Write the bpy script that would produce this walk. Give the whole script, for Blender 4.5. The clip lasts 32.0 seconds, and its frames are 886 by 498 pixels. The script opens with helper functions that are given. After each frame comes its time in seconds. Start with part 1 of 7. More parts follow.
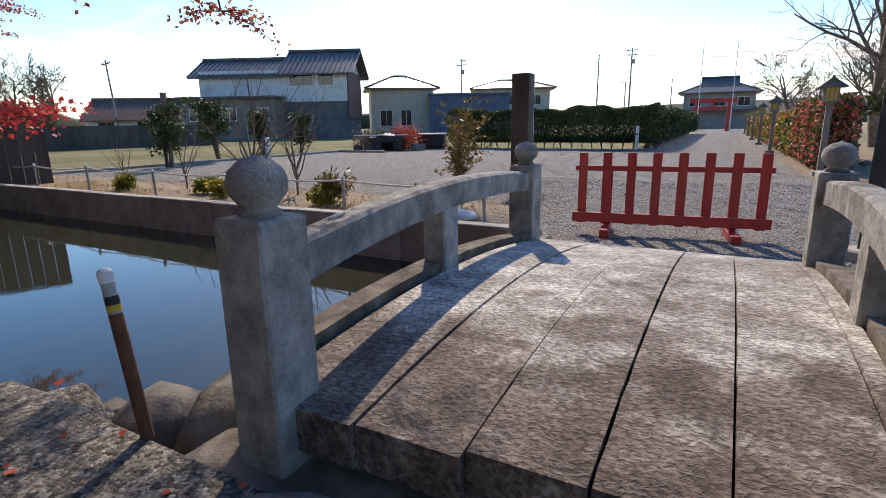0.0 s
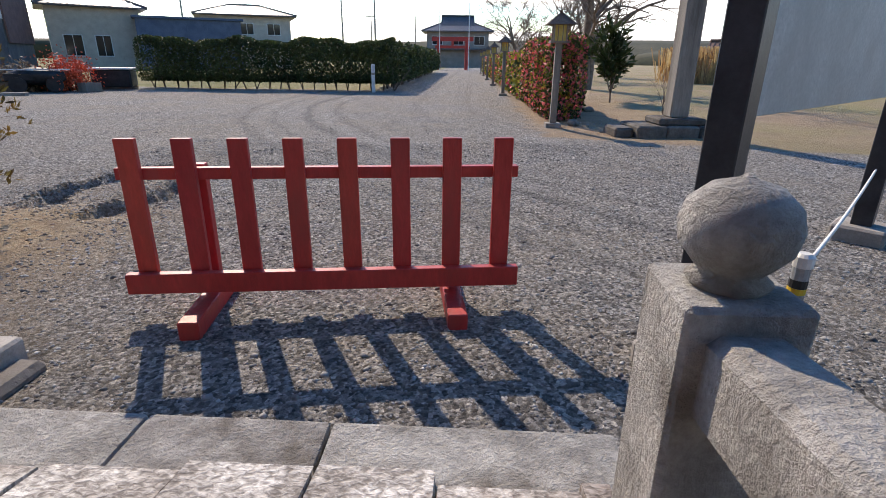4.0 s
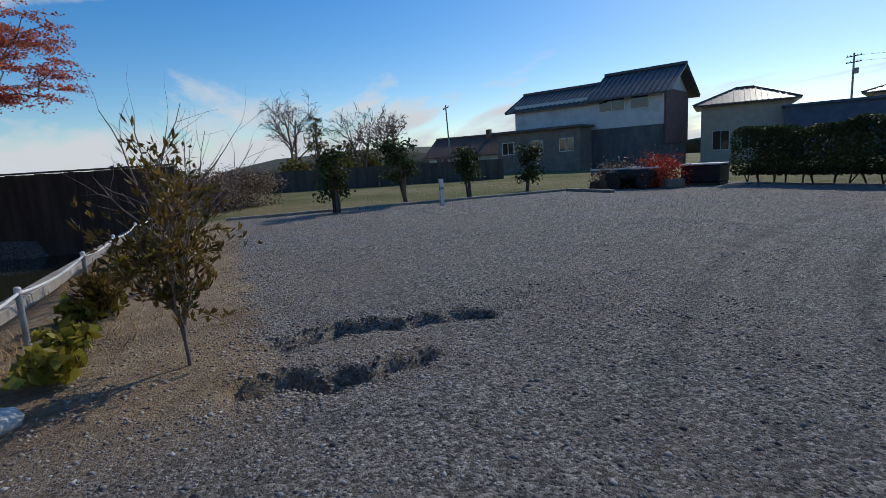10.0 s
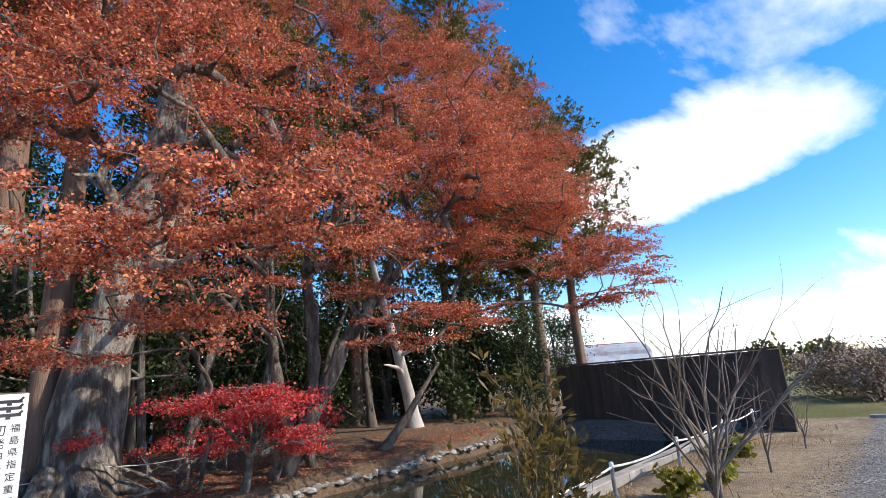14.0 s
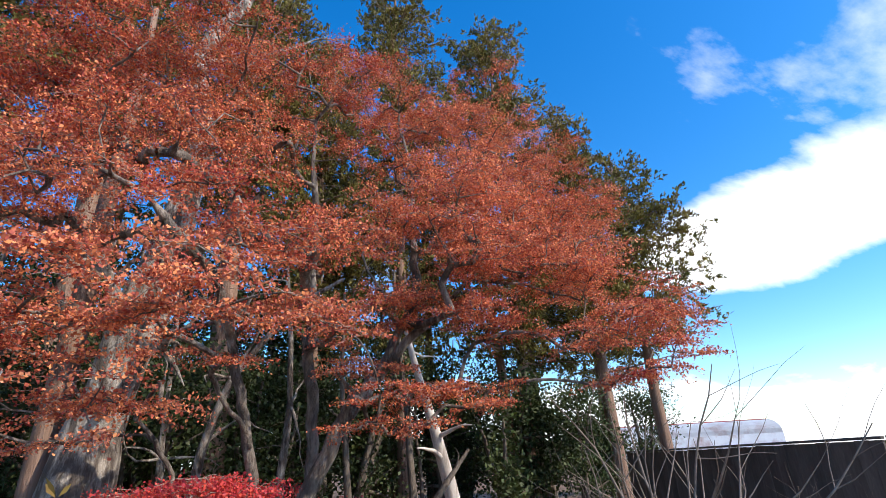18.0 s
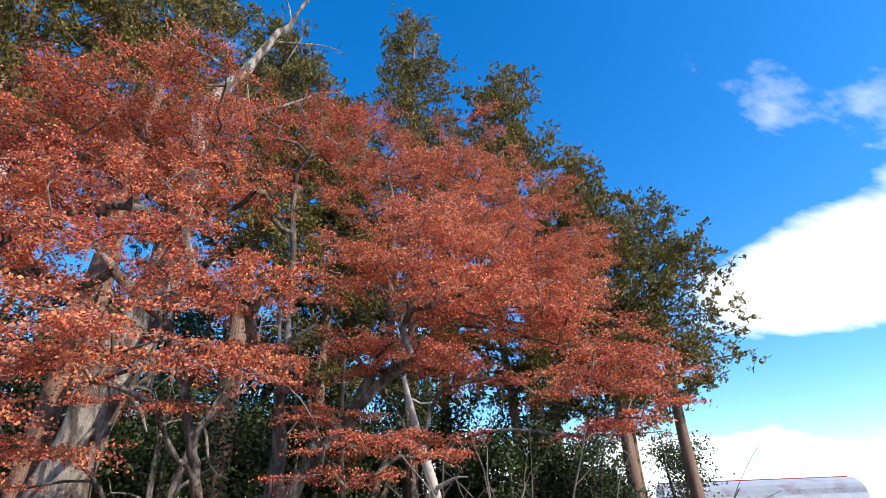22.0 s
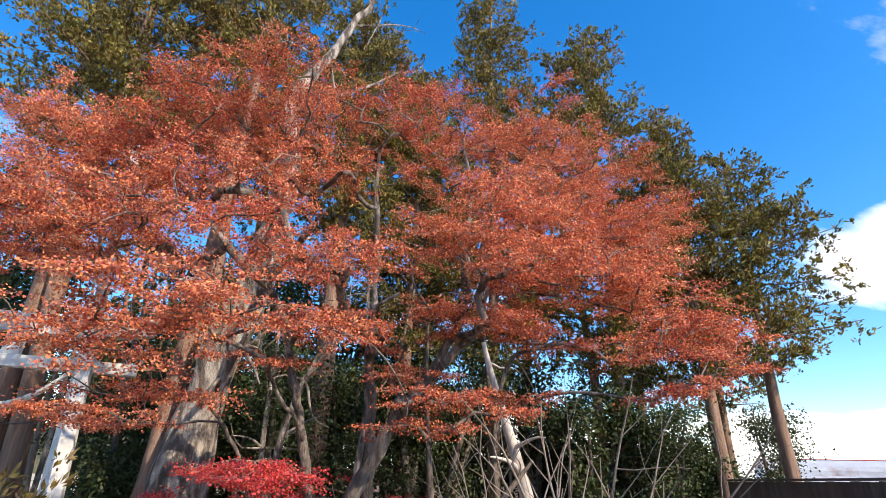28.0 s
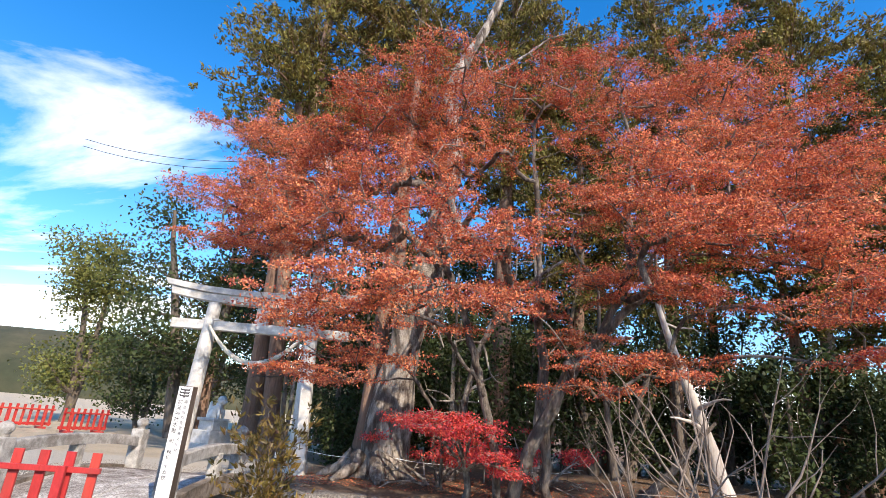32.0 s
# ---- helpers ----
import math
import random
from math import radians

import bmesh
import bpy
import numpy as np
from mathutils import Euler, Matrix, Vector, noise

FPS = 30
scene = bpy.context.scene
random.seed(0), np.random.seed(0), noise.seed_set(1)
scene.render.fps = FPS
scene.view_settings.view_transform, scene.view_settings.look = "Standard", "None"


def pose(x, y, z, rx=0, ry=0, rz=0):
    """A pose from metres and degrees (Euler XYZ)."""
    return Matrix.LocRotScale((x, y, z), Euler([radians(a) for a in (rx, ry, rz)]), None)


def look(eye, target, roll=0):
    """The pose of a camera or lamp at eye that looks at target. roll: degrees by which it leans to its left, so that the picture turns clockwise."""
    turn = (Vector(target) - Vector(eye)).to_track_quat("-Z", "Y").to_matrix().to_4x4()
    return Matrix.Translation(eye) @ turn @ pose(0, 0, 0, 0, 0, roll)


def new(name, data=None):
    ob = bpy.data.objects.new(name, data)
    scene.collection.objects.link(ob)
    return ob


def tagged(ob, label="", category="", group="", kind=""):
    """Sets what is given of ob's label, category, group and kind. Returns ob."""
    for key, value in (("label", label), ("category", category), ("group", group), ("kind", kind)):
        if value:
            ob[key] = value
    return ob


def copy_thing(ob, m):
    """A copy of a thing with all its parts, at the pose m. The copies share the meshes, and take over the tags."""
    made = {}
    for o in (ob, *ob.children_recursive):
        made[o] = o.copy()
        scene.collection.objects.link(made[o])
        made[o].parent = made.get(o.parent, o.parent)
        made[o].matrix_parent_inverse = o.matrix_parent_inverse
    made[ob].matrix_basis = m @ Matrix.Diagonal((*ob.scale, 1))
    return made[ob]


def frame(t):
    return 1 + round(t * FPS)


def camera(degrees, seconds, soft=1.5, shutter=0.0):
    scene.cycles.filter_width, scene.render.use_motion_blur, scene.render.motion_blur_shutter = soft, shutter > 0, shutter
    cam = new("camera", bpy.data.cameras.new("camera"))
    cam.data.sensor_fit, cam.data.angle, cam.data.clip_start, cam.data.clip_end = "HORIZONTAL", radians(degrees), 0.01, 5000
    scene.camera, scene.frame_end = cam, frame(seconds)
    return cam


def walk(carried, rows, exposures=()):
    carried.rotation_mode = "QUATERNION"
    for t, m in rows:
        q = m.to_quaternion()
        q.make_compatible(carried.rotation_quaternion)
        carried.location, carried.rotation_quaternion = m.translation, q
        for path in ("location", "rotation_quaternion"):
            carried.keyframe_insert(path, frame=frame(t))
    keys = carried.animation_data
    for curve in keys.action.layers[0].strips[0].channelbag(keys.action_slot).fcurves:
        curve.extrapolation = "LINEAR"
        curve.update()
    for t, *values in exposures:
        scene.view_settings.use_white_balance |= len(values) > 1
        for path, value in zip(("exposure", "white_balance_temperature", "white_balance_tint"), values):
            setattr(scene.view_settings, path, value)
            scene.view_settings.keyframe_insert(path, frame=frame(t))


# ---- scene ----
cam = camera(80.8, 32.0, soft=0.85)
PATH = [
    (0, (0.547, -5.2, 1.402), (-0.39, -3.495, 0.938), -0.9),
    (0.5, (0.519, -4.722, 1.341), (-0.121, -2.906, 0.8), -0.6),
    (1, (0.526, -4.406, 1.328), (0.077, -2.548, 0.737), -0.3),
    (1.5, (0.594, -3.937, 1.261), (0.285, -2.07, 0.613), -0.2),
    (2, (0.623, -3.479, 1.247), (0.371, -1.609, 0.584), -0.1),
    (2.5, (0.67, -2.828, 1.333), (0.458, -0.956, 0.662), 0.1),
    (3, (0.734, -2.306, 1.417), (0.557, -0.434, 0.737), 0.3),
    (3.5, (0.711, -1.666, 1.429), (0.573, 0.208, 0.744), 0.6),
    (4, (0.74, -1.107, 1.442), (0.642, 0.769, 0.756), 0.6),
    (4.5, (0.768, -0.511, 1.451), (0.72, 1.367, 0.764), 0.7),
    (6.5, (1.347, 1.257, 1.262), (1.436, 3.146, 0.608), 1.3),
    (7, (1.449, 1.699, 1.235), (1.471, 3.598, 0.61), 1.3),
    (7.5, (1.413, 2.202, 1.264), (1.245, 4.112, 0.696), 1.1),
    (8, (1.447, 2.673, 1.32), (1.018, 4.554, 0.791), 0.5),
    (8.5, (1.388, 2.887, 1.396), (0.623, 4.668, 0.903), -0.4),
    (9, (1.378, 2.973, 1.422), (0.236, 4.55, 0.968), -1.1),
    (9.5, (1.202, 3.274, 1.439), (-0.333, 4.495, 1.046), -2.1),
    (10, (1.003, 3.549, 1.511), (-0.82, 4.308, 1.192), -3.4),
    (10.5, (0.639, 3.887, 1.554), (-1.338, 4.162, 1.433), -3.4),
    (11, (0.362, 3.971, 1.616), (-1.631, 3.804, 1.609), -4.1),
    (11.5, (0.191, 4.095, 1.68), (-1.715, 3.502, 1.806), -4.8),
    (12, (0.035, 4.203, 1.72), (-1.78, 3.391, 1.939), -5.4),
    (12.5, (-0.139, 4.428, 1.761), (-1.845, 3.429, 2.066), -5.6),
    (13, (-0.241, 4.654, 1.762), (-1.837, 3.508, 2.137), -5.2),
    (13.5, (-0.449, 4.87, 1.781), (-1.957, 3.634, 2.226), -4.7),
    (15.5, (-2.11, 5.087, 1.929), (-3.458, 3.733, 2.52), -3.9),
    (16, (-2.341, 5.253, 1.974), (-3.579, 3.833, 2.647), -3.6),
    (16.5, (-2.538, 5.422, 1.986), (-3.742, 3.99, 2.693), -3.6),
    (17, (-2.709, 5.647, 1.988), (-3.89, 4.208, 2.72), -3.4),
    (17.5, (-2.942, 5.791, 1.969), (-4.096, 4.34, 2.719), -3.3),
    (18, (-3.221, 5.866, 1.955), (-4.348, 4.399, 2.714), -3.2),
    (18.5, (-3.459, 6.046, 1.933), (-4.558, 4.565, 2.706), -3.0),
    (19, (-3.755, 6.217, 1.938), (-4.825, 4.726, 2.731), -2.6),
    (19.5, (-4.032, 6.383, 1.935), (-5.069, 4.882, 2.752), -2.5),
    (20, (-4.312, 6.529, 1.937), (-5.316, 5.018, 2.778), -2.2),
    (20.5, (-4.575, 6.745, 1.939), (-5.552, 5.229, 2.803), -1.9),
    (21, (-4.79, 6.927, 1.936), (-5.739, 5.403, 2.817), -1.6),
    (21.5, (-4.928, 6.954, 1.926), (-5.859, 5.43, 2.827), -1.6),
    (22, (-5.018, 6.883, 1.939), (-5.93, 5.358, 2.857), -1.6),
    (22.5, (-5.058, 6.852, 1.935), (-5.942, 5.316, 2.864), -1.3),
    (23, (-5.087, 6.845, 1.914), (-5.949, 5.3, 2.847), -1.0),
    (23.5, (-5.119, 6.861, 1.887), (-5.961, 5.306, 2.821), -0.6),
    (24, (-5.107, 6.897, 1.833), (-5.937, 5.333, 2.765), -0.4),
    (24.5, (-5.077, 6.972, 1.79), (-5.893, 5.398, 2.716), -0.2),
    (26.5, (-4.993, 7.269, 1.703), (-5.731, 5.623, 2.568), 0.8),
    (27, (-4.967, 7.344, 1.704), (-5.679, 5.677, 2.55), 1.1),
    (27.5, (-4.961, 7.45, 1.711), (-5.639, 5.759, 2.536), 1.6),
    (28, (-4.975, 7.578, 1.7), (-5.615, 5.865, 2.511), 1.9),
    (28.5, (-4.948, 7.692, 1.694), (-5.55, 5.96, 2.491), 2.3),
    (29, (-4.939, 7.782, 1.682), (-5.503, 6.032, 2.469), 2.6),
    (29.5, (-4.937, 7.879, 1.668), (-5.455, 6.11, 2.443), 3.0),
    (30, (-4.923, 7.981, 1.653), (-5.399, 6.195, 2.418), 3.2),
    (30.5, (-4.938, 8.124, 1.652), (-5.364, 6.319, 2.4), 3.5),
    (31, (-4.977, 8.242, 1.675), (-5.337, 6.414, 2.402), 3.8),
    (31.5, (-5.011, 8.414, 1.733), (-5.216, 6.542, 2.407), 4.3),
    (32, (-5.066, 8.592, 1.73), (-5.081, 6.693, 2.357), 4.7),
]
EXPOSURES = [(0, 0.0, 7200, 14), (4.5, 0.05, 7200, 14), (7, -0.1, 7100, 12), (8, -0.5, 7000, 11), (9, -0.95, 6600, 9), (10, -1.1, 6200, 8), (11, -0.85, 6100, 7), (12, -0.5, 6300, 8), (13.5, 0.0, 6500, 10), (16, 0.25, 6500, 10), (24, 0.35, 6500, 10), (27, 0.5, 6900, 12), (30, 0.6, 7300, 13), (32, 0.45, 7000, 13)]
walk(cam, [(t, look(eye, target, roll)) for t, eye, target, roll in PATH], EXPOSURES)

# ---- light ----
SUN_EL, SUN_AZ = radians(38.0), math.atan2(-0.47, 0.883)  # azimuth from +y towards +x
sun_way = Vector((math.sin(SUN_AZ) * math.cos(SUN_EL), math.cos(SUN_AZ) * math.cos(SUN_EL), math.sin(SUN_EL)))
world = bpy.data.worlds.new("sky")
scene.world = world
world.use_nodes = True
wn, wl = world.node_tree.nodes, world.node_tree.links
wn.clear()


def wnode(kind, **kw):
    n = wn.new(kind)
    for k, v in kw.items():
        n.inputs[k].default_value = v
    return n


w_out, w_bg = wn.new("ShaderNodeOutputWorld"), wn.new("ShaderNodeBackground")
w_sky = wn.new("ShaderNodeTexSky")
w_sky.sky_type, w_sky.sun_disc = "NISHITA", False
w_sky.sun_elevation, w_sky.sun_rotation = SUN_EL, SUN_AZ
w_sky.air_density, w_sky.dust_density, w_sky.ozone_density = 1.0, 0.4, 2.5
w_bg.inputs["Strength"].default_value = 0.14
w_geo = wn.new("ShaderNodeTexCoord")


def wmath(op, a, b=0.0, c=0.0, clamp=False):
    n = wn.new("ShaderNodeMath")
    n.operation, n.use_clamp = op, clamp or c is True
    for i, v in enumerate((a, b, 0.0 if c is True else c)):
        if isinstance(v, (int, float)):
            n.inputs[i].default_value = v
        else:
            wl.new(v, n.inputs[i])
    return n.outputs[0]


w_sep = wn.new("ShaderNodeSeparateXYZ")
wl.new(w_geo.outputs["Generated"], w_sep.inputs[0])
dx, dy, dz = w_sep.outputs
# clouds lie on a flat layer: the direction is divided by its height
den = wmath("ADD", wmath("MAXIMUM", dz, 0.0), 0.12)
cu, cv = wmath("DIVIDE", dx, den), wmath("DIVIDE", dy, den)
w_comb = wn.new("ShaderNodeCombineXYZ")
wl.new(cu, w_comb.inputs[0]), wl.new(cv, w_comb.inputs[1])
w_map = wn.new("ShaderNodeMapping")
w_map.inputs["Rotation"].default_value = (0, 0, radians(25))
w_map.inputs["Scale"].default_value = (0.55, 1.25, 1)
w_map.inputs["Location"].default_value = (2.3, 4.4, 0)
wl.new(w_comb.outputs[0], w_map.inputs[0])
w_noise = wnode("ShaderNodeTexNoise", Scale=0.8, Detail=9.0, Roughness=0.58, Distortion=0.35)
wl.new(w_map.outputs[0], w_noise.inputs["Vector"])
cover = wmath("MULTIPLY_ADD", w_noise.outputs["Fac"], 1.0, -0.045)
# cloud banks of the layer: centre, half widths, weight
for bu, bv, au, av, gain in [(-2.1, -0.60, 0.58, 0.85, 0.33), (-1.12, -0.62, 0.18, 0.5, 0.03), (-0.75, -0.25, 0.5, 0.6, -0.12), (1.0, -1.45, 0.9, 0.9, 0.07), (-0.8, 3.2, 3.4, 1.5, -0.16), (1.6, 2.6, 1.6, 1.4, -0.05), (1.9, -3.0, 1.3, 1.4, 0.11)]:
    du, dv = wmath("DIVIDE", wmath("SUBTRACT", cu, bu), au), wmath("DIVIDE", wmath("SUBTRACT", cv, bv), av)
    rr = wmath("ADD", wmath("MULTIPLY", du, du), wmath("MULTIPLY", dv, dv))
    cover = wmath("ADD", cover, wmath("MULTIPLY", wmath("SUBTRACT", 1.0, wmath("POWER", rr, 0.7), True), gain))
low = wmath("MULTIPLY", wmath("SUBTRACT", 0.19, dz), 1.5, True)
cover = wmath("ADD", cover, low)
w_ramp = wn.new("ShaderNodeValToRGB")
w_ramp.color_ramp.elements[0].position, w_ramp.color_ramp.elements[1].position = 0.55, 0.68
wl.new(cover, w_ramp.inputs[0])
w_hs = wnode("ShaderNodeHueSaturation", Hue=0.504, Saturation=1.42, Value=1.72)
wl.new(w_sky.outputs[0], w_hs.inputs["Color"])
w_mix = wn.new("ShaderNodeMixRGB")
w_mix.inputs[2].default_value = (9.6, 9.8, 10.1, 1)
wl.new(w_ramp.outputs[0], w_mix.inputs[0]), wl.new(w_hs.outputs[0], w_mix.inputs[1])
wl.new(w_mix.outputs[0], w_bg.inputs["Color"]), wl.new(w_bg.outputs[0], w_out.inputs[0])

sun = new("sun", bpy.data.lights.new("sun", "SUN"))
sun.data.energy, sun.data.angle, sun.data.color = 5.0, radians(0.55), (1.0, 0.91, 0.78)
sun.matrix_world = look(sun_way * 60, (0, 0, 0))

# ---- materials ----


def mat(name, c1, c2, scale=8.0, rough=0.8, bump=0.3, fine=60.0, spread=(0.35, 0.65), stain=None, stain_scale=1.2, metal=0.0, vary=0.0, space="Object", stretch=(1, 1, 1), island=False, translucent=0.0, spec=0.4, depth=0.02):
    """Two tones by a coarse noise, a fine grain in colour and bump, stains by a slow noise, and a shift in value by object or island."""
    m = bpy.data.materials.new(name)
    m.use_nodes = True
    nt = m.node_tree
    nn, ln = nt.nodes, nt.links
    bs = nn["Principled BSDF"]
    tc = nn.new("ShaderNodeTexCoord")
    mp = nn.new("ShaderNodeMapping")
    mp.inputs["Scale"].default_value = stretch
    if space == "World":
        ge = nn.new("ShaderNodeNewGeometry")
        ln.new(ge.outputs["Position"], mp.inputs[0])
    else:
        ln.new(tc.outputs[space], mp.inputs[0])
    vec = mp.outputs[0]
    if space == "Object":
        oi = nn.new("ShaderNodeObjectInfo")
        va = nn.new("ShaderNodeVectorMath")
        va.operation = "MULTIPLY_ADD"
        ln.new(oi.outputs["Random"], va.inputs[0])
        va.inputs[1].default_value = (37.0, 23.0, 11.0)
        ln.new(vec, va.inputs[2])
        vec = va.outputs[0]

    def nz(sc, detail=4.0, rg=0.6):
        n = nn.new("ShaderNodeTexNoise")
        n.inputs["Scale"].default_value, n.inputs["Detail"].default_value, n.inputs["Roughness"].default_value = sc, detail, rg
        ln.new(vec, n.inputs["Vector"])
        return n.outputs["Fac"]

    def ramp(fac, a, b, ca, cb):
        r = nn.new("ShaderNodeValToRGB")
        r.color_ramp.elements[0].position, r.color_ramp.elements[1].position = a, b
        r.color_ramp.elements[0].color, r.color_ramp.elements[1].color = (*ca, 1), (*cb, 1)
        ln.new(fac, r.inputs[0])
        return r.outputs[0]

    def mix(kind, fac, a, b):
        x = nn.new("ShaderNodeMixRGB")
        x.blend_type = kind
        for i, v in enumerate((fac, a, b)):
            if isinstance(v, (int, float)):
                x.inputs[i].default_value = v
            elif isinstance(v, tuple):
                x.inputs[i].default_value = (*v, 1)
            else:
                ln.new(v, x.inputs[i])
        return x.outputs[0]

    grain = nz(fine, 5.0, 0.7)
    col = ramp(nz(scale), spread[0], spread[1], c1, c2)
    col = mix("OVERLAY", 0.45, col, ramp(grain, 0.3, 0.7, (0.3,) * 3, (0.7,) * 3))
    if stain:
        col = mix("MIX", ramp(nz(stain_scale, 6.0, 0.65), 0.5, 0.68, (0,) * 3, (1,) * 3), col, stain)
    if vary:
        if island:
            src = nn.new("ShaderNodeNewGeometry").outputs["Random Per Island"]
        else:
            src = nn.new("ShaderNodeObjectInfo").outputs["Random"]
        h = nn.new("ShaderNodeHueSaturation")
        mr = nn.new("ShaderNodeMapRange")
        mr.inputs["To Min"].default_value, mr.inputs["To Max"].default_value = 1 - vary, 1 + vary
        ln.new(src, mr.inputs[0]), ln.new(mr.outputs[0], h.inputs["Value"])
        hr = nn.new("ShaderNodeMapRange")
        hr.inputs["To Min"].default_value, hr.inputs["To Max"].default_value = 0.5 - vary * 0.04, 0.5 + vary * 0.04
        ln.new(src, hr.inputs[0]), ln.new(hr.outputs[0], h.inputs["Hue"])
        ln.new(col, h.inputs["Color"])
        col = h.outputs[0]
    ln.new(col, bs.inputs["Base Color"])
    bs.inputs["Roughness"].default_value, bs.inputs["Metallic"].default_value = rough, metal
    bs.inputs["Specular IOR Level"].default_value = spec
    if bump:
        b = nn.new("ShaderNodeBump")
        b.inputs["Strength"].default_value, b.inputs["Distance"].default_value = bump, depth
        ln.new(grain, b.inputs["Height"]), ln.new(b.outputs[0], bs.inputs["Normal"])
    if translucent:
        tr, mx = nn.new("ShaderNodeBsdfTranslucent"), nn.new("ShaderNodeMixShader")
        ln.new(col, tr.inputs["Color"])
        mx.inputs[0].default_value = translucent
        ln.new(bs.outputs[0], mx.inputs[1]), ln.new(tr.outputs[0], mx.inputs[2]), ln.new(mx.outputs[0], nn["Material Output"].inputs[0])
    return m


GRANITE = mat("granite", (0.30, 0.28, 0.25), (0.56, 0.53, 0.48), 7, 0.88, 1.0, 45, stain=(0.20, 0.175, 0.145), stain_scale=2.6, vary=0.12, depth=0.03)
BEAM_STONE = mat("brown_weathered_stone", (0.13, 0.10, 0.075), (0.33, 0.27, 0.215), 6, 0.9, 1.0, 50, stain=(0.09, 0.07, 0.05), stain_scale=2.0, depth=0.03)
PALE_STONE = mat("pale_stone", (0.52, 0.50, 0.46), (0.68, 0.66, 0.62), 4, 0.85, 0.4, 60, stain=(0.36, 0.34, 0.30), stain_scale=1.5, vary=0.06)
CONCRETE = mat("concrete", (0.28, 0.25, 0.215), (0.43, 0.39, 0.34), 3, 0.9, 0.3, 50, stain=(0.25, 0.22, 0.19), stain_scale=1.0)
# near-black brown that paints the shade inside the old tree's wounds
HOLLOW_SHADE = mat("hollow_shade", (0.05, 0.045, 0.035), (0.09, 0.075, 0.055), 2, 0.95, 0.4, 20, space="World")
RED_PAINT = mat("red_paint", (0.42, 0.035, 0.03), (0.50, 0.05, 0.04), 3, 0.45, 0.12, 30, stain=(0.36, 0.05, 0.04), stain_scale=4, vary=0.08, stretch=(1, 1, 0.3))
DARK_ROCK = mat("dark_rock", (0.06, 0.052, 0.045), (0.17, 0.15, 0.13), 3, 0.9, 0.7, 25, vary=0.25)
ROCK = mat("rock", (0.13, 0.115, 0.095), (0.29, 0.26, 0.22), 3, 0.9, 0.7, 25, vary=0.25)
BARK = mat("bark", (0.09, 0.07, 0.055), (0.20, 0.16, 0.125), 6, 0.95, 0.9, 18, stretch=(1, 1, 0.18), depth=0.05)
PALE_BARK = mat("pale_bark", (0.13, 0.10, 0.08), (0.46, 0.40, 0.335), 4.5, 0.92, 1.0, 20, stretch=(1, 1, 0.3), spread=(0.42, 0.58), stain=(0.075, 0.058, 0.045), stain_scale=3.0, depth=0.09)
MAPLE_BARK = mat("maple_bark", (0.10, 0.078, 0.062), (0.30, 0.25, 0.205), 4, 0.92, 1.0, 22, stretch=(1, 1, 0.3), spread=(0.42, 0.62), stain=(0.05, 0.04, 0.033), stain_scale=2.6, depth=0.05)
MAPLE_TWIG = mat("maple_twig", (0.22, 0.16, 0.125), (0.44, 0.35, 0.285), 3, 0.9, 0, 12)
CEDAR_BARK = mat("cedar_bark", (0.17, 0.10, 0.07), (0.30, 0.19, 0.135), 5, 0.95, 0.9, 22, stretch=(1, 1, 0.08), depth=0.05)
WHITE_BARK = mat("white_bark", (0.50, 0.44, 0.38), (0.66, 0.60, 0.54), 4, 0.9, 0.5, 20, stretch=(1, 1, 0.2), stain=(0.22, 0.18, 0.15), stain_scale=2)
MAPLE = mat("maple_leaf", (0.50, 0.115, 0.055), (0.82, 0.28, 0.15), 0.45, 0.6, 0, 5, vary=0.48, island=True, translucent=0.28, spec=0.2, space="World", stain=(0.50, 0.085, 0.05), stain_scale=0.22)
CRIMSON = mat("crimson_leaf", (0.60, 0.05, 0.055), (0.78, 0.12, 0.10), 0.5, 0.55, 0, 5, vary=0.3, island=True, translucent=0.38, space="World")
NEEDLE = mat("cedar_foliage", (0.075, 0.074, 0.017), (0.24, 0.185, 0.042), 0.9, 0.75, 0, 5, vary=0.5, island=True, translucent=0.2, space="World", stain=(0.21, 0.135, 0.04), stain_scale=0.5)
LEAF = mat("evergreen_leaf", (0.03, 0.048, 0.015), (0.075, 0.095, 0.026), 0.6, 0.62, 0, 5, vary=0.4, island=True, translucent=0.25, space="World")
LIGHT_LEAF = mat("light_green_leaf", (0.10, 0.12, 0.03), (0.24, 0.23, 0.06), 0.7, 0.55, 0, 5, vary=0.4, island=True, translucent=0.3, space="World")
YELLOW_LEAF = mat("yellow_green_leaf", (0.20, 0.20, 0.03), (0.38, 0.30, 0.04), 0.8, 0.5, 0, 5, vary=0.35, island=True, translucent=0.35, space="World")


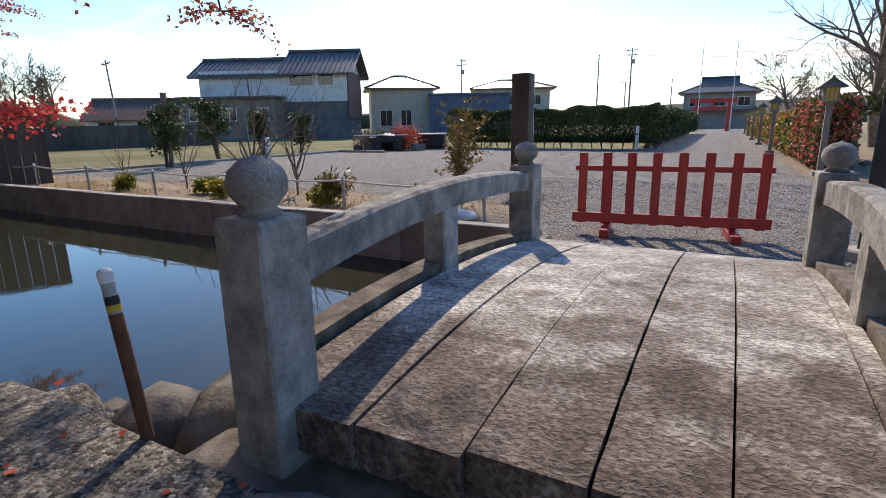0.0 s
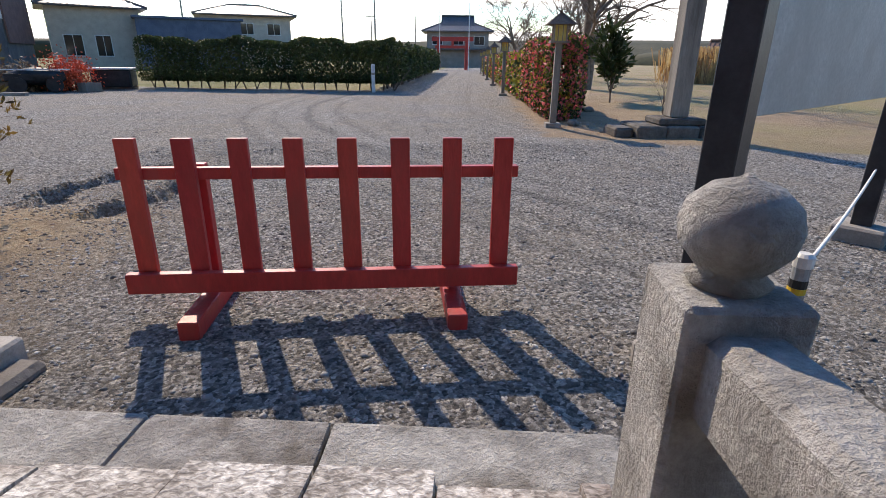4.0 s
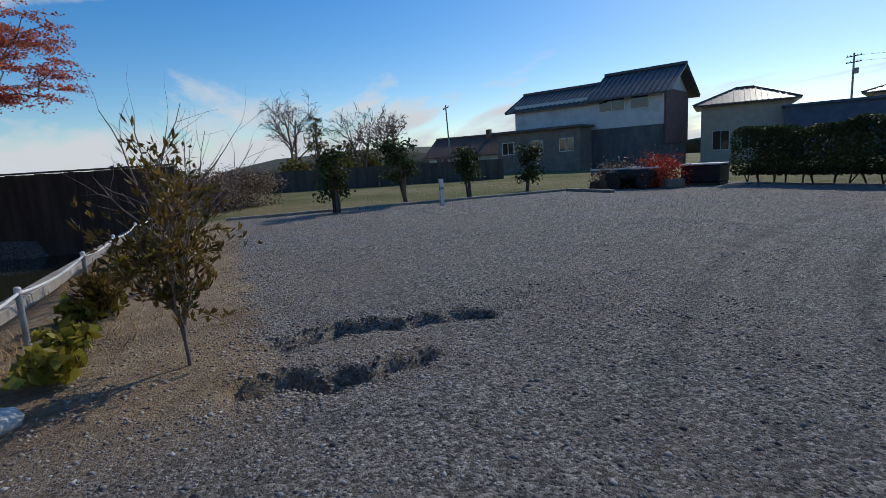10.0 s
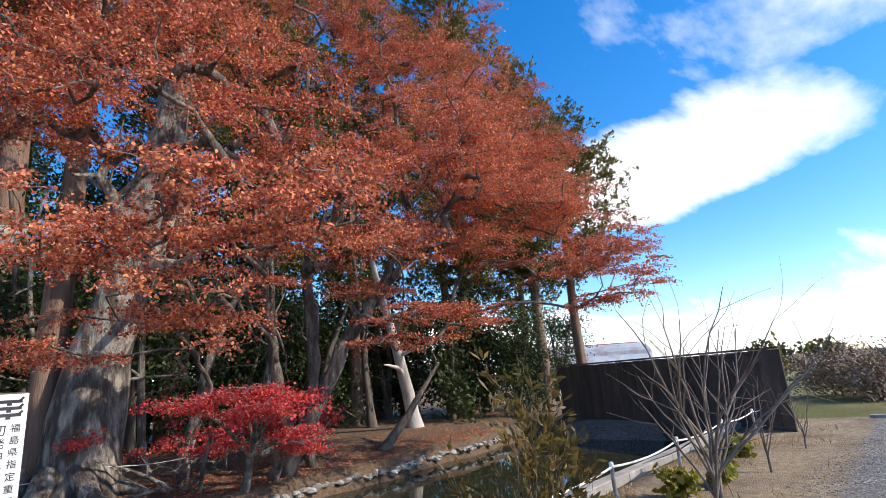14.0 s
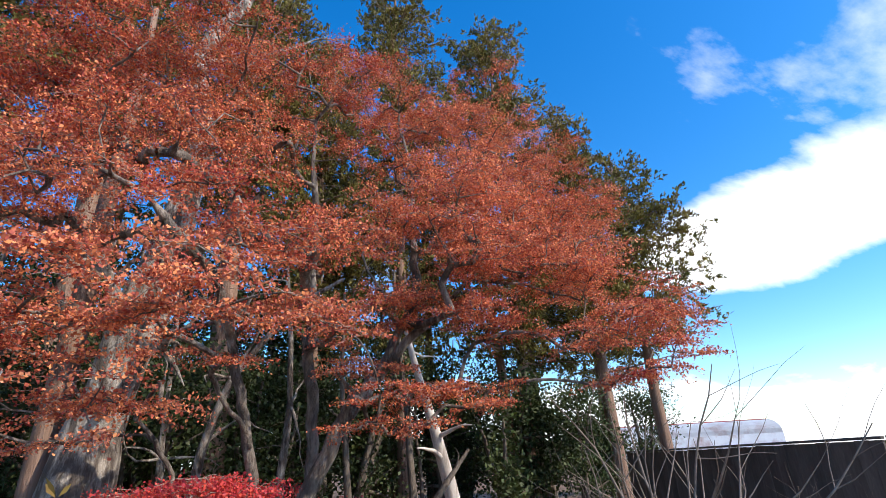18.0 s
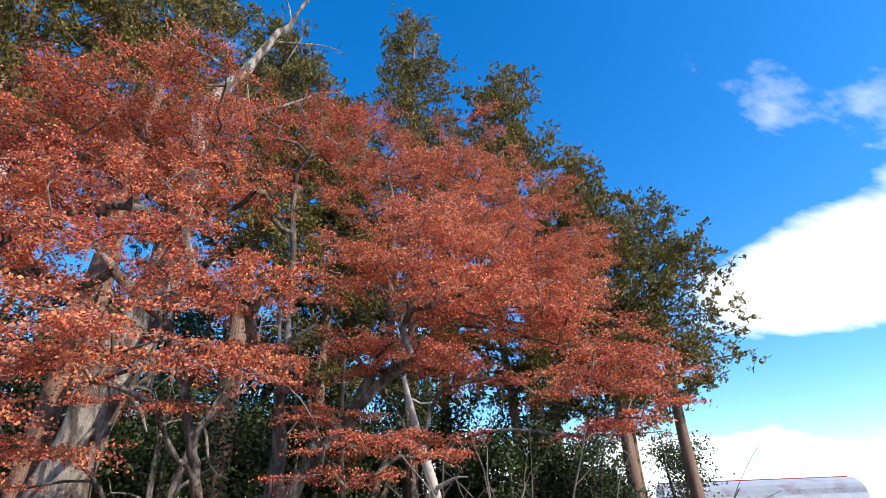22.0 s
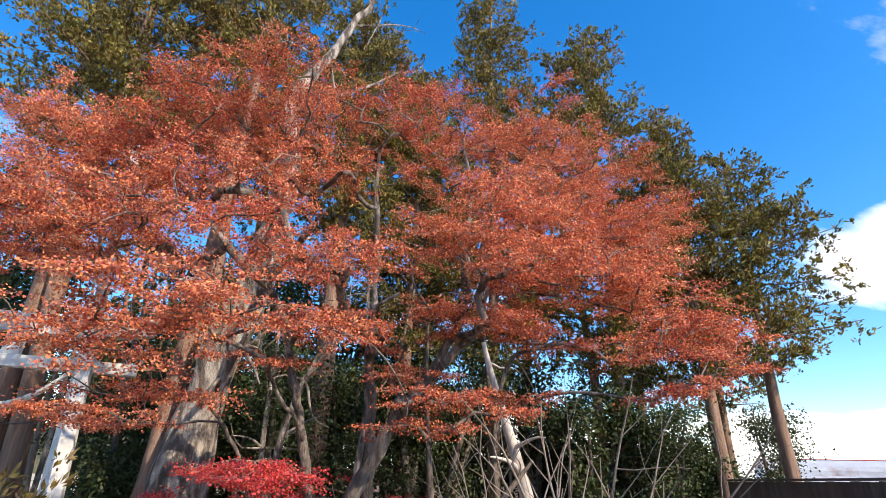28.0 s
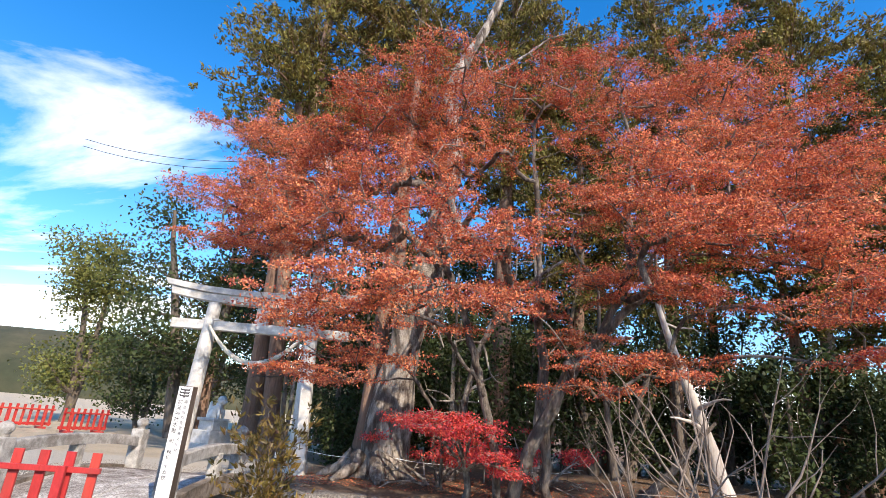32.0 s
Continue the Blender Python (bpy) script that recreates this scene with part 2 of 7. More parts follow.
def deck_material():
    """Coarsely chiselled granite: short tool marks across the slab, dark weathering in blotches."""
    m = mat("chiselled_granite", (0.34, 0.31, 0.28), (0.60, 0.57, 0.53), 4, 0.9, 0, 90, spread=(0.42, 0.6), stain=(0.25, 0.21, 0.185), stain_scale=1.3, space="World")
    nn, ln = m.node_tree.nodes, m.node_tree.links
    bs = nn["Principled BSDF"]
    ge, mp, n1 = nn.new("ShaderNodeNewGeometry"), nn.new("ShaderNodeMapping"), nn.new("ShaderNodeTexNoise")
    mp.inputs["Scale"].default_value = (34, 48, 34)
    n1.inputs["Scale"].default_value, n1.inputs["Detail"].default_value, n1.inputs["Roughness"].default_value = 1.0, 2.5, 0.55
    n1.inputs["Distortion"].default_value = 0.5
    ln.new(ge.outputs["Position"], mp.inputs[0]), ln.new(mp.outputs[0], n1.inputs["Vector"])
    r = nn.new("ShaderNodeValToRGB")
    r.color_ramp.elements[0].position, r.color_ramp.elements[1].position = 0.38, 0.64
    r.color_ramp.elements[0].color, r.color_ramp.elements[1].color = (0.50, 0.48, 0.46, 1), (1.3, 1.3, 1.28, 1)
    ln.new(n1.outputs["Fac"], r.inputs[0])
    mx = nn.new("ShaderNodeMixRGB")
    mx.blend_type = "MULTIPLY"
    mx.inputs[0].default_value = 1.0
    ln.new(bs.inputs["Base Color"].links[0].from_socket, mx.inputs[1]), ln.new(r.outputs[0], mx.inputs[2])
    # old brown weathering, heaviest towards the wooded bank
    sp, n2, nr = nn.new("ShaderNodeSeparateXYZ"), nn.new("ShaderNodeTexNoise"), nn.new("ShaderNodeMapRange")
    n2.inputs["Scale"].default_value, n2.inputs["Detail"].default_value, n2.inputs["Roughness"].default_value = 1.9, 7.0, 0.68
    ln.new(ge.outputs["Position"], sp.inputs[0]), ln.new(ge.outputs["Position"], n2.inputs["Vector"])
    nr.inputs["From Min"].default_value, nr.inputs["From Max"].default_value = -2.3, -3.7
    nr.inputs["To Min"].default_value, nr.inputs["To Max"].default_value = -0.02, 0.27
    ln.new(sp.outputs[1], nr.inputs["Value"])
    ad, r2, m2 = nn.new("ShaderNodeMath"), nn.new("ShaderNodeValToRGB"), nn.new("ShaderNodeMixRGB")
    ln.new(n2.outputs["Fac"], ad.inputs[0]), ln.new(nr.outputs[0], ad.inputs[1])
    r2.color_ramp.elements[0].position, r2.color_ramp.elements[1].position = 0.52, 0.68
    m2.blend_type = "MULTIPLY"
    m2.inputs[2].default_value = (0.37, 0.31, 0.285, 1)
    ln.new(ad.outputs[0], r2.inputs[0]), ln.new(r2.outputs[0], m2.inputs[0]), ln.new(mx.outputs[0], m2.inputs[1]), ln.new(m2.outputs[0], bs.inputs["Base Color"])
    b = nn.new("ShaderNodeBump")
    b.inputs["Strength"].default_value, b.inputs["Distance"].default_value = 0.8, 0.016
    ln.new(n1.outputs["Fac"], b.inputs["Height"]), ln.new(b.outputs[0], bs.inputs["Normal"])
    return m


DECK = deck_material()


def ground_material():
    m = bpy.data.materials.new("ground")
    m.use_nodes = True
    nn, ln = m.node_tree.nodes, m.node_tree.links
    bs = nn["Principled BSDF"]
    ge = nn.new("ShaderNodeNewGeometry")
    pos = ge.outputs["Position"]
    sp = nn.new("ShaderNodeSeparateXYZ")
    ln.new(pos, sp.inputs[0])

    def op(kind, a, b=0.0, c=None, clamp=False):
        n = nn.new("ShaderNodeMath")
        n.operation, n.use_clamp = kind, clamp
        for i, v in enumerate((a, b, c)):
            if v is None:
                continue
            if isinstance(v, (int, float)):
                n.inputs[i].default_value = v
            else:
                ln.new(v, n.inputs[i])
        return n.outputs[0]

    def nz(sc, detail=4.0, rg=0.6):
        n = nn.new("ShaderNodeTexNoise")
        n.inputs["Scale"].default_value, n.inputs["Detail"].default_value, n.inputs["Roughness"].default_value = sc, detail, rg
        ln.new(pos, n.inputs["Vector"])
        return n.outputs["Fac"]

    def ramp(fac, stops):
        r = nn.new("ShaderNodeValToRGB")
        el = r.color_ramp.elements
        while len(el) < len(stops):
            el.new(0.5)
        for e, (p, c) in zip(el, stops):
            e.position, e.color = p, (*c, 1)
        ln.new(fac, r.inputs[0])
        return r.outputs[0]

    def mix(fac, a, b, kind="MIX"):
        x = nn.new("ShaderNodeMixRGB")
        x.blend_type = kind
        for i, v in enumerate((fac, a, b)):
            if isinstance(v, (int, float)):
                x.inputs[i].default_value = v
            elif isinstance(v, tuple):
                x.inputs[i].default_value = (*v, 1)
            else:
                ln.new(v, x.inputs[i])
        return x.outputs[0]

    px, py, pz = sp.outputs
    wob = op("MULTIPLY", op("SUBTRACT", nz(1.3, 5.0, 0.65), 0.5), 1.3)

    def side(v, at, soft, sign=1):
        """1 where v is past `at` (sign 1) or before it (-1), with a ragged edge."""
        return op("MULTIPLY_ADD", op("ADD", op("MULTIPLY", op("SUBTRACT", v, at), sign), wob), 1.0 / soft, 0.5, True)

    wob0 = wob
    vo = nn.new("ShaderNodeTexVoronoi")
    vo.inputs["Scale"].default_value = 46.0
    ln.new(pos, vo.inputs["Vector"])
    stones = ramp(vo.outputs["Color"], [(0.12, (0.06, 0.058, 0.057)), (0.45, (0.225, 0.214, 0.202)), (0.88, (0.58, 0.555, 0.525))])
    gravel = mix(ramp(nz(0.35, 5), [(0.38, (0, 0, 0)), (0.62, (1, 1, 1))]), stones, mix(0.5, stones, (0.33, 0.28, 0.215)))
    gravel = mix(ramp(nz(2.1, 6), [(0.55, (0, 0, 0)), (0.72, (1, 1, 1))]), gravel, mix(0.55, stones, (0.12, 0.125, 0.135)))
    gravel = mix(1.0, gravel, ramp(nz(26, 9, 0.85), [(0.36, (0.3, 0.3, 0.31)), (0.5, (0.95, 0.93, 0.90)), (0.64, (1.7, 1.65, 1.56))]), "MULTIPLY")
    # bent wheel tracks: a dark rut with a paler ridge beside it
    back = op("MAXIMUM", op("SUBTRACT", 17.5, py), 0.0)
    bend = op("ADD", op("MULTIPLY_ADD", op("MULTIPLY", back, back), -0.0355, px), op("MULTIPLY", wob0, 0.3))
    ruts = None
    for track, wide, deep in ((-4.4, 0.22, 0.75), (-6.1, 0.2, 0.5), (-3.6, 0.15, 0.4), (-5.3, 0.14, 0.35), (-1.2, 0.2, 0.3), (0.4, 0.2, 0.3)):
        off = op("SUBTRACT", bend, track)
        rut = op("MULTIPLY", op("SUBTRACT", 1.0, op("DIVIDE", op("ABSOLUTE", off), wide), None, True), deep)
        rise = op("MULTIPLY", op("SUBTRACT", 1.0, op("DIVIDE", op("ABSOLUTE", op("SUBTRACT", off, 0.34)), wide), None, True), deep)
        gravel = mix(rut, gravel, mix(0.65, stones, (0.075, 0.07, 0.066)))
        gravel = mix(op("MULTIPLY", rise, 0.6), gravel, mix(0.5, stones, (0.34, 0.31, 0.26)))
        both = op("SUBTRACT", rise, rut)
        ruts = both if ruts is None else op("ADD", ruts, both)
    dirt = ramp(nz(9, 8, 0.7), [(0.3, (0.24, 0.165, 0.10)), (0.5, (0.44, 0.325, 0.20)), (0.7, (0.58, 0.46, 0.30))])
    dirt = mix(ramp(nz(0.9, 6), [(0.45, (0, 0, 0)), (0.7, (1, 1, 1))]), dirt, (0.24, 0.17, 0.11))
    lawn = ramp(nz(2.5, 8, 0.75), [(0.3, (0.16, 0.135, 0.055)), (0.5, (0.27, 0.225, 0.10)), (0.72, (0.40, 0.32, 0.16))])
    lawn = mix(ramp(nz(0.12, 3), [(0.42, (0, 0, 0)), (0.6, (1, 1, 1))]), lawn, (0.17, 0.165, 0.05))
    litter = ramp(nz(14, 8, 0.8), [(0.3, (0.07, 0.045, 0.03)), (0.5, (0.19, 0.12, 0.075)), (0.7, (0.33, 0.23, 0.15))])
    strip = op("MULTIPLY", op("MULTIPLY", side(py, 3.75, 0.25, -1), side(px, -2.3, 1.2, -1)), side(py, 0.6, 0.3))
    wx, wy = op("DIVIDE", op("ADD", px, 3.25), 1.15), op("DIVIDE", op("SUBTRACT", py, 4.35), 1.25)
    wash = op("SUBTRACT", op("ADD", 1.0, wob), op("ADD", op("MULTIPLY", wx, wx), op("MULTIPLY", wy, wy)), None, True)
    gravel = mix(wash, gravel, mix(0.45, stones, dirt))
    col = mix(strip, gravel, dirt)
    col = mix(side(px, -19.0, 0.4, -1), col, lawn)
    east = op("MULTIPLY", side(px, 2.2, 0.5), side(op("MULTIPLY_ADD", px, 0.35, py), 10.4, 0.4))
    tan = mix(0.5, dirt, (0.36, 0.25, 0.165))
    col = mix(east, col, mix(op("MULTIPLY", side(px, 6.0, 3.0), ramp(nz(0.25, 4), [(0.35, (0, 0, 0)), (0.6, (1, 1, 1))])), tan, mix(0.5, lawn, (0.42, 0.34, 0.19))))
    wood = op("MULTIPLY", side(py, -4.6, 0.5, -1), side(px, -1.0, 2.5, -1))
    col = mix(wood, col, litter)
    north = op("MULTIPLY", side(py, -4.6, 0.5, -1), side(px, -1.0, 2.5))
    col = mix(north, col, mix(0.78, gravel, (0.60, 0.54, 0.45)))
    yard = op("MULTIPLY", side(py, -8.6, 0.8, -1), side(px, 1.5, 2.0))
    col = mix(yard, col, mix(0.5, dirt, (0.66, 0.57, 0.43)))
    far = op("MULTIPLY", side(py, 24.8, 0.6), side(px, -4.0, 1, -1))
    col = mix(far, col, lawn)
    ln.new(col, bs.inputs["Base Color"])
    bs.inputs["Roughness"].default_value = 0.92
    bs.inputs["Specular IOR Level"].default_value = 0.25
    b = nn.new("ShaderNodeBump")
    b.inputs["Strength"].default_value, b.inputs["Distance"].default_value = 1.0, 0.04
    hgt = op("MULTIPLY_ADD", vo.outputs["Distance"], -0.55, op("MULTIPLY", nz(30, 6, 0.8), 1.3))
    hgt = op("MULTIPLY_ADD", ruts, 1.2, op("ADD", hgt, op("MULTIPLY", nz(4, 4), 1.0)))
    ln.new(hgt, b.inputs["Height"]), ln.new(b.outputs[0], bs.inputs["Normal"])
    return m


GROUND = ground_material()


def water_material():
    m = bpy.data.materials.new("water")
    m.use_nodes = True
    nn, ln = m.node_tree.nodes, m.node_tree.links
    bs = nn["Principled BSDF"]
    bs.inputs["Base Color"].default_value = (0.030, 0.032, 0.020, 1)
    bs.inputs["Roughness"].default_value, bs.inputs["IOR"].default_value = 0.03, 1.333
    bs.inputs["Specular IOR Level"].default_value = 0.75
    n = nn.new("ShaderNodeTexNoise")
    n.inputs["Scale"].default_value, n.inputs["Detail"].default_value = 5.0, 3.0
    ge = nn.new("ShaderNodeNewGeometry")
    ln.new(ge.outputs["Position"], n.inputs["Vector"])
    b = nn.new("ShaderNodeBump")
    b.inputs["Strength"].default_value, b.inputs["Distance"].default_value = 0.06, 0.01
    ln.new(n.outputs["Fac"], b.inputs["Height"]), ln.new(b.outputs[0], bs.inputs["Normal"])
    return m


WATER = water_material()

# ---- building helpers ----


def link(name, bm, material, parent=None, label="", smooth=False):
    me = bpy.data.meshes.new(name)
    bm.to_mesh(me)
    bm.free()
    if smooth:
        me.shade_smooth()
    for mm in material if isinstance(material, (list, tuple)) else (material,):
        me.materials.append(mm)
    ob = new(name, me)
    if parent:
        ob.parent = parent
    if label:
        ob["label"] = label
    return ob


def part(name, bm, material, parent, label="", smooth=False):
    """One mesh object under a thing or a part; its coordinates are those of the parent."""
    return link(name, bm, material, parent, label, smooth)


def thing(name, at, label, category, group="", kind="", rz=0.0, rx=0.0, ry=0.0):
    ob = new(name)
    ob.empty_display_size = 0.2
    ob.matrix_world = pose(*at, rx, ry, rz)
    return tagged(ob, label, category, group, kind)


def box(bm, x0, x1, y0, y1, z0, z1, bevel=0.0, seg=1):
    r = bmesh.ops.create_cube(bm, size=1.0)
    bmesh.ops.scale(bm, vec=(x1 - x0, y1 - y0, z1 - z0), verts=r["verts"])
    bmesh.ops.translate(bm, vec=((x0 + x1) / 2, (y0 + y1) / 2, (z0 + z1) / 2), verts=r["verts"])
    if bevel:
        es = {e for v in r["verts"] for e in v.link_edges}
        bmesh.ops.bevel(bm, geom=list(es), offset=bevel, segments=seg, affect="EDGES", profile=0.6)
    return bm


def boxm(*a, **k):
    return box(bmesh.new(), *a, **k)


def beam(bm, a, b, w, h, bevel=0.0):
    """A box of width w and height h along the line from a to b."""
    a, b = Vector(a), Vector(b)
    d = b - a
    t = bmesh.new()
    box(t, -w / 2, w / 2, -h / 2, h / 2, 0, d.length, bevel)
    rot = d.to_track_quat("Z", "Y").to_matrix().to_4x4()
    t.transform(Matrix.Translation(a) @ rot)
    me = bpy.data.meshes.new("tmp")
    t.to_mesh(me)
    t.free()
    bm.from_mesh(me)
    bpy.data.meshes.remove(me)
    return bm


def lathe(profile, n=20, bm=None):
    """A turned solid from (radius, z) pairs."""
    bm = bm or bmesh.new()
    rings = []
    for r, z in profile:
        rings.append([bm.verts.new((max(r, 1e-4) * math.cos(2 * math.pi * k / n), max(r, 1e-4) * math.sin(2 * math.pi * k / n), z)) for k in range(n)])
    for a, b in zip(rings, rings[1:]):
        for k in range(n):
            bm.faces.new((a[k], a[(k + 1) % n], b[(k + 1) % n], b[k]))
    bm.faces.new(list(reversed(rings[0])))
    bm.faces.new(rings[-1])
    return bm


def np_mesh(name, verts, faces, material, parent=None, smooth=False, label=""):
    """A mesh from numpy arrays: verts (n, 3), faces (m, k)."""
    me = bpy.data.meshes.new(name)
    verts, faces = np.asarray(verts, np.float32), np.asarray(faces, np.int32)
    me.vertices.add(len(verts))
    me.vertices.foreach_set("co", verts.ravel())
    k = faces.shape[1]
    me.loops.add(faces.size)
    me.loops.foreach_set("vertex_index", faces.ravel())
    me.polygons.add(len(faces))
    me.polygons.foreach_set("loop_start", np.arange(0, faces.size, k, dtype=np.int32))
    me.update(calc_edges=True)
    if smooth:
        me.shade_smooth()
    me.materials.append(material)
    ob = new(name, me)
    if parent:
        ob.parent = parent
    if label:
        ob["label"] = label
    return ob


def tubes(paths, n=6):
    """Tapered tubes along paths, each a list of (point, radius): verts and quads."""
    vs, fs, base = [], [], 0
    ang = np.arange(n) * 2 * math.pi / n
    for path in paths:
        pts = np.array([p for p, _ in path], float)
        rad = np.array([r for _, r in path], float)
        tan = np.gradient(pts, axis=0)
        tan /= np.linalg.norm(tan, axis=1, keepdims=True) + 1e-9
        ref = np.array([1.0, 0, 0]) if abs(tan[0][0]) < 0.8 else np.array([0, 1.0, 0])
        u = np.cross(tan, ref)
        u /= np.linalg.norm(u, axis=1, keepdims=True) + 1e-9
        w = np.cross(tan, u)
        ring = pts[:, None] + rad[:, None, None] * (np.cos(ang)[None, :, None] * u[:, None] + np.sin(ang)[None, :, None] * w[:, None])
        vs.append(ring.reshape(-1, 3))
        m = len(pts)
        i = np.arange(m - 1)[:, None] * n + np.arange(n)[None]
        j = np.arange(m - 1)[:, None] * n + (np.arange(n)[None] + 1) % n
        fs.append((np.stack([i, j, j + n, i + n], -1) + base).reshape(-1, 4))
        base += m * n
    return np.concatenate(vs), np.concatenate(fs)


def leaves(centres, size, rng, flat=0.5, aspect=1.5, normals=None):
    """One small four-cornered leaf at each centre: verts and quads. flat: how level the leaves lie."""
    n = len(centres)
    nrm = rng.normal(size=(n, 3)) * (1 - flat)
    nrm[:, 2] += flat
    if normals is not None:
        nrm += normals
    nrm /= np.linalg.norm(nrm, axis=1, keepdims=True) + 1e-9
    a = np.cross(nrm, rng.normal(size=(n, 3)))
    a /= np.linalg.norm(a, axis=1, keepdims=True) + 1e-9
    b = np.cross(nrm, a)
    s = (size * rng.uniform(0.6, 1.3, n))[:, None]
    v = np.stack([centres - a * s * aspect / 2, centres + b * s / 2 + a * s * 0.12, centres + a * s * aspect / 2, centres - b * s / 2 + a * s * 0.12], 1)
    return v.reshape(-1, 3), np.arange(4 * n).reshape(-1, 4)


def limb(start, way, length, radius, rng, steps=6, bend=0.25, rise=0.0, end=0.35):
    """A bent limb as a path of (point, radius)."""
    p, d = np.array(start, float), np.array(way, float)
    d /= np.linalg.norm(d)
    path = [(p.copy(), radius)]
    for k in range(steps):
        d = d + rng.normal(size=3) * bend + np.array([0, 0, rise])
        d /= np.linalg.norm(d)
        p = p + d * length / steps
        path.append((p.copy(), radius * (1 - (1 - end) * (k + 1) / steps)))
    return path

# ---- ground, pond and banks ----
POND_X0, POND_X1, KERB_Y, WATER_Z = -17.6, 9.0, 1.0, -0.48


def bank_y(x):
    """The near edge of the wooded side, from the bridge along the pond."""
    k = min(max((-1.6 - x) / 5.0, 0.0), 1.0)
    return -3.85 - 1.4 * k * k * (3 - 2 * k) - 0.10 * max(-7.0 - x, 0.0) + 0.12 * math.sin(x * 1.7) + 0.06 * math.sin(x * 4.1)


HOLLOWS = [(-2.86, 3.62, -2.74, 4.2, 0.24, 0.24), (-2.74, 4.2, -2.76, 4.85, 0.18, 0.18), (-3.75, 3.98, -3.95, 4.6, 0.26, 0.22), (-3.95, 4.6, -3.65, 5.75, 0.22, 0.19)]


def ground_z(x, y):
    z = 0.0
    by = bank_y(x)
    inside = POND_X0 - 0.2 < x < POND_X1
    if inside and y < (KERB_Y if x < -1.4 else -0.33) and y > by:
        d = min(y - by, 5.0)
        z = -0.10 - min(d / 0.5, 1.0) * 0.9
    if y <= by:
        k = min((by - y) / 3.0, 1.0)
        wood = min(max((-1.5 - x) / 3.0, 0), 1)
        z = 0.22 * k * wood
    for ax, ay, bx, by2, wd, dp in HOLLOWS:
        # washed-out hollows in the gravel
        ux, uy = bx - ax, by2 - ay
        k = min(max(((x - ax) * ux + (y - ay) * uy) / (ux * ux + uy * uy), 0), 1)
        d = math.hypot(x - ax - ux * k, y - ay - uy * k) + 0.06 * math.sin(9 * x + 5 * y) + 0.04 * math.sin(17 * y - 7 * x)
        if d < wd:
            z -= dp * min(1.0, 1.35 * (1 - d / wd))
    z += 0.012 * math.sin(x * 1.1 + y * 0.7) + 0.010 * math.sin(y * 1.9 - x * 0.4)
    return z


def line_steps(*stops):
    out = []
    for (a, step), (b, _) in zip(stops, stops[1:]):
        n = max(1, round((b - a) / step))
        out += [a + (b - a) * i / n for i in range(n)]
    return out + [stops[-1][0]]


gx = line_steps((-900, 220), (-240, 40), (-40, 2.5), (-18, 0.4), (-17.7, 0.4), (-5.2, 0.07), (-1.8, 0.35), (-1.41, 0.02), (-1.39, 0.25), (1.6, 0.6), (12, 4), (40, 40), (240, 220), (900, 1))
gy = line_steps((-900, 220), (-240, 40), (-40, 3), (-14, 0.5), (-7.2, 0.16), (-3.5, 0.4), (-0.55, 0.2), (-0.34, 0.02), (-0.32, 0.35), (0.75, 0.12), (0.99, 0.02), (1.01, 0.4), (3.0, 0.07), (6.0, 0.7), (14, 2.5), (44, 40), (240, 220), (900, 1))
gv = np.array([(x, y, ground_z(x, y)) for y in gy for x in gx])
nx = len(gx)
gf = [(j * nx + i, j * nx + i + 1, (j + 1) * nx + i + 1, (j + 1) * nx + i) for j in range(len(gy) - 1) for i in range(nx - 1)]
ground = np_mesh("ground", gv, gf, GROUND, smooth=True)
tagged(ground, "grey gravel lot with bare earth, dry lawn and leaf litter", "ground", kind="structure")

water = link("water", boxm(POND_X0, POND_X1, -6.9, KERB_Y - 0.02, WATER_Z - 0.02, WATER_Z), WATER)
tagged(water, "still dark pond water with reflections", "water", kind="structure")

kerb = thing("pond_kerb", (0, 0, 0), "long low concrete retaining kerb beside the pond", "kerb", kind="structure")
x = -1.45
i = 0
while x > -17.0:
    x2 = max(x - 2.0, -17.05)
    part("kerb_block", boxm(x2 + 0.006, x - 0.006, KERB_Y - 0.17, KERB_Y + 0.06, -0.75, 0.13 + 0.008 * (i % 2), 0.015), CONCRETE, kerb)
    x, i = x2, i + 1

# ---- stone bridge ----
B0, B1 = -3.75, 0.22


def deck_z(y):
    k = (y - B0) / (B1 - B0)
    return 0.16 + 0.10 * (1 - k) + 0.16 * 4 * k * (1 - k)


bridge = thing("stone_bridge", (0, 0, 0), "small arched granite slab bridge with stone railings over the pond", "bridge")
edges = [-1.2, -0.66, -0.19, 0.25, 0.655, 1.12, 1.22]
for a, b in zip(edges, edges[1:]):
    bm = bmesh.new()
    ys = [B0 + (B1 - B0) * k / 28 for k in range(29)]
    vs = []
    r = random.Random(int(a * 100))
    off, tip = r.uniform(-0.02, 0.02), r.uniform(-0.05, 0.05)
    for y in ys:
        zt = deck_z(y) + off * 0.4
        jag = r.uniform(0, 0.006)
        yy = y + (tip if y in (ys[0], ys[-1]) else 0)
        vs.append([bm.verts.new((xx, yy, zz)) for xx, zz in ((a + 0.002, zt - 0.2), (a + 0.002 + jag, zt - 0.012), (a + 0.005 + jag, zt), (b - 0.005, zt), (b - 0.002 - jag, zt - 0.012), (b - 0.002, zt - 0.2))])
    for p, q in zip(vs, vs[1:]):
        for k in range(6):
            bm.faces.new((p[k], p[(k + 1) % 6], q[(k + 1) % 6], q[k]))
    bm.faces.new(list(reversed(vs[0]))), bm.faces.new(vs[-1])
    bmesh.ops.recalc_face_normals(bm, faces=bm.faces)
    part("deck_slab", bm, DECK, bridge)
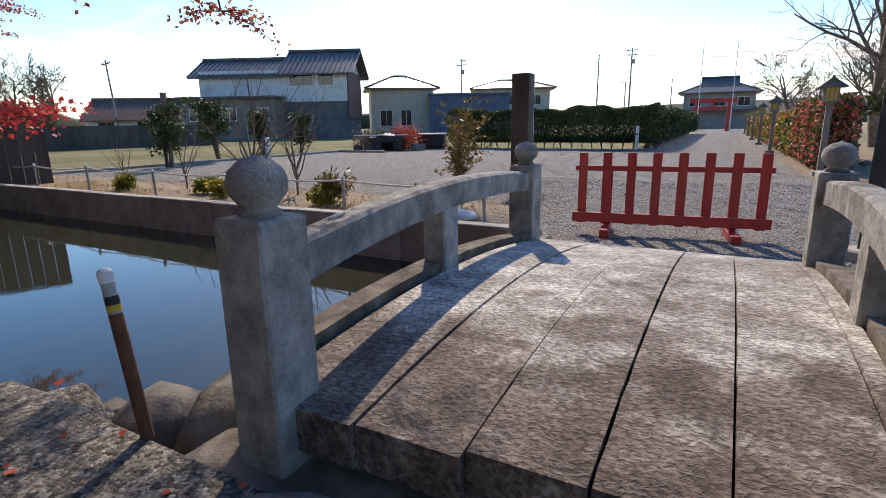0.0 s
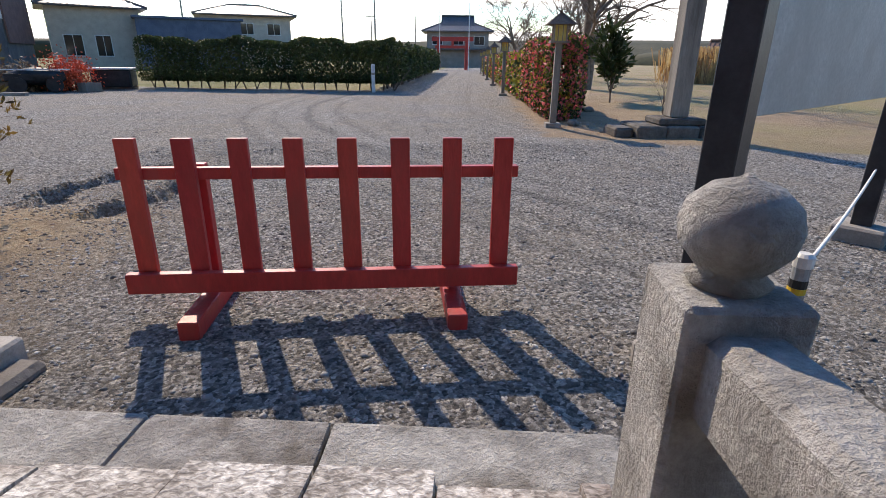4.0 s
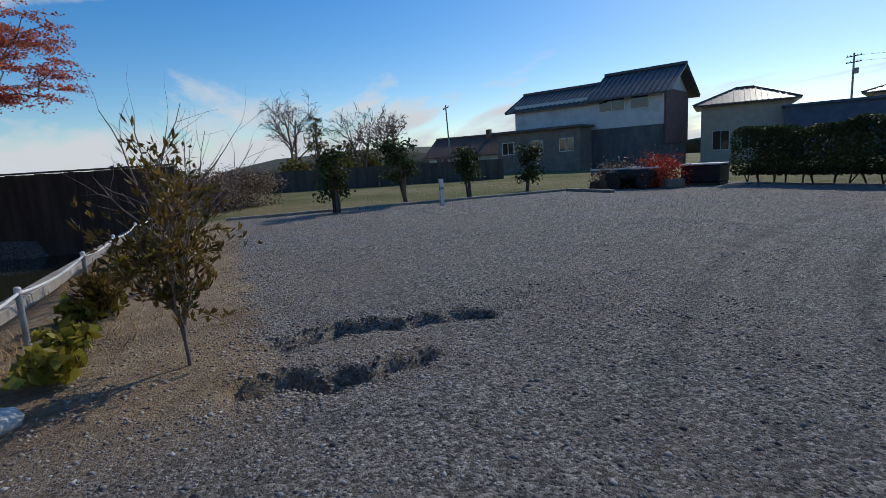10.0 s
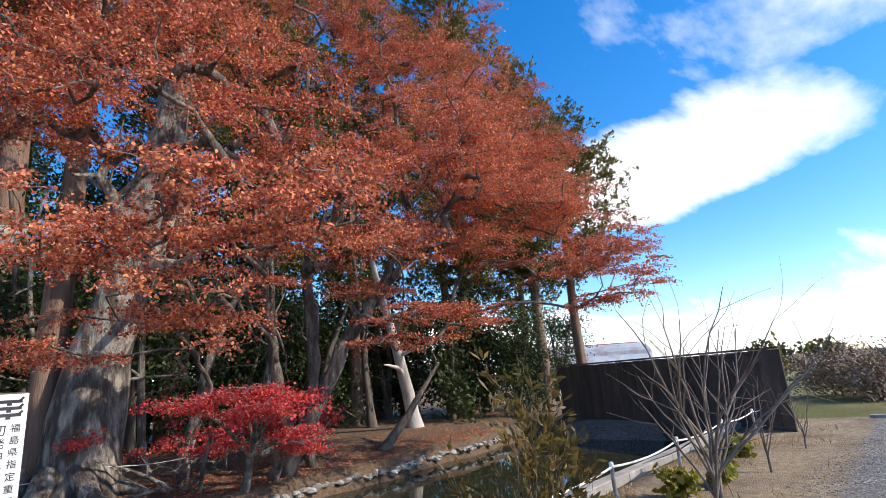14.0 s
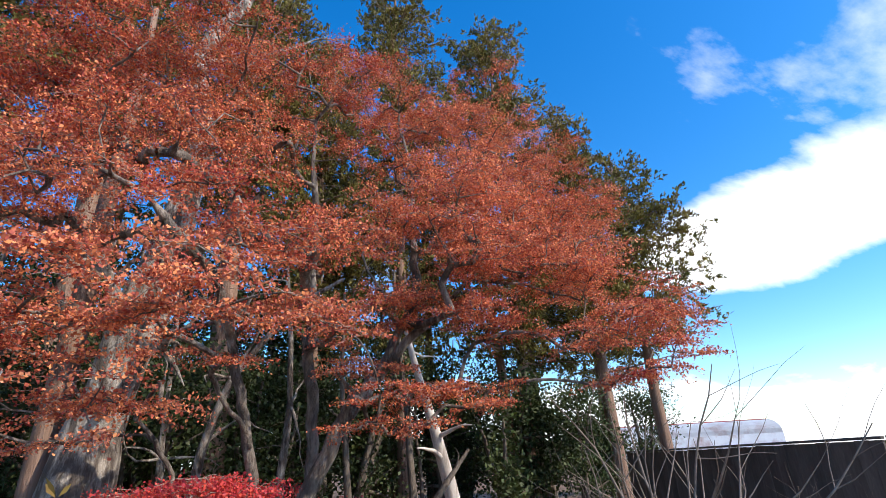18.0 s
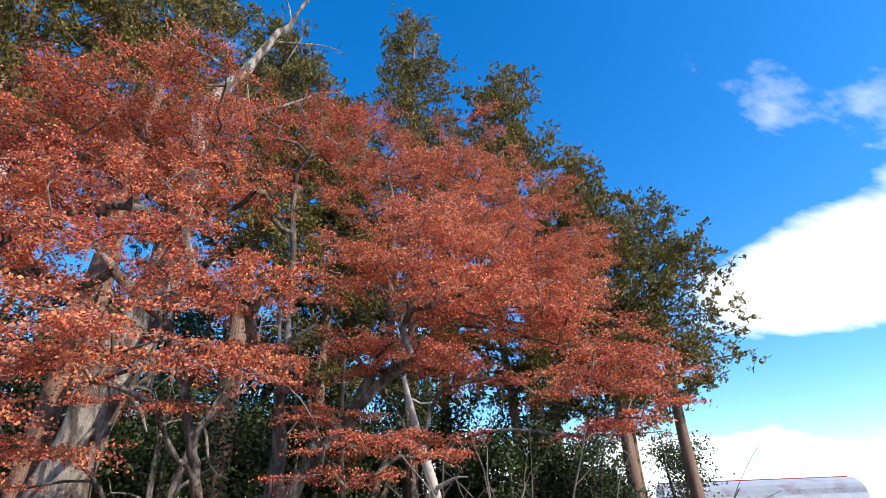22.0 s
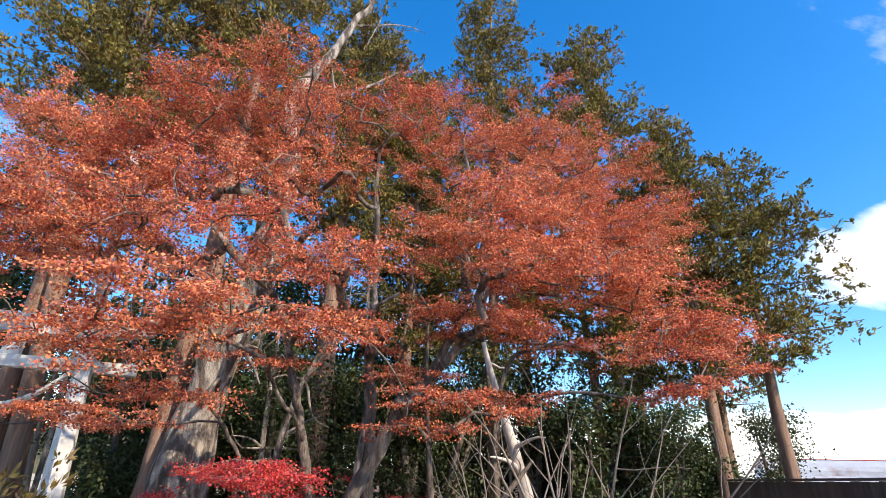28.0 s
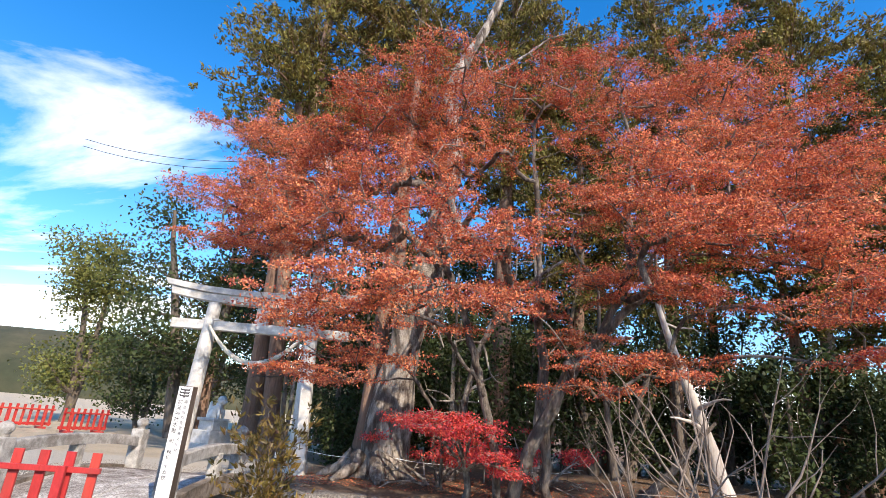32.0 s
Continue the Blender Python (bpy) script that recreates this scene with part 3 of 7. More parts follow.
for s in (-1, 1):
    bm = bmesh.new()
    vs = []
    for k in range(13):
        y = B0 + 0.1 + (B1 - 0.3 - B0) * k / 12
        zt = deck_z(y) + 0.06
        vs.append([bm.verts.new((s * xx, y, zz)) for xx, zz in ((1.226, zt - 0.3), (1.226, zt), (1.39, zt), (1.39, zt - 0.3))])
    for p, q in zip(vs, vs[1:]):
        for k in range(4):
            bm.faces.new((p[k], p[(k + 1) % 4], q[(k + 1) % 4], q[k]))
    bm.faces.new(vs[0]), bm.faces.new(vs[-1])
    bmesh.ops.recalc_face_normals(bm, faces=bm.faces)
    part("edge_beam", bm, BEAM_STONE, bridge)
    bm = bmesh.new()
    vs = []
    for k in range(17):
        y = B0 + 0.1 + (B1 - 0.42 - B0) * k / 16
        u = (y - B0) / (B1 - B0)
        zt = 0.89 + 0.12 * 4 * u * (1 - u)
        prof = ((-0.085, -0.19), (-0.085, -0.02), (-0.06, 0.0), (0.06, 0.0), (0.085, -0.02), (0.085, -0.19))
        vs.append([bm.verts.new((s * (1.13 + 0.17 * u + 0.055 * 4 * u * (1 - u)) + px, y, zt + pz)) for px, pz in prof])
    for p, q in zip(vs, vs[1:]):
        for k in range(6):
            bm.faces.new((p[k], p[(k + 1) % 6], q[(k + 1) % 6], q[k]))
    bm.faces.new(vs[0]), bm.faces.new(vs[-1])
    bmesh.ops.recalc_face_normals(bm, faces=bm.faces)
    part("handrail", bm, GRANITE, bridge)
    for y in (-1.9,):
        part("middle_post", boxm(s * 1.28 - 0.09, s * 1.28 + 0.09, y - 0.11, y + 0.11, 0.2, 0.85, 0.012), GRANITE, bridge)
    for y, px, dz in ((B0, 1.13 if s > 0 else 1.08, 0.0), (-0.04, 1.30, -0.07)):
        post = part("corner_post", boxm(s * px - 0.13, s * px + 0.13, y - 0.13, y + 0.13, -0.3, 1.06 + dz, 0.012), GRANITE, bridge)
        cap = lathe([(0.07, 1.02), (0.088, 1.045), (0.066, 1.065), (0.08, 1.08), (0.112, 1.12), (0.12, 1.165), (0.108, 1.21), (0.068, 1.247), (0.02, 1.262), (0.006, 1.272)], 24)
        bmesh.ops.translate(cap, vec=(s * px, y, 0.03 + dz), verts=cap.verts)
        part("onion_cap", cap, GRANITE, post, smooth=True)

# ---- red barrier ----


SIGN_AT, SIGN_RZ, SIGN_H = (-1.53, 0.47, 0.0), 2.0, 1.93


def red_barrier():
    ob = thing("wooden_barrier", (0, 0, 0), "red-painted wooden picket barrier standing on two cross feet", "barrier", group="red barriers")
    for k in range(8):
        xx = -1.022 + 0.292 * k
        part("picket", boxm(xx - 0.053, xx + 0.053, -0.02, 0.02, 0.13, 1.03, 0.004), RED_PAINT, ob)
    part("top_rail", boxm(-1.12, 1.12, 0.021, 0.075, 0.80, 0.865, 0.004), RED_PAINT, ob)
    part("bottom_rail", boxm(-1.13, 1.13, -0.075, -0.021, 0.155, 0.275, 0.004), RED_PAINT, ob)
    for xx in (-0.71, 0.74):
        part("foot", boxm(xx - 0.055, xx + 0.055, -0.36, 0.36, 0.0, 0.11, 0.006), RED_PAINT, ob)
        part("upright", boxm(xx - 0.05, xx + 0.05, 0.076, 0.14, 0.11, 0.875, 0.004), RED_PAINT, ob)
    return ob


barrier = red_barrier()
BAR_POSE = pose(-0.09, 1.73, 0, 0, 0, 8)
barrier.matrix_world = BAR_POSE

# ---- more materials ----
WHITE_WALL = mat("white_plaster", (0.62, 0.62, 0.60), (0.74, 0.74, 0.72), 1.5, 0.85, 0.1, 20, stain=(0.5, 0.49, 0.46), stain_scale=0.5)
DARK_WALL = mat("weathered_siding", (0.10, 0.10, 0.11), (0.16, 0.155, 0.15), 2, 0.85, 0.2, 14, stretch=(1, 1, 0.3), stain=(0.2, 0.18, 0.16), stain_scale=0.7)
BEIGE_WALL = mat("beige_plaster", (0.50, 0.43, 0.34), (0.60, 0.53, 0.43), 1.5, 0.85, 0.1, 20)
RED_WALL = mat("red_brown_siding", (0.16, 0.085, 0.075), (0.22, 0.12, 0.10), 2, 0.8, 0.2, 20)
BLUE_METAL = mat("blue_sheet_metal", (0.07, 0.10, 0.16), (0.10, 0.14, 0.21), 1.5, 0.5, 0.1, 12, metal=0.2)
TILE = mat("grey_roof_tile", (0.055, 0.052, 0.055), (0.12, 0.115, 0.115), 4, 0.38, 0.2, 25, vary=0.12)
BROWN_TILE = mat("brown_roof_tile", (0.16, 0.085, 0.06), (0.25, 0.14, 0.095), 3, 0.6, 0.2, 25)
DARK_STEEL = mat("dark_painted_steel", (0.02, 0.022, 0.026), (0.045, 0.047, 0.052), 4, 0.4, 0.1, 40)
BOARD = mat("board_panel", (0.40, 0.39, 0.36), (0.50, 0.49, 0.46), 1.2, 0.55, 0.05, 40, stain=(0.36, 0.34, 0.31), stain_scale=1.1)
BROWN_WOOD = mat("dark_brown_wood", (0.075, 0.052, 0.038), (0.15, 0.108, 0.08), 5, 0.7, 0.35, 40, stretch=(1, 1, 0.12))
GREY_WOOD = mat("weathered_grey_wood", (0.22, 0.19, 0.155), (0.36, 0.32, 0.27), 4, 0.85, 0.5, 30, stretch=(1, 1, 0.12), stain=(0.13, 0.11, 0.09), stain_scale=2)
WHITE_PAINT = mat("white_paint", (0.76, 0.75, 0.71), (0.84, 0.83, 0.80), 2, 0.5, 0.05, 30, stain=(0.62, 0.60, 0.55), stain_scale=3)
INK = mat("black_ink", (0.035, 0.03, 0.03), (0.06, 0.055, 0.05), 4, 0.6, 0, 30)
YELLOW = mat("yellow_paint", (0.65, 0.42, 0.03), (0.72, 0.48, 0.05), 3, 0.5, 0.05, 30)
RUST = mat("rusty_steel", (0.10, 0.04, 0.025), (0.20, 0.08, 0.045), 8, 0.85, 0.3, 40)
STRAW = mat("straw_rope", (0.62, 0.56, 0.45), (0.78, 0.73, 0.62), 12, 0.9, 0.5, 60)
WHITE_ROPE = mat("white_rope", (0.70, 0.69, 0.66), (0.80, 0.79, 0.76), 10, 0.9, 0.3, 80)
GOLD = mat("lantern_paper", (0.62, 0.45, 0.10), (0.74, 0.56, 0.16), 3, 0.6, 0.05, 30)
ORANGE_NET = mat("orange_net", (0.62, 0.10, 0.04), (0.75, 0.16, 0.07), 5, 0.7, 0.2, 50)
BLACK_PLASTIC = mat("black_plastic", (0.015, 0.015, 0.016), (0.035, 0.035, 0.036), 5, 0.5, 0.2, 30)
REED = mat("dry_reed", (0.36, 0.21, 0.085), (0.55, 0.38, 0.19), 0.4, 0.8, 0, 5, vary=0.35, island=True, translucent=0.3, space="World")
PINK = mat("sasanqua_flower", (0.66, 0.06, 0.10), (0.85, 0.22, 0.24), 1, 0.5, 0, 5, vary=0.25, island=True, translucent=0.3, space="World")
TWIG = mat("bare_twig", (0.15, 0.11, 0.085), (0.28, 0.22, 0.175), 5, 0.9, 0.3, 30)
FENCE = mat("dark_board_fence", (0.075, 0.062, 0.054), (0.13, 0.11, 0.096), 2, 0.85, 0.3, 20, stretch=(1, 1, 0.2))


def glass_material():
    m = bpy.data.materials.new("window_glass")
    m.use_nodes = True
    bs = m.node_tree.nodes["Principled BSDF"]
    bs.inputs["Base Color"].default_value = (0.02, 0.025, 0.03, 1)
    bs.inputs["Roughness"].default_value, bs.inputs["Specular IOR Level"].default_value = 0.06, 0.8
    return m


GLASS = glass_material()

# ---- houses ----


def gable_roof(parent, x0, x1, y0, y1, z, rise, over, material, rib=0.45, thick=0.14, name="roof"):
    """A roof with its ridge along x, eaves at z, tile ribs running down both slopes."""
    ym = (y0 + y1) / 2
    half = (y1 - y0) / 2
    slope = rise / half
    bm = bmesh.new()
    pr = [(y0 - over, z - slope * over), (ym, z + rise), (y1 + over, z - slope * over)]
    a = [bm.verts.new((x0 - over, y, zz)) for y, zz in pr] + [bm.verts.new((x0 - over, y, zz - thick)) for y, zz in reversed(pr)]
    b = [bm.verts.new((x1 + over, v.co.y, v.co.z)) for v in a]
    for k in range(6):
        bm.faces.new((a[k], a[(k + 1) % 6], b[(k + 1) % 6], b[k]))
    bm.faces.new(list(reversed(a))), bm.faces.new(b)
    bmesh.ops.recalc_face_normals(bm, faces=bm.faces)
    roof = part(name, bm, material, parent)
    bm = bmesh.new()
    n = int((x1 - x0 + 2 * over) / rib)
    for k in range(n + 1):
        xx = x0 - over + (x1 - x0 + 2 * over) * k / n
        for yy in (y0 - over, y1 + over):
            beam(bm, (xx, yy, z - slope * over + 0.03), (xx, ym, z + rise + 0.03), 0.11, 0.07)
    box(bm, x0 - over - 0.05, x1 + over + 0.05, ym - 0.14, ym + 0.14, z + rise - 0.02, z + rise + 0.22, 0.03)
    part("tile_ribs", bm, material, roof)
    for xx in (x0, x1):
        pass
    return roof


def gable_wall(parent, x, y0, y1, z, rise, thick, material):
    bm = bmesh.new()
    ym = (y0 + y1) / 2
    a = [bm.verts.new((x, y, zz)) for y, zz in ((y0, z), (y1, z), (ym, z + rise - 0.14))]
    b = [bm.verts.new((x + thick, v.co.y, v.co.z)) for v in a]
    for k in range(3):
        bm.faces.new((a[k], a[(k + 1) % 3], b[(k + 1) % 3], b[k]))
    bm.faces.new(a), bm.faces.new(b)
    bmesh.ops.recalc_face_normals(bm, faces=bm.faces)
    return part("gable", bm, material, parent)


def hip_roof(parent, x0, x1, y0, y1, z, rise, over, material, name="roof"):
    bm = bmesh.new()
    half = (y1 - y0) / 2 + over
    ym = (y0 + y1) / 2
    inset = min(half * 0.95, (x1 - x0) / 2 + over - 0.3)
    lo = [bm.verts.new(p) for p in ((x0 - over, y0 - over, z), (x1 + over, y0 - over, z), (x1 + over, y1 + over, z), (x0 - over, y1 + over, z))]
    un = [bm.verts.new((v.co.x, v.co.y, z - 0.16)) for v in lo]
    r0, r1 = bm.verts.new((x0 - over + inset, ym, z + rise)), bm.verts.new((x1 + over - inset, ym, z + rise))
    for f in ((lo[0], lo[1], r1, r0), (lo[1], lo[2], r1), (lo[2], lo[3], r0, r1), (lo[3], lo[0], r0)):
        bm.faces.new(f)
    for k in range(4):
        bm.faces.new((un[k], un[(k + 1) % 4], lo[(k + 1) % 4], lo[k]))
    bm.faces.new(list(reversed(un)))
    bmesh.ops.recalc_face_normals(bm, faces=bm.faces)
    roof = part(name, bm, material, parent)
    bm = bmesh.new()
    beam(bm, r0_pos(x0 - over + inset, ym, z + rise), r0_pos(x1 + over - inset, ym, z + rise), 0.24, 0.22, 0.03)
    for (cx, cy), rx in (((x0 - over, y0 - over), x0 - over + inset), ((x0 - over, y1 + over), x0 - over + inset), ((x1 + over, y0 - over), x1 + over - inset), ((x1 + over, y1 + over), x1 + over - inset)):
        beam(bm, (cx, cy, z + 0.04), (rx, ym, z + rise + 0.04), 0.18, 0.16)
    n = int((x1 - x0) / 0.5)
    for k in range(1, n):
        xx = x0 + (x1 - x0) * k / n
        reach = min(1.0, (xx - x0 + over) / inset, (x1 + over - xx) / inset)
        for s in (-1, 1):
            beam(bm, (xx, ym + s * half, z + 0.03), (xx, ym + s * half * (1 - reach), z + rise * reach + 0.03), 0.10, 0.06)
    part("tile_ribs", bm, material, roof)
    return roof


def r0_pos(x, y, z):
    return (x, y, z + 0.05)


def window(parent, x0, x1, y, z0, z1, panes=2, face=-1, frame=None):
    """A window in a wall that faces -y (face -1) or +y (face 1)."""
    fr = frame or WHITE_PAINT
    bm = bmesh.new()
    d0, d1 = sorted((y, y + face * 0.07))
    for a, b, c, d in ((x0 - 0.06, x1 + 0.06, z1, z1 + 0.06), (x0 - 0.06, x1 + 0.06, z0 - 0.08, z0), (x0 - 0.06, x0, z0, z1), (x1, x1 + 0.06, z0, z1)):
        box(bm, a, b, d0, d1, c, d)
    for k in range(1, panes):
        xx = x0 + (x1 - x0) * k / panes
        box(bm, xx - 0.025, xx + 0.025, d0, d1 - 0.01, z0, z1)
    w = part("window", bm, fr, parent)
    p0, p1 = sorted((y + face * 0.008, y + face * 0.03))
    for k in range(panes):
        xx = x0 + (x1 - x0) * k / panes
        part("pane", boxm(xx + 0.03, x0 + (x1 - x0) * (k + 1) / panes - 0.03, p0, p1, z0 + 0.005, z1 - 0.005), GLASS, w)
    return w


# two-storey house with a gable end, its long side towards the lot
way = math.degrees(math.atan2(5.7, 12.0))
house = thing("house", (-40.5, 45.3, -0.47), "two-storey white plastered house with dark tiled gable roofs", "house")
house.matrix_world = pose(-40.5, 45.3, -0.47, 0, 0, way) @ Matrix.Scale(1.3, 4)
part("upper_wall", boxm(-13.2, 0.45, 0, 6.0, 3.7, 6.5), WHITE_WALL, house)
part("lower_wall", boxm(-13.1, 0.4, 0.06, 5.9, 0, 3.7), DARK_WALL, house)
gable_roof(house, -4.9, 0.6, 0, 6.0, 6.5, 1.85, 0.65, TILE)
gable_roof(house, -13.3, -5.0, 0.3, 5.8, 6.35, 1.4, 0.75, TILE)
gable_wall(house, 0.44, 0.1, 5.9, 6.5, 1.8, -0.12, WHITE_WALL)
window(house, -4.75, -2.6, 0.0, 5.1, 6.25, 2)
window(house, -2.05, -0.7, 0.0, 5.1, 6.25, 1)
part("porch_roof", boxm(-14.3, -5.2, -2.6, 0.0, 3.95, 4.15, 0.03), TILE, house)
part("porch_wall", boxm(-13.8, -5.5, -2.2, 0.0, 0, 3.95), mat("porch_siding", (0.20, 0.165, 0.14), (0.28, 0.235, 0.2), 2, 0.85, 0.2, 20), house)
for a in (-13.2, -10.2, -7.3):
    window(house, a, a + 1.2, -2.2, 2.1, 3.1, 2)
part("side_wall", boxm(0.45, 0.57, 0.3, 5.8, 2.2, 6.4), RED_WALL, house)


def front(name, left, right, label, category="house"):
    """A building whose front runs from left to right; local x along it, local y into the depth."""
    ob = thing(name, (*left, 0), label, category, rz=math.degrees(math.atan2(right[1] - left[1], right[0] - left[0])))
    return ob, math.hypot(right[0] - left[0], right[1] - left[1])


annex, w = front("house_annex", (-42.6, 53.9), (-36.0, 59.2), "beige lower house wing with a pale tiled hip roof")
part("wall", boxm(0, w, 0, 7, 0, 6.2), BEIGE_WALL, annex)
hip_roof(annex, 0, w, 0, 7, 6.3, 1.8, 0.8, TILE)
window(annex, 1.2, 2.8, 0, 1.4, 3.4, 2)
window(annex, 4.0, 5.4, 0, 1.4, 3.4, 2)
shed, w = front("workshop", (-35.1, 56.8), (-26.0, 62.2), "long low blue sheet-metal workshop building", "building")
part("wall", boxm(0, w, 0, 8, 0, 5.2), BLUE_METAL, shed)
part("roof", boxm(-0.3, w + 0.3, -0.3, 8.3, 5.2, 5.45, 0.03), BLUE_METAL, shed)
for k in range(5):
    part("wall_rib", boxm(1 + 2 * k - 0.04, 1 + 2 * k + 0.04, -0.04, 0, 0.1, 5.15), BLUE_METAL, shed)
house2, w = front("house", (-36.3, 73.5), (-25.6, 78.3), "grey two-storey house with a shallow hip roof")
part("wall", boxm(0, w, 0, 8, 0, 6.9), BEIGE_WALL, house2)
hip_roof(house2, 0, w, 0, 8, 6.9, 1.5, 0.9, TILE)
for a in (1.5, 5.0, 8.6):
    window(house2, a, a + 1.7, 0, 4.4, 5.8, 2)
part("lower_roof", boxm(-0.5, w + 0.5, -1.2, 0, 3.3, 3.5, 0.03), TILE, house2)
house3, w = front("house", (-8.5, 100.5), (3.9, 100.9), "two-storey house with a dark hipped tile roof behind the red gate")
part("wall", boxm(0.6, w - 0.6, 0, 8, 0, 6.2), mat("grey_brown_siding", (0.24, 0.215, 0.19), (0.32, 0.29, 0.26), 1, 0.8, 0.1, 20), house3)
hip_roof(house3, 0.6, w - 0.6, 0, 8, 6.2, 2.0, 0.9, TILE)
gable_roof(house3, 3.6, 8.8, 1.5, 6.5, 7.2, 1.7, 0.4, TILE, name="upper_roof")
part("lower_roof", boxm(-0.6, w + 0.6, -1.6, 0.0, 3.0, 3.25, 0.03), TILE, house3)
for a in (1.6, 5.4, 9.2):
    window(house3, a, a + 1.8, 0, 3.9, 5.3, 2)
house4, w = front("house", (31.6, 64.6), (41.6, 58.6), "beige two-storey house with brown tiled gable roofs")
part("wall", boxm(0, w, 0, 8, 0, 5.9), BEIGE_WALL, house4)
gable_roof(house4, 0, w, 0, 8, 5.9, 3.0, 0.7, BROWN_TILE)
gable_wall(house4, 0.0, 0.1, 7.9, 5.9, 2.9, -0.1, BEIGE_WALL)
gable_wall(house4, w, 0.1, 7.9, 5.9, 2.9, 0.1, BEIGE_WALL)
part("front_wing", boxm(4.2, 12.5, -4, 0, 0, 3.9), BEIGE_WALL, house4)
gable_roof(house4, 4.2, 12.5, -4.2, 2, 3.9, 2.4, 0.6, BROWN_TILE, name="wing_roof")
part("porch", boxm(-3.2, 0, -1.6, 1.6, 0, 2.7), WHITE_WALL, house4)
gable_roof(house4, -3.3, 0.0, -1.8, 1.8, 2.7, 1.0, 0.3, BROWN_TILE, name="porch_roof")
window(house4, 0.8, 3.0, 0, 3.5, 5.0, 2)
window(house4, 6.5, 9.0, -4.0, 1.2, 3.0, 2)
window(house4, 5.5, 8.0, 0, 4.5, 5.6, 2)
house5, w = front("house", (-68, 31), (-59.5, 37.5), "small white house with a brown tiled gable roof")
part("wall", boxm(0, w, 0, 7, 0, 2.9), WHITE_WALL, house5)
gable_roof(house5, 0, w, 0, 7, 2.9, 2.2, 0.6, BROWN_TILE)
part("chimney", boxm(w - 3, w - 2.4, 2.6, 3.2, 3.5, 5.9), BROWN_TILE, house5)
window(house5, 1.2, 3.0, 0, 1.0, 2.3, 2)
window(house5, 5.6, 7.6, 0, 1.0, 2.3, 2)

# ---- things of the lot ----


def text_mesh(name, body, size, parent, at, rot, material, width=1.0):
    cu = bpy.data.curves.new(name, "FONT")
    cu.body, cu.size, cu.align_x, cu.align_y = body, size, "CENTER", "CENTER"
    cu.extrude = 0.001
    tmp = new("tmp_text", cu)
    bpy.context.view_layer.update()
    me = bpy.data.meshes.new_from_object(tmp.evaluated_get(bpy.context.evaluated_depsgraph_get()))
    bpy.data.objects.remove(tmp)
    me.name = name
    me.materials.clear()
    me.materials.append(material)
    ob = new(name, me)
    ob.parent = parent
    ob.matrix_basis = pose(*at, *rot) @ Matrix.Diagonal((width, 1, 1, 1))
    return ob


sign = thing("sign_post", SIGN_AT, "dark wooden post with a white lettered face panel", "sign", rz=SIGN_RZ)
part("post", boxm(-0.10, 0.10, -0.10, 0.085, 0, SIGN_H, 0.006), BROWN_WOOD, sign)
panel = part("panel", boxm(-0.098, 0.098, 0.0855, 0.0975, 0.3, SIGN_H - 0.01, 0.002), WHITE_PAINT, sign, "white painted face panel")
for k in range(3):
    bm = bmesh.new()
    zz = SIGN_H - 0.055 - 0.042 * k
    box(bm, -0.066, 0.066, 0.098, 0.1, zz - 0.011, zz + 0.009, 0.001)
    for s in (-1, 1):
        beam(bm, (s * 0.05, 0.099, zz), (s * 0.072, 0.099, zz + 0.022), 0.002, 0.014)
    box(bm, -0.012, 0.012, 0.098, 0.1, zz - 0.026, zz - 0.010)
    part("crest_bar", bm, INK, panel)
for k, ch in enumerate("福島県指定重要文化財"):
    text_mesh("letter", ch, 0.054, panel, (-0.045, 0.0985, SIGN_H - 0.225 - 0.073 * k), (90, 0, 180), INK)
for k, ch in enumerate("初発神社本殿"):
    text_mesh("letter", ch, 0.072, panel, (0.036, 0.0985, SIGN_H - 0.235 - 0.079 * k), (90, 0, 180), INK)
for k, (ch, dz) in enumerate((("附", 0.77), ("棟", 0.91), ("札", 0.985), ("十", 1.10), ("五", 1.175), ("枚", 1.25))):
    text_mesh("letter", ch, 0.066, panel, (0.036, 0.0985, SIGN_H - dz), (90, 0, 180), INK)

board = thing("notice_board", (0, 0, 0), "large blank grey panel between two dark steel posts on concrete footings", "notice board")
bp0, bp1 = Vector((1.85, 1.25, 0)), Vector((4.15, 3.42, 0))
for p in (bp0, bp1):
    bm = bmesh.new()
    box(bm, -0.075, 0.075, -0.075, 0.075, 0.02, 3.0, 0.006)
    bm.transform(Matrix.Translation(p) @ Matrix.Rotation(radians(47), 4, "Z"))
    part("post", bm, DARK_STEEL, board)
    bm = bmesh.new()
    box(bm, -0.2, 0.2, -0.2, 0.2, -0.05, 0.13, 0.02)
    bm.transform(Matrix.Translation(p) @ Matrix.Rotation(radians(47), 4, "Z"))
    part("footing", bm, CONCRETE, board)
d = (bp1 - bp0).normalized()
bm = bmesh.new()
L = (bp1 - bp0).length
box(bm, 0.08, L - 0.08, -0.02, 0.02, 1.21, 2.95, 0.004)
bm.transform(Matrix.Translation(bp0) @ Matrix.Rotation(math.atan2(d.y, d.x), 4, "Z"))
part("panel", bm, BOARD, board)


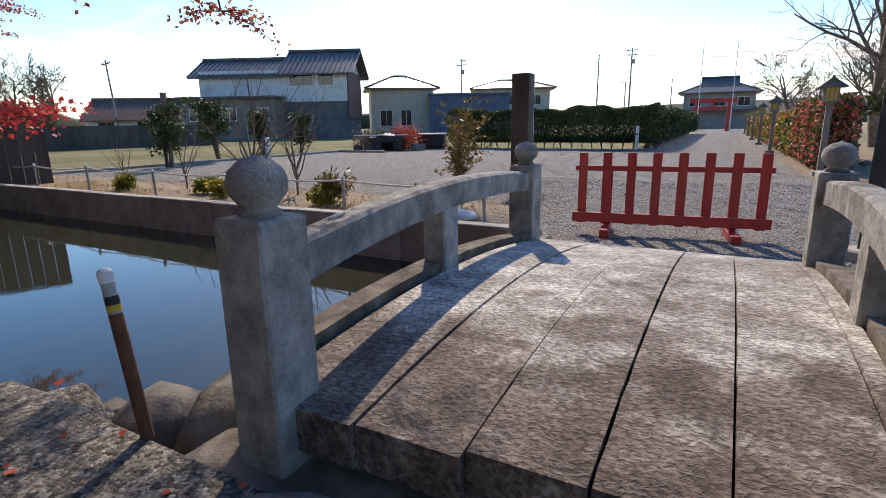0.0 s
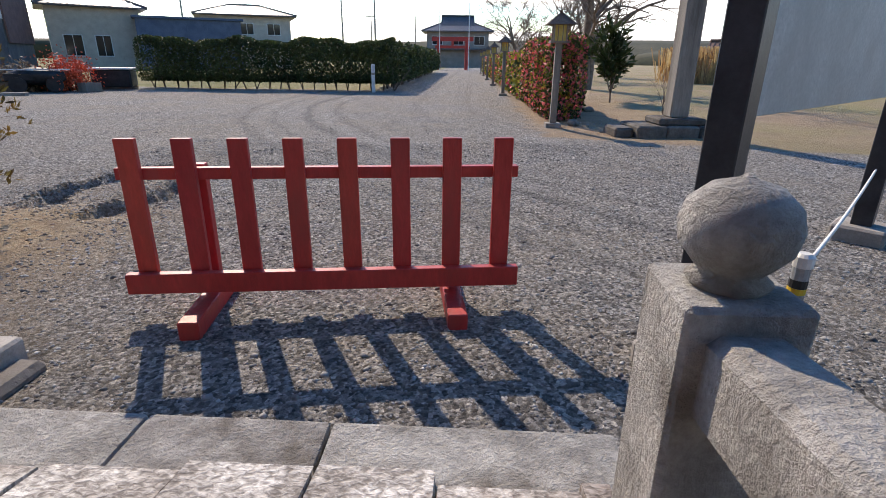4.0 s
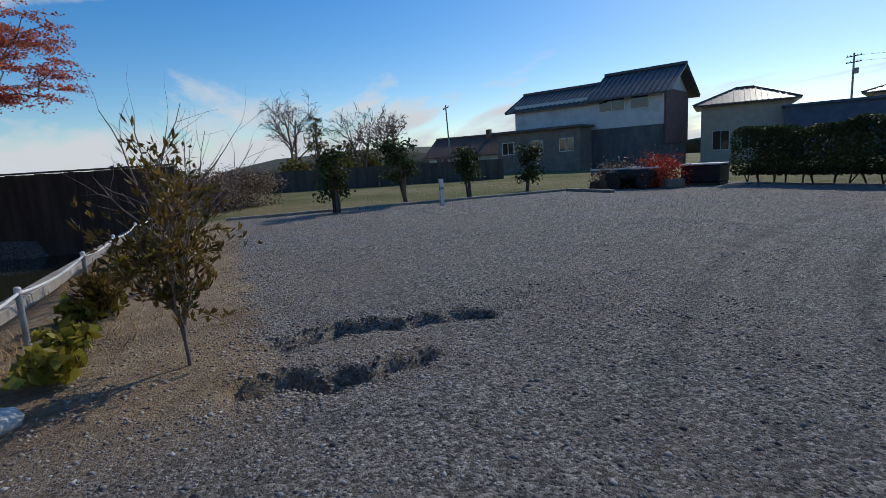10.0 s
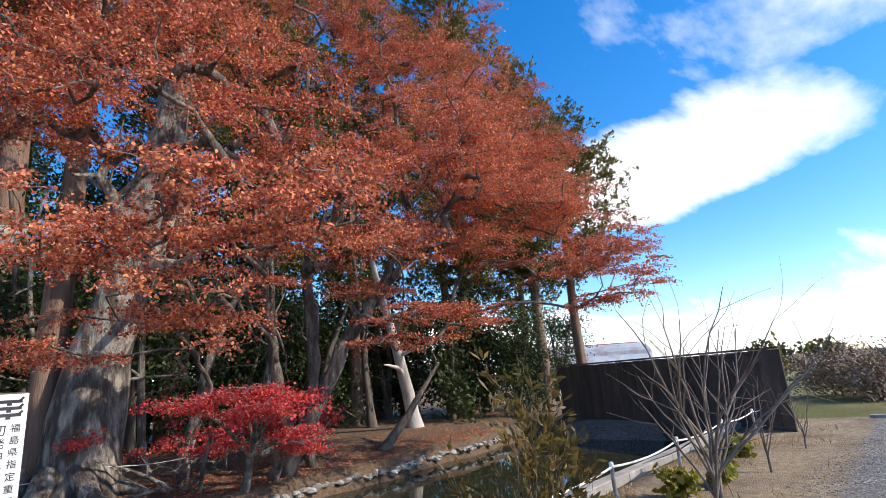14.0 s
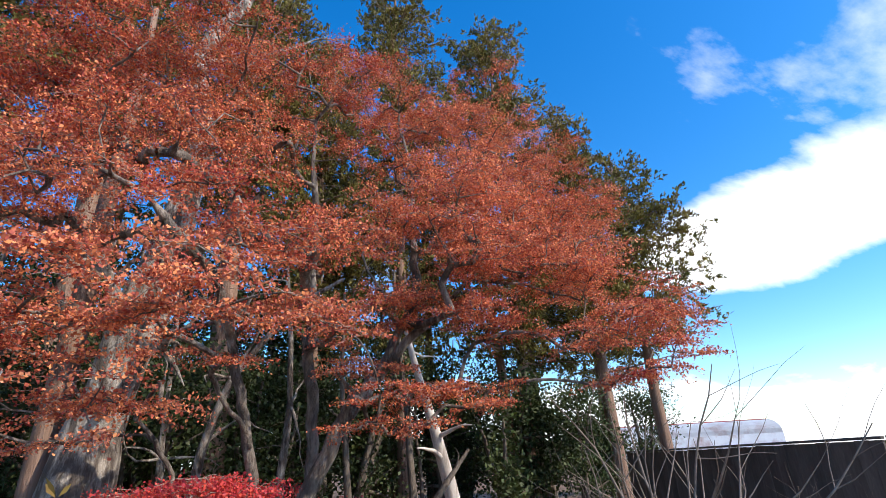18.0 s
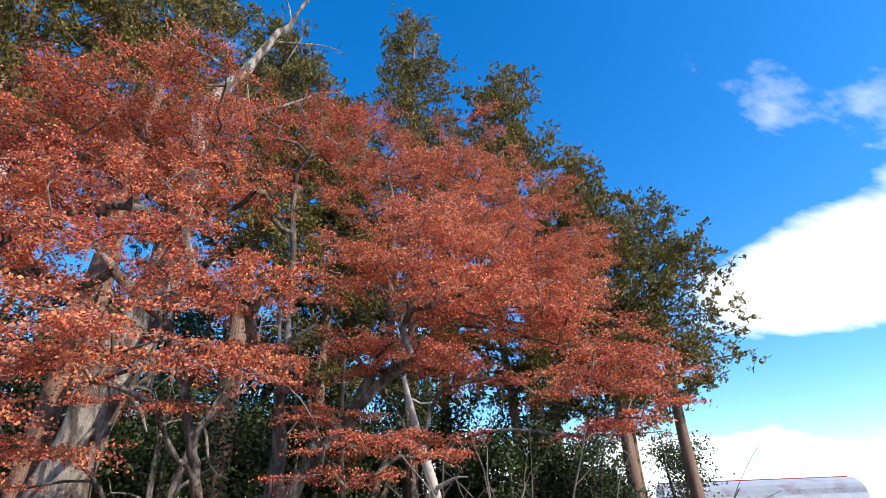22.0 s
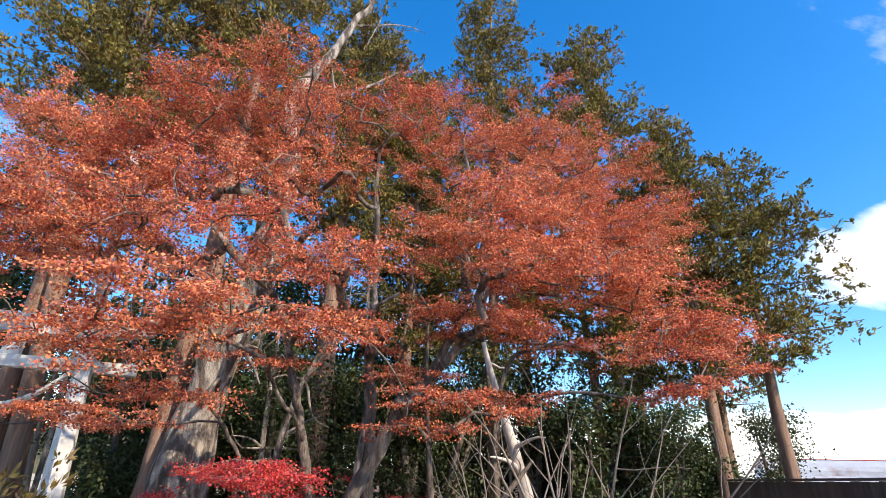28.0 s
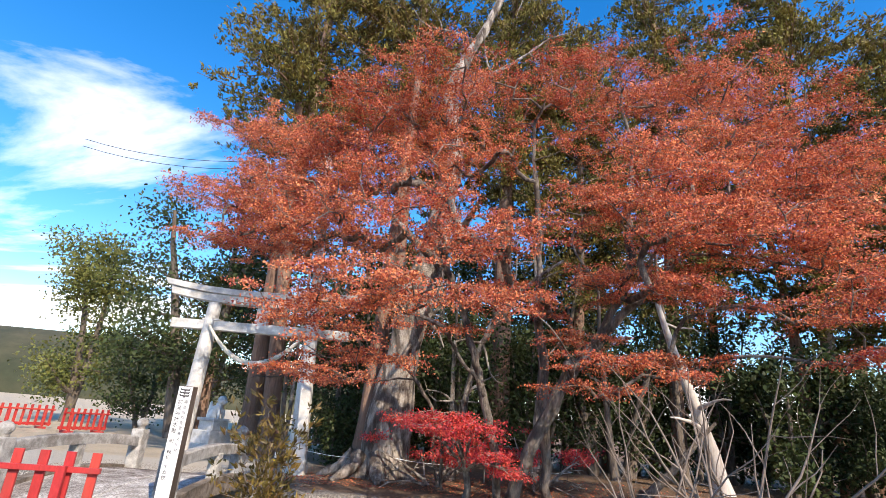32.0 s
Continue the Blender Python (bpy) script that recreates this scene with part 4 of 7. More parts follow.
def rope_post(at, h=0.62, rust=False, band=True, lean=0.0, r=0.038, rz=0.0):
    ob = thing("rope_post", at, "thin grey steel rope post with a yellow and black band" if band else "thin grey steel rope post", "post", group="rope posts", rz=rz, ry=lean)
    part("tube", lathe([(r, 0.0), (r, h * 0.98), (r * 0.92, h)], 14), mat_post, ob, smooth=False)
    part("top_cap", lathe([(r * 1.12, h - 0.05), (r * 1.15, h), (r * 0.7, h + 0.015)], 14), WHITE_PAINT, ob)
    if band:
        part("black_band", lathe([(r * 1.03, h - 0.15), (r * 1.04, h - 0.11)], 14), BLACK_PLASTIC, ob)
        part("yellow_band", lathe([(r * 1.03, h - 0.18), (r * 1.04, h - 0.151)], 14), YELLOW, ob)
    if rust:
        part("rusty_foot", lathe([(r * 1.03, 0.0), (r * 1.03, h * 0.76)], 14), RUST, ob)
    return ob


mat_post = mat("galvanised_post", (0.30, 0.31, 0.31), (0.42, 0.43, 0.43), 4, 0.5, 0.1, 40, metal=0.3, stain=(0.22, 0.17, 0.13), stain_scale=3)


def rope(name, points, r, material, label, sag=0.05, twist=False):
    paths = []
    for a, b in zip(points, points[1:]):
        a, b = np.array(a, float), np.array(b, float)
        path = []
        for k in range(9):
            t = k / 8
            p = a + (b - a) * t
            p[2] -= sag * 4 * t * (1 - t)
            path.append((p, r))
        paths.append(path)
    v, f = tubes(paths, 6)
    ob = np_mesh(name, v, f, material, smooth=True)
    return tagged(ob, label, "rope")


rope_post((-1.72, -3.97, 0.0), 0.80, True, lean=-9, r=0.03)
ROPE_XS = [-2.5, -5.1, -7.6, -10.2, -12.8, -15.3, -17.0]
for k, x in enumerate(ROPE_XS):
    rope_post((x, 1.62 + 0.03 * (k % 3), 0.0), 0.60 - 0.02 * (k % 2), False, k == 0, lean=2.0 * ((k % 3) - 1), r=0.028)
rope("boundary_rope", [(x, 1.62 + 0.03 * (k % 3), 0.55 - 0.02 * (k % 2)) for k, x in enumerate(ROPE_XS)], 0.016, WHITE_ROPE, "white rope strung between the steel posts beside the pond", 0.06)
rope_post((2.26, 1.18, 0.0), 0.62)
rope("boundary_rope", [(2.26, 1.18, 0.55), (4.18, 3.47, 0.62), (9.5, 6.4, 0.6)], 0.010, WHITE_ROPE, "thin pale rope along the edge of the lot", 0.05)


def stone(bm, at, size, rng, squash=0.7, rough=0.35):
    r = bmesh.ops.create_icosphere(bm, subdivisions=2, radius=1.0)
    off = Vector(rng.uniform(-9, 9, 3))
    for v in r["verts"]:
        n = noise.noise(v.co * 1.3 + off) * rough
        v.co = v.co * (1 + n)
        v.co = Vector((v.co.x * size[0], v.co.y * size[1], v.co.z * size[2] * squash)) + Vector(at)
    return bm


def rock(name, at, size, seed, label, category="rock", group="", material=None, rough=0.35):
    rng = np.random.default_rng(seed)
    ob = link(name, stone(bmesh.new(), (0, 0, 0), size, rng, rough=rough), material or ROCK, smooth=rough < 0.4)
    ob.matrix_world = pose(*at, 0, 0, float(rng.uniform(0, 360)))
    return tagged(ob, label, category, group)


rb = np.random.default_rng(3)
x, k = -2.0, 0
while x > -16.2:
    dark = x > -6.0
    s = rb.uniform(0.12, 0.24) if dark else rb.uniform(0.06, 0.13)
    rock("bank_stone", (x, bank_y(x) + rb.uniform(0.0, 0.2), (-0.36 if dark else -0.26) + rb.uniform(-0.05, 0.06)), (s * 1.3, s, s * 0.9), 100 + k, "broken dark stone of the pond edge" if dark else "broken pale stone of the pond edge", "stone", "bank stones", DARK_ROCK if dark else GRANITE if k % 3 else ROCK, 0.6)
    x -= s * rb.uniform(1.1, 1.7)
    k += 1
rock("boulder", (-1.62, -3.55, -0.15), (0.32, 0.26, 0.36), 7, "mossy boulder beside the bridge post", "rock")
rock("boulder", (-2.1, -3.7, -0.22), (0.30, 0.24, 0.30), 8, "mossy boulder at the pond edge", "rock")
rock("flat_stone", (-3.0, 1.85, 0.03), (0.36, 0.22, 0.14), 9, "pale flat stone lying on the bare earth", "rock", material=PALE_STONE)
rock("step_stone", (-0.75, -4.25, -0.02), (0.42, 0.30, 0.14), 12, "flat step stone before the bridge", "rock", "step stones", material=GRANITE)
rock("step_stone", (-0.1, -4.3, -0.03), (0.40, 0.28, 0.12), 13, "flat step stone before the bridge", "rock", "step stones", material=GRANITE)
rock("flat_stone", (-1.75, -0.35, -0.02), (0.34, 0.30, 0.16), 15, "flat stone beside the end of the bridge", "rock", material=GRANITE)
sill = thing("bridge_sill", (0, 0, 0), "worn stone sill slabs at the end of the bridge", "sill", kind="structure")
for a, b in ((-1.32, -0.52), (-0.51, 0.22), (0.23, 1.32)):
    part("sill_stone", boxm(a, b, B1 + 0.02, B1 + 0.34, -0.25, 0.10, 0.02, 2), GRANITE, sill)
abut = thing("abutment", (0, 0, 0), "rough stone abutments under both ends of the bridge", "abutment", kind="structure")
part("south_wall", boxm(-1.5, 1.5, -0.35, 0.2, -0.9, 0.02, 0.03), ROCK, abut)
part("south_wall", boxm(-1.46, -1.30, 0.2, 1.0, -0.9, 0.05, 0.03), ROCK, abut)
part("north_wall", boxm(-1.5, 1.5, -4.1, -3.45, -0.9, -0.02, 0.03), ROCK, abut)
part("south_bank_wall", boxm(1.5, POND_X1, -0.6, -0.3, -0.9, 0.03, 0.03), ROCK, abut)


def lantern(at, h, label, big=True):
    ob = thing("lantern_post", at, label, "lantern", group="roadside lanterns")
    part("post", boxm(-0.07, 0.07, -0.07, 0.07, 0.08, h - 0.55, 0.006), GREY_WOOD, ob)
    part("plinth", boxm(-0.17, 0.17, -0.17, 0.17, -0.05, 0.10, 0.01), CONCRETE, ob)
    part("tray", boxm(-0.2, 0.2, -0.2, 0.2, h - 0.56, h - 0.52, 0.004), GREY_WOOD, ob)
    box_ = part("lamp_box", boxm(-0.135, 0.135, -0.135, 0.135, h - 0.52, h - 0.19), GOLD, ob, "yellow lamp box")
    bm = bmesh.new()
    for sx in (-1, 1):
        for sy in (-1, 1):
            box(bm, sx * 0.135 - 0.016, sx * 0.135 + 0.016, sy * 0.135 - 0.016, sy * 0.135 + 0.016, h - 0.53, h - 0.18)
    for k in (-0.05, 0.05):
        for sy in (-1, 1):
            box(bm, k - 0.008, k + 0.008, sy * 0.138 - 0.008, sy * 0.138 + 0.008, h - 0.52, h - 0.19)
            box(bm, sy * 0.138 - 0.008, sy * 0.138 + 0.008, k - 0.008, k + 0.008, h - 0.52, h - 0.19)
    part("lamp_frame", bm, GREY_WOOD, box_)
    bm = bmesh.new()
    r = bmesh.ops.create_cone(bm, cap_ends=True, segments=4, radius1=0.44, radius2=0.04, depth=0.24)
    bmesh.ops.rotate(bm, verts=r["verts"], matrix=Matrix.Rotation(radians(45), 3, "Z"))
    bmesh.ops.translate(bm, vec=(0, 0, h - 0.08), verts=r["verts"])
    part("roof", bm, BROWN_WOOD, ob, "dark pyramid roof")
    part("finial", boxm(-0.03, 0.03, -0.03, 0.03, h + 0.03, h + 0.10, 0.01), BROWN_WOOD, ob)
    return ob


lantern((2.57, 11.15, 0), 2.35, "wooden lantern post with a yellow lamp box at the hedge's end")
for k in range(5):
    lantern((2.0 - 0.12 * k, 22 + 9 * k, 0), 2.3, "wooden roadside lantern post beside the flowering hedge")

pillar = thing("stone_pillar", (4.95, 10.25, 0), "tall weathered wooden gate pillar on stepped stone blocks", "pillar", rz=4)
part("shaft", boxm(-0.19, 0.19, -0.19, 0.19, 0.36, 5.6, 0.02), GREY_WOOD, pillar)
part("upper_block", boxm(-0.48, 0.48, -0.4, 0.4, 0.22, 0.36, 0.03), DARK_ROCK, pillar)
for a, b in ((-0.95, -0.35), (-0.34, 0.3), (0.31, 0.9)):
    part("base_block", boxm(a, b, -0.55, 0.55, -0.05, 0.22, 0.035), DARK_ROCK, pillar)
part("base_block", boxm(-1.35, -0.97, -0.4, 0.4, -0.05, 0.17, 0.04), DARK_ROCK, pillar)
rock("loose_block", (3.1, 11.5, 0.05), (0.16, 0.13, 0.13), 41, "loose square stone beside the lantern post", "stone")
rock("loose_block", (4.2, 15.2, 0.05), (0.25, 0.18, 0.16), 42, "loose dark stone on the bare ground", "stone")


def white_post(at, h=0.95):
    ob = thing("white_post", at, "short square white-painted post", "post", group="white posts")
    part("shaft", boxm(-0.07, 0.07, -0.07, 0.07, 0, h, 0.008), WHITE_PAINT, ob)
    part("band", boxm(-0.073, 0.073, -0.073, 0.073, h * 0.62, h * 0.7), CONCRETE, ob)
    return ob


white_post((-16.8, 11.04, 0), 1.0)
white_post((-3.7, 23.0, 0), 1.2)

# kerb along the lawn
lk = thing("lawn_kerb", (0, 0, 0), "low weathered kerb along the lawn", "kerb", kind="structure")
yy = 3.6
while yy < 17.8:
    part("kerb_block", boxm(-19.0, -18.8, yy + 0.01, yy + 1.19, -0.05, 0.10, 0.012), CONCRETE, lk)
    yy += 1.2
xx = -18.8
while xx < -16.3:
    part("kerb_block", boxm(xx + 0.01, xx + 1.0, 18.0, 18.2, -0.05, 0.12, 0.012), CONCRETE, lk)
    xx += 1.02


def hedge(name, a, b, width, height, seed, n, label, mats, leaf=0.10, gaps=False, stems=True):
    """A clipped hedge from a to b: stems below, leaves through the body, denser at the skin."""
    rng = np.random.default_rng(seed)
    a, b = np.array(a, float), np.array(b, float)
    L = np.linalg.norm(b - a)
    d = (b - a) / L
    side = np.array([-d[1], d[0]])
    ob = thing(name, (*a, 0), label, "hedge")
    s = rng.uniform(0, L, n)
    z0 = 0.35 if stems else 0.05
    ang = rng.uniform(0, 2 * math.pi, n)
    rad = 1 - np.abs(rng.normal(0, 0.16, n))
    wob = 1 + 0.13 * np.sin(s * 2.3 + seed) + 0.08 * np.sin(s * 5.1)
    u = np.clip(np.cos(ang) * 1.25, -1, 1) * rad * width / 2 * wob
    v = np.clip(np.sin(ang) * 1.25, -1, 1) * rad
    z = z0 + (v * 0.5 + 0.5) * (height * (1 + 0.05 * np.sin(s * 1.7) + 0.03 * np.sin(s * 4.3)) - z0)
    pts = np.stack([d[0] * s + side[0] * u, d[1] * s + side[1] * u, z], 1)
    pick = rng.uniform(size=n)
    lo = 0.0
    for k, (m, share) in enumerate(mats):
        sel = (pick >= lo) & (pick < lo + share)
        lo += share
        vv, ff = leaves(pts[sel], leaf, rng, 0.2, 1.5)
        np_mesh("foliage" if k == 0 else "blossom", vv, ff, m, ob)
    if stems:
        paths = []
        for t in np.arange(0.3, L, 0.55):
            p = np.array([d[0] * t, d[1] * t, 0]) + np.array([side[0], side[1], 0]) * rng.uniform(-0.2, 0.2)
            for _ in range(2):
                paths.append(limb(p, (rng.normal() * 0.15, rng.normal() * 0.15, 1), height * 0.6, 0.03, rng, 3, 0.15))
        vv, ff = tubes(paths, 5)
        tagged(np_mesh("stem", vv, ff, BARK, ob), kind="stuff")
    return ob


hedge("clipped_hedge", (-14.8, 24.3), (-2.9, 24.3), 1.5, 2.2, 1, 46000, "dark green clipped evergreen hedge along the lot", [(LEAF, 1.0)], 0.075)
hedge("clipped_hedge", (-3.5, 25.2), (-3.9, 60), 1.7, 2.15, 2, 22000, "dark green evergreen hedge beside the access road", [(LEAF, 1.0)], 0.12)
hedge("flowering_hedge", (2.98, 12.3), (2.9, 18.5), 1.0, 1.95, 3, 24000, "sasanqua hedge covered in pink-red flowers", [(LEAF, 0.46), (YELLOW_LEAF, 0.26), (PINK, 0.28)], 0.07, stems=False)
hedge("flowering_hedge", (3.0, 18.6), (2.3, 62), 1.3, 1.7, 4, 22000, "yellow-green roadside hedge with scattered flowers", [(YELLOW_LEAF, 0.55), (LEAF, 0.3), (PINK, 0.15)], 0.12, stems=False)


def red_gate():
    ob = thing("red_torii_gate", (-2.2, 74.5, 0), "small red torii gate across the far end of the road", "torii gate")
    for s in (-1, 1):
        bm = lathe([(0.26, 0), (0.23, 3.7)], 14)
        bm.transform(Matrix.Translation((s * 1.9, 0, 0)))
        part("pillar", bm, RED_PAINT, ob)
    part("top_beam", boxm(-2.8, 2.8, -0.22, 0.22, 3.7, 4.25, 0.03), RED_PAINT, ob)
    part("tie_beam", boxm(-2.35, 2.35, -0.1, 0.1, 2.8, 3.15, 0.01), RED_PAINT, ob)
    part("centre_strut", boxm(-0.16, 0.16, -0.08, 0.08, 3.15, 3.7), RED_PAINT, ob)
    return ob


red_gate()


def pole(at, h, r, label, arms=0, name="utility_pole", lean=0.0, rz=0.0, material=None):
    ob = thing(name, at, label, "pole", ry=lean, rz=rz)
    part("shaft", lathe([(r, 0), (r * 0.62, h)], 12), material or CONCRETE, ob)
    for k in range(arms):
        zz = h - 0.4 - 0.75 * k
        a = part("crossarm", boxm(-0.9, 0.9, -0.05, 0.05, zz - 0.05, zz + 0.05), DARK_STEEL, ob)
        for xx in (-0.8, -0.4, 0.4, 0.8):
            bm = lathe([(0.05, zz + 0.05), (0.06, zz + 0.12), (0.03, zz + 0.22)], 8)
            bm.transform(Matrix.Translation((xx, 0, 0)))
            part("insulator", bm, WHITE_PAINT, a)
    if arms > 1:
        bm = lathe([(0.25, h - 2.6), (0.27, h - 1.9)], 12)
        bm.transform(Matrix.Translation((0.35, 0, 0)))
        part("transformer", bm, mat_post, ob)
    return ob


pole((-3.9, 73.5, 0), 11.2, 0.06, "thin pale flagpole beside the red gate", 0, "flagpole", material=WHITE_PAINT)
pole((0.0, 73.5, 0), 11.2, 0.06, "thin pale flagpole beside the red gate", 0, "flagpole", material=WHITE_PAINT)

# ---- trees ----


def crown_tree(name, at, label, paths, leaf_pts, leaf_size, leaf_mat, bark, flat=0.4, aspect=1.5, seed=0, category="tree", sides=7, group="", crown_label=""):
    ob = thing(name, at, label, category, group)
    v, f = tubes(paths, sides)
    np_mesh("trunk", v, f, bark, ob, smooth=True)
    if leaf_pts is not None:
        rng = np.random.default_rng(seed)
        v, f = leaves(leaf_pts, leaf_size, rng, flat, aspect)
        np_mesh("crown", v, f, leaf_mat, ob, label=crown_label)
    return ob


def spray(points, rng, n, spread):
    """n leaves round each point, in a flat cloud of the given spread (x, y, z)."""
    pts = np.repeat(np.asarray(points, float), n, axis=0)
    return pts + rng.normal(size=pts.shape) * np.asarray(spread)


def grow(rng, path, depth, spec, out, tips):
    """Branches from the outer part of a limb, level by level; the ends of the last level are tips."""
    out.append(path)
    count, ratio, up, bend = spec[depth]
    n = len(path)
    length = sum(np.linalg.norm(path[i + 1][0] - path[i][0]) for i in range(n - 1))
    for k in range(count):
        i = int(rng.uniform(0.3, 1.0) * (n - 1))
        p, r = path[i]
        d = path[min(i + 1, n - 1)][0] - path[max(i - 1, 0)][0]
        d = d / (np.linalg.norm(d) + 1e-9)
        side = np.cross(d, rng.normal(size=3))
        side /= np.linalg.norm(side) + 1e-9
        w = d * rng.uniform(0.35, 0.8) + side * rng.uniform(0.6, 1.0)
        w[2] = w[2] * up[0] + up[1]
        child = limb(p, w, length * ratio * rng.uniform(0.7, 1.2), max(r * 0.62, 0.006), rng, 5, bend, 0.0, 0.3)
        if depth + 1 < len(spec):
            grow(rng, child, depth + 1, spec, out, tips)
        else:
            out.append(child)
            tips += [child[-1][0], child[-2][0], child[3][0]]


def tufts(points, rng, n, length, width, loose=0.24, fan=0.36):
    """Brushes of n thin blades: each brush has an axis, mostly upward and outward, and its blades fan out round it. Verts and quads."""
    c = np.asarray(points, float)
    out = c * np.array([1, 1, 0])
    axis = rng.normal(size=c.shape) * 0.35 + np.array([0, 0, 0.8]) + 0.6 * out / (np.linalg.norm(out, axis=1, keepdims=True) + 1e-6)
    axis /= np.linalg.norm(axis, axis=1, keepdims=True)
    size = np.repeat(rng.uniform(0.7, 1.35, len(c)), n)[:, None]
    p = np.repeat(c, n, axis=0) + rng.normal(size=(len(c) * n, 3)) * loose * length * size
    d = np.repeat(axis, n, axis=0) + rng.normal(size=p.shape) * fan
    d /= np.linalg.norm(d, axis=1, keepdims=True)
    w = np.cross(d, rng.normal(size=p.shape))
    w *= (width * rng.uniform(0.6, 1.3, len(p)) / (np.linalg.norm(w, axis=1) + 1e-9))[:, None]
    ln = length * rng.uniform(0.6, 1.2, len(p))[:, None] * size
    v = np.stack([p, p + d * ln * 0.5 + w, p + d * ln, p + d * ln * 0.5 - w], 1)
    return v.reshape(-1, 3), np.arange(4 * len(p)).reshape(-1, 4)


def conifer(at, height, width, seed, base=0.25, trunk_r=0.28, dens=1.0, label="tall olive-green cedar with a dense tufted crown", lean=(0, 0), power=0.8, blades=12):
    rng = np.random.default_rng(seed)
    trunk = [(np.array([lean[0] * k / 10 + 0.04 * math.sin(k + seed), lean[1] * k / 10 + 0.04 * math.cos(k * 1.3), height * k / 10]), trunk_r * (1 - 0.9 * k / 10) + 0.02) for k in range(11)]
    paths, pts = [trunk], []
    n = int(64 * dens * (height / 14) ** 0.5)
    for i in range(n):
        u = base + (0.985 - base) * (i + rng.uniform(0, 1)) / n
        z = height * u
        a = rng.uniform(0, 2 * math.pi)
        rel = (u - base) / (1 - base)
        prof = (1 - rel) ** power * min(1.0, 0.45 + rel * 2.2)
        ln = width * (prof + 0.07) * rng.uniform(0.7, 1.15)
        start = np.array([lean[0] * u, lean[1] * u, z])
        way = (math.cos(a), math.sin(a), rng.uniform(-0.15, 0.2))
        br = limb(start, way, ln, 0.05, rng, 4, 0.10, 0.02 + 0.08 * rel, 0.2)
        paths.append(br)
        m = max(3, int(ln * 4.2))
        for t in np.linspace(0.22, 1.0, m):
            j = t * 4
            q = br[min(int(j), 3)][0] + (br[min(int(j) + 1, 4)][0] - br[min(int(j), 3)][0]) * (j - int(j))
            knot = q + rng.normal(size=3) * np.array([0.30, 0.30, 0.20])
            for _ in range(3):
                pts.append(knot + rng.normal(size=3) * np.array([0.17, 0.17, 0.12]))
    pts = np.array(pts)
    ob = crown_tree("cedar_tree", at, label, paths, None, 0, NEEDLE, CEDAR_BARK, group="cedars of the grove")
    v, f = tufts(pts, rng, blades, 0.19, 0.038, 0.3, 0.55)
    np_mesh("crown", v, f, NEEDLE, ob)
    return ob


MAPLE_AT = (-7.4, -5.7, 0.1)
# flat leaf decks of the crown, tier by tier: centre, half width, half height
UPPER_DECKS = [(-4.1, -4.0, 10.5, 2.0, 1.0), (-2.25, -4.5, 9.2, 1.9, 0.85), (-5.5, -4.5, 9.4, 1.2, 1.0), (-7.7, -5.0, 11.6, 2.0, 0.9), (-10.3, -5.5, 12.9, 2.0, 1.1), (-12.6, -5.0, 12.1, 2.4, 0.9), (-14.4, -4.5, 11.4, 1.8, 0.8), (0.9, -7.5, 10.4, 1.6, 0.6)]
MIDDLE_DECKS = [(1.3, -7.5, 8.4, 2.3, 0.65), (-1.5, -5.2, 8.2, 1.8, 0.7), (-3.7, -3.5, 7.6, 1.4, 0.8), (-9.8, -4.5, 9.9, 1.9, 0.8), (-12.5, -4.0, 9.8, 1.9, 0.7), (-5.8, -2.0, 5.8, 1.5, 0.7), (-10.3, -3.0, 7.4, 2.4, 0.7), (-14.0, -3.5, 8.3, 2.3, 0.7), (-15.8, -4.0, 9.5, 1.6, 0.6), (1.0, -7.5, 6.9, 1.6, 0.5), (-1.7, -4.5, 6.25, 1.6, 0.5), (-1.9, -3.4, 6.4, 1.2, 0.5)]
LOWER_DECKS = [(-4.3, -0.8, 4.1, 1.7, 0.4), (-10.8, -2.5, 6.3, 2.0, 0.55), (-13.4, -2.0, 6.2, 1.8, 0.55), (-13.3, -1.0, 4.9, 1.7, 0.55), (-13.4, -0.3, 4.1, 0.9, 0.5), (-11.1, -3.0, 5.0, 1.0, 0.4), (-9.8, -4.0, 5.4, 1.0, 0.6), (-10.0, -3.0, 3.3, 1.0, 0.5), (-8.7, -3.0, 3.1, 0.8, 0.45)]
LOWER_DECKS += [(-2.3, -4.7, 2.85, 0.8, 0.35), (-3.3, -2.5, 3.1, 0.8, 0.4), (-3.0, -2.0, 3.8, 1.1, 0.4), (-5.4, -3.5, 3.8, 0.8, 0.35), (-6.9, -3.2, 4.7, 0.9, 0.35), (-13.6, -1.0, 3.6, 0.8, 0.45), (-8.5, -4.5, 4.3, 0.9, 0.45)]
MAPLE_STEMS = [[(-7.35, -5.8, -0.1), (-7.7, -5.3, 1.1), (-8.4, -5.0, 2.7), (-8.8, -4.8, 3.3), (-9.4, -4.6, 4.1), (-9.9, -4.4, 5.2), (-10.1, -4.2, 6.2), (-10.2, -4.4, 7.8)], [(-9.4, -4.6, 4.1), (-10.4, -4.0, 5.2), (-11.1, -3.4, 6.1), (-12.0, -3.0, 7.0)], [(-7.0, -5.6, -0.1), (-6.86, -4.9, 1.05), (-6.5, -4.6, 2.2), (-6.2, -4.4, 3.1), (-5.9, -4.2, 4.1), (-5.6, -3.8, 4.8), (-5.2, -3.4, 5.3)], [(-6.45, -4.5, 2.4), (-5.97, -4.3, 3.0), (-5.5, -4.0, 3.6)], [(-5.2, -3.4, 5.3), (-4.6, -3.0, 5.6), (-3.9, -2.7, 6.2), (-3.0, -3.0, 6.6), (-1.9, -3.8, 7.0)]]
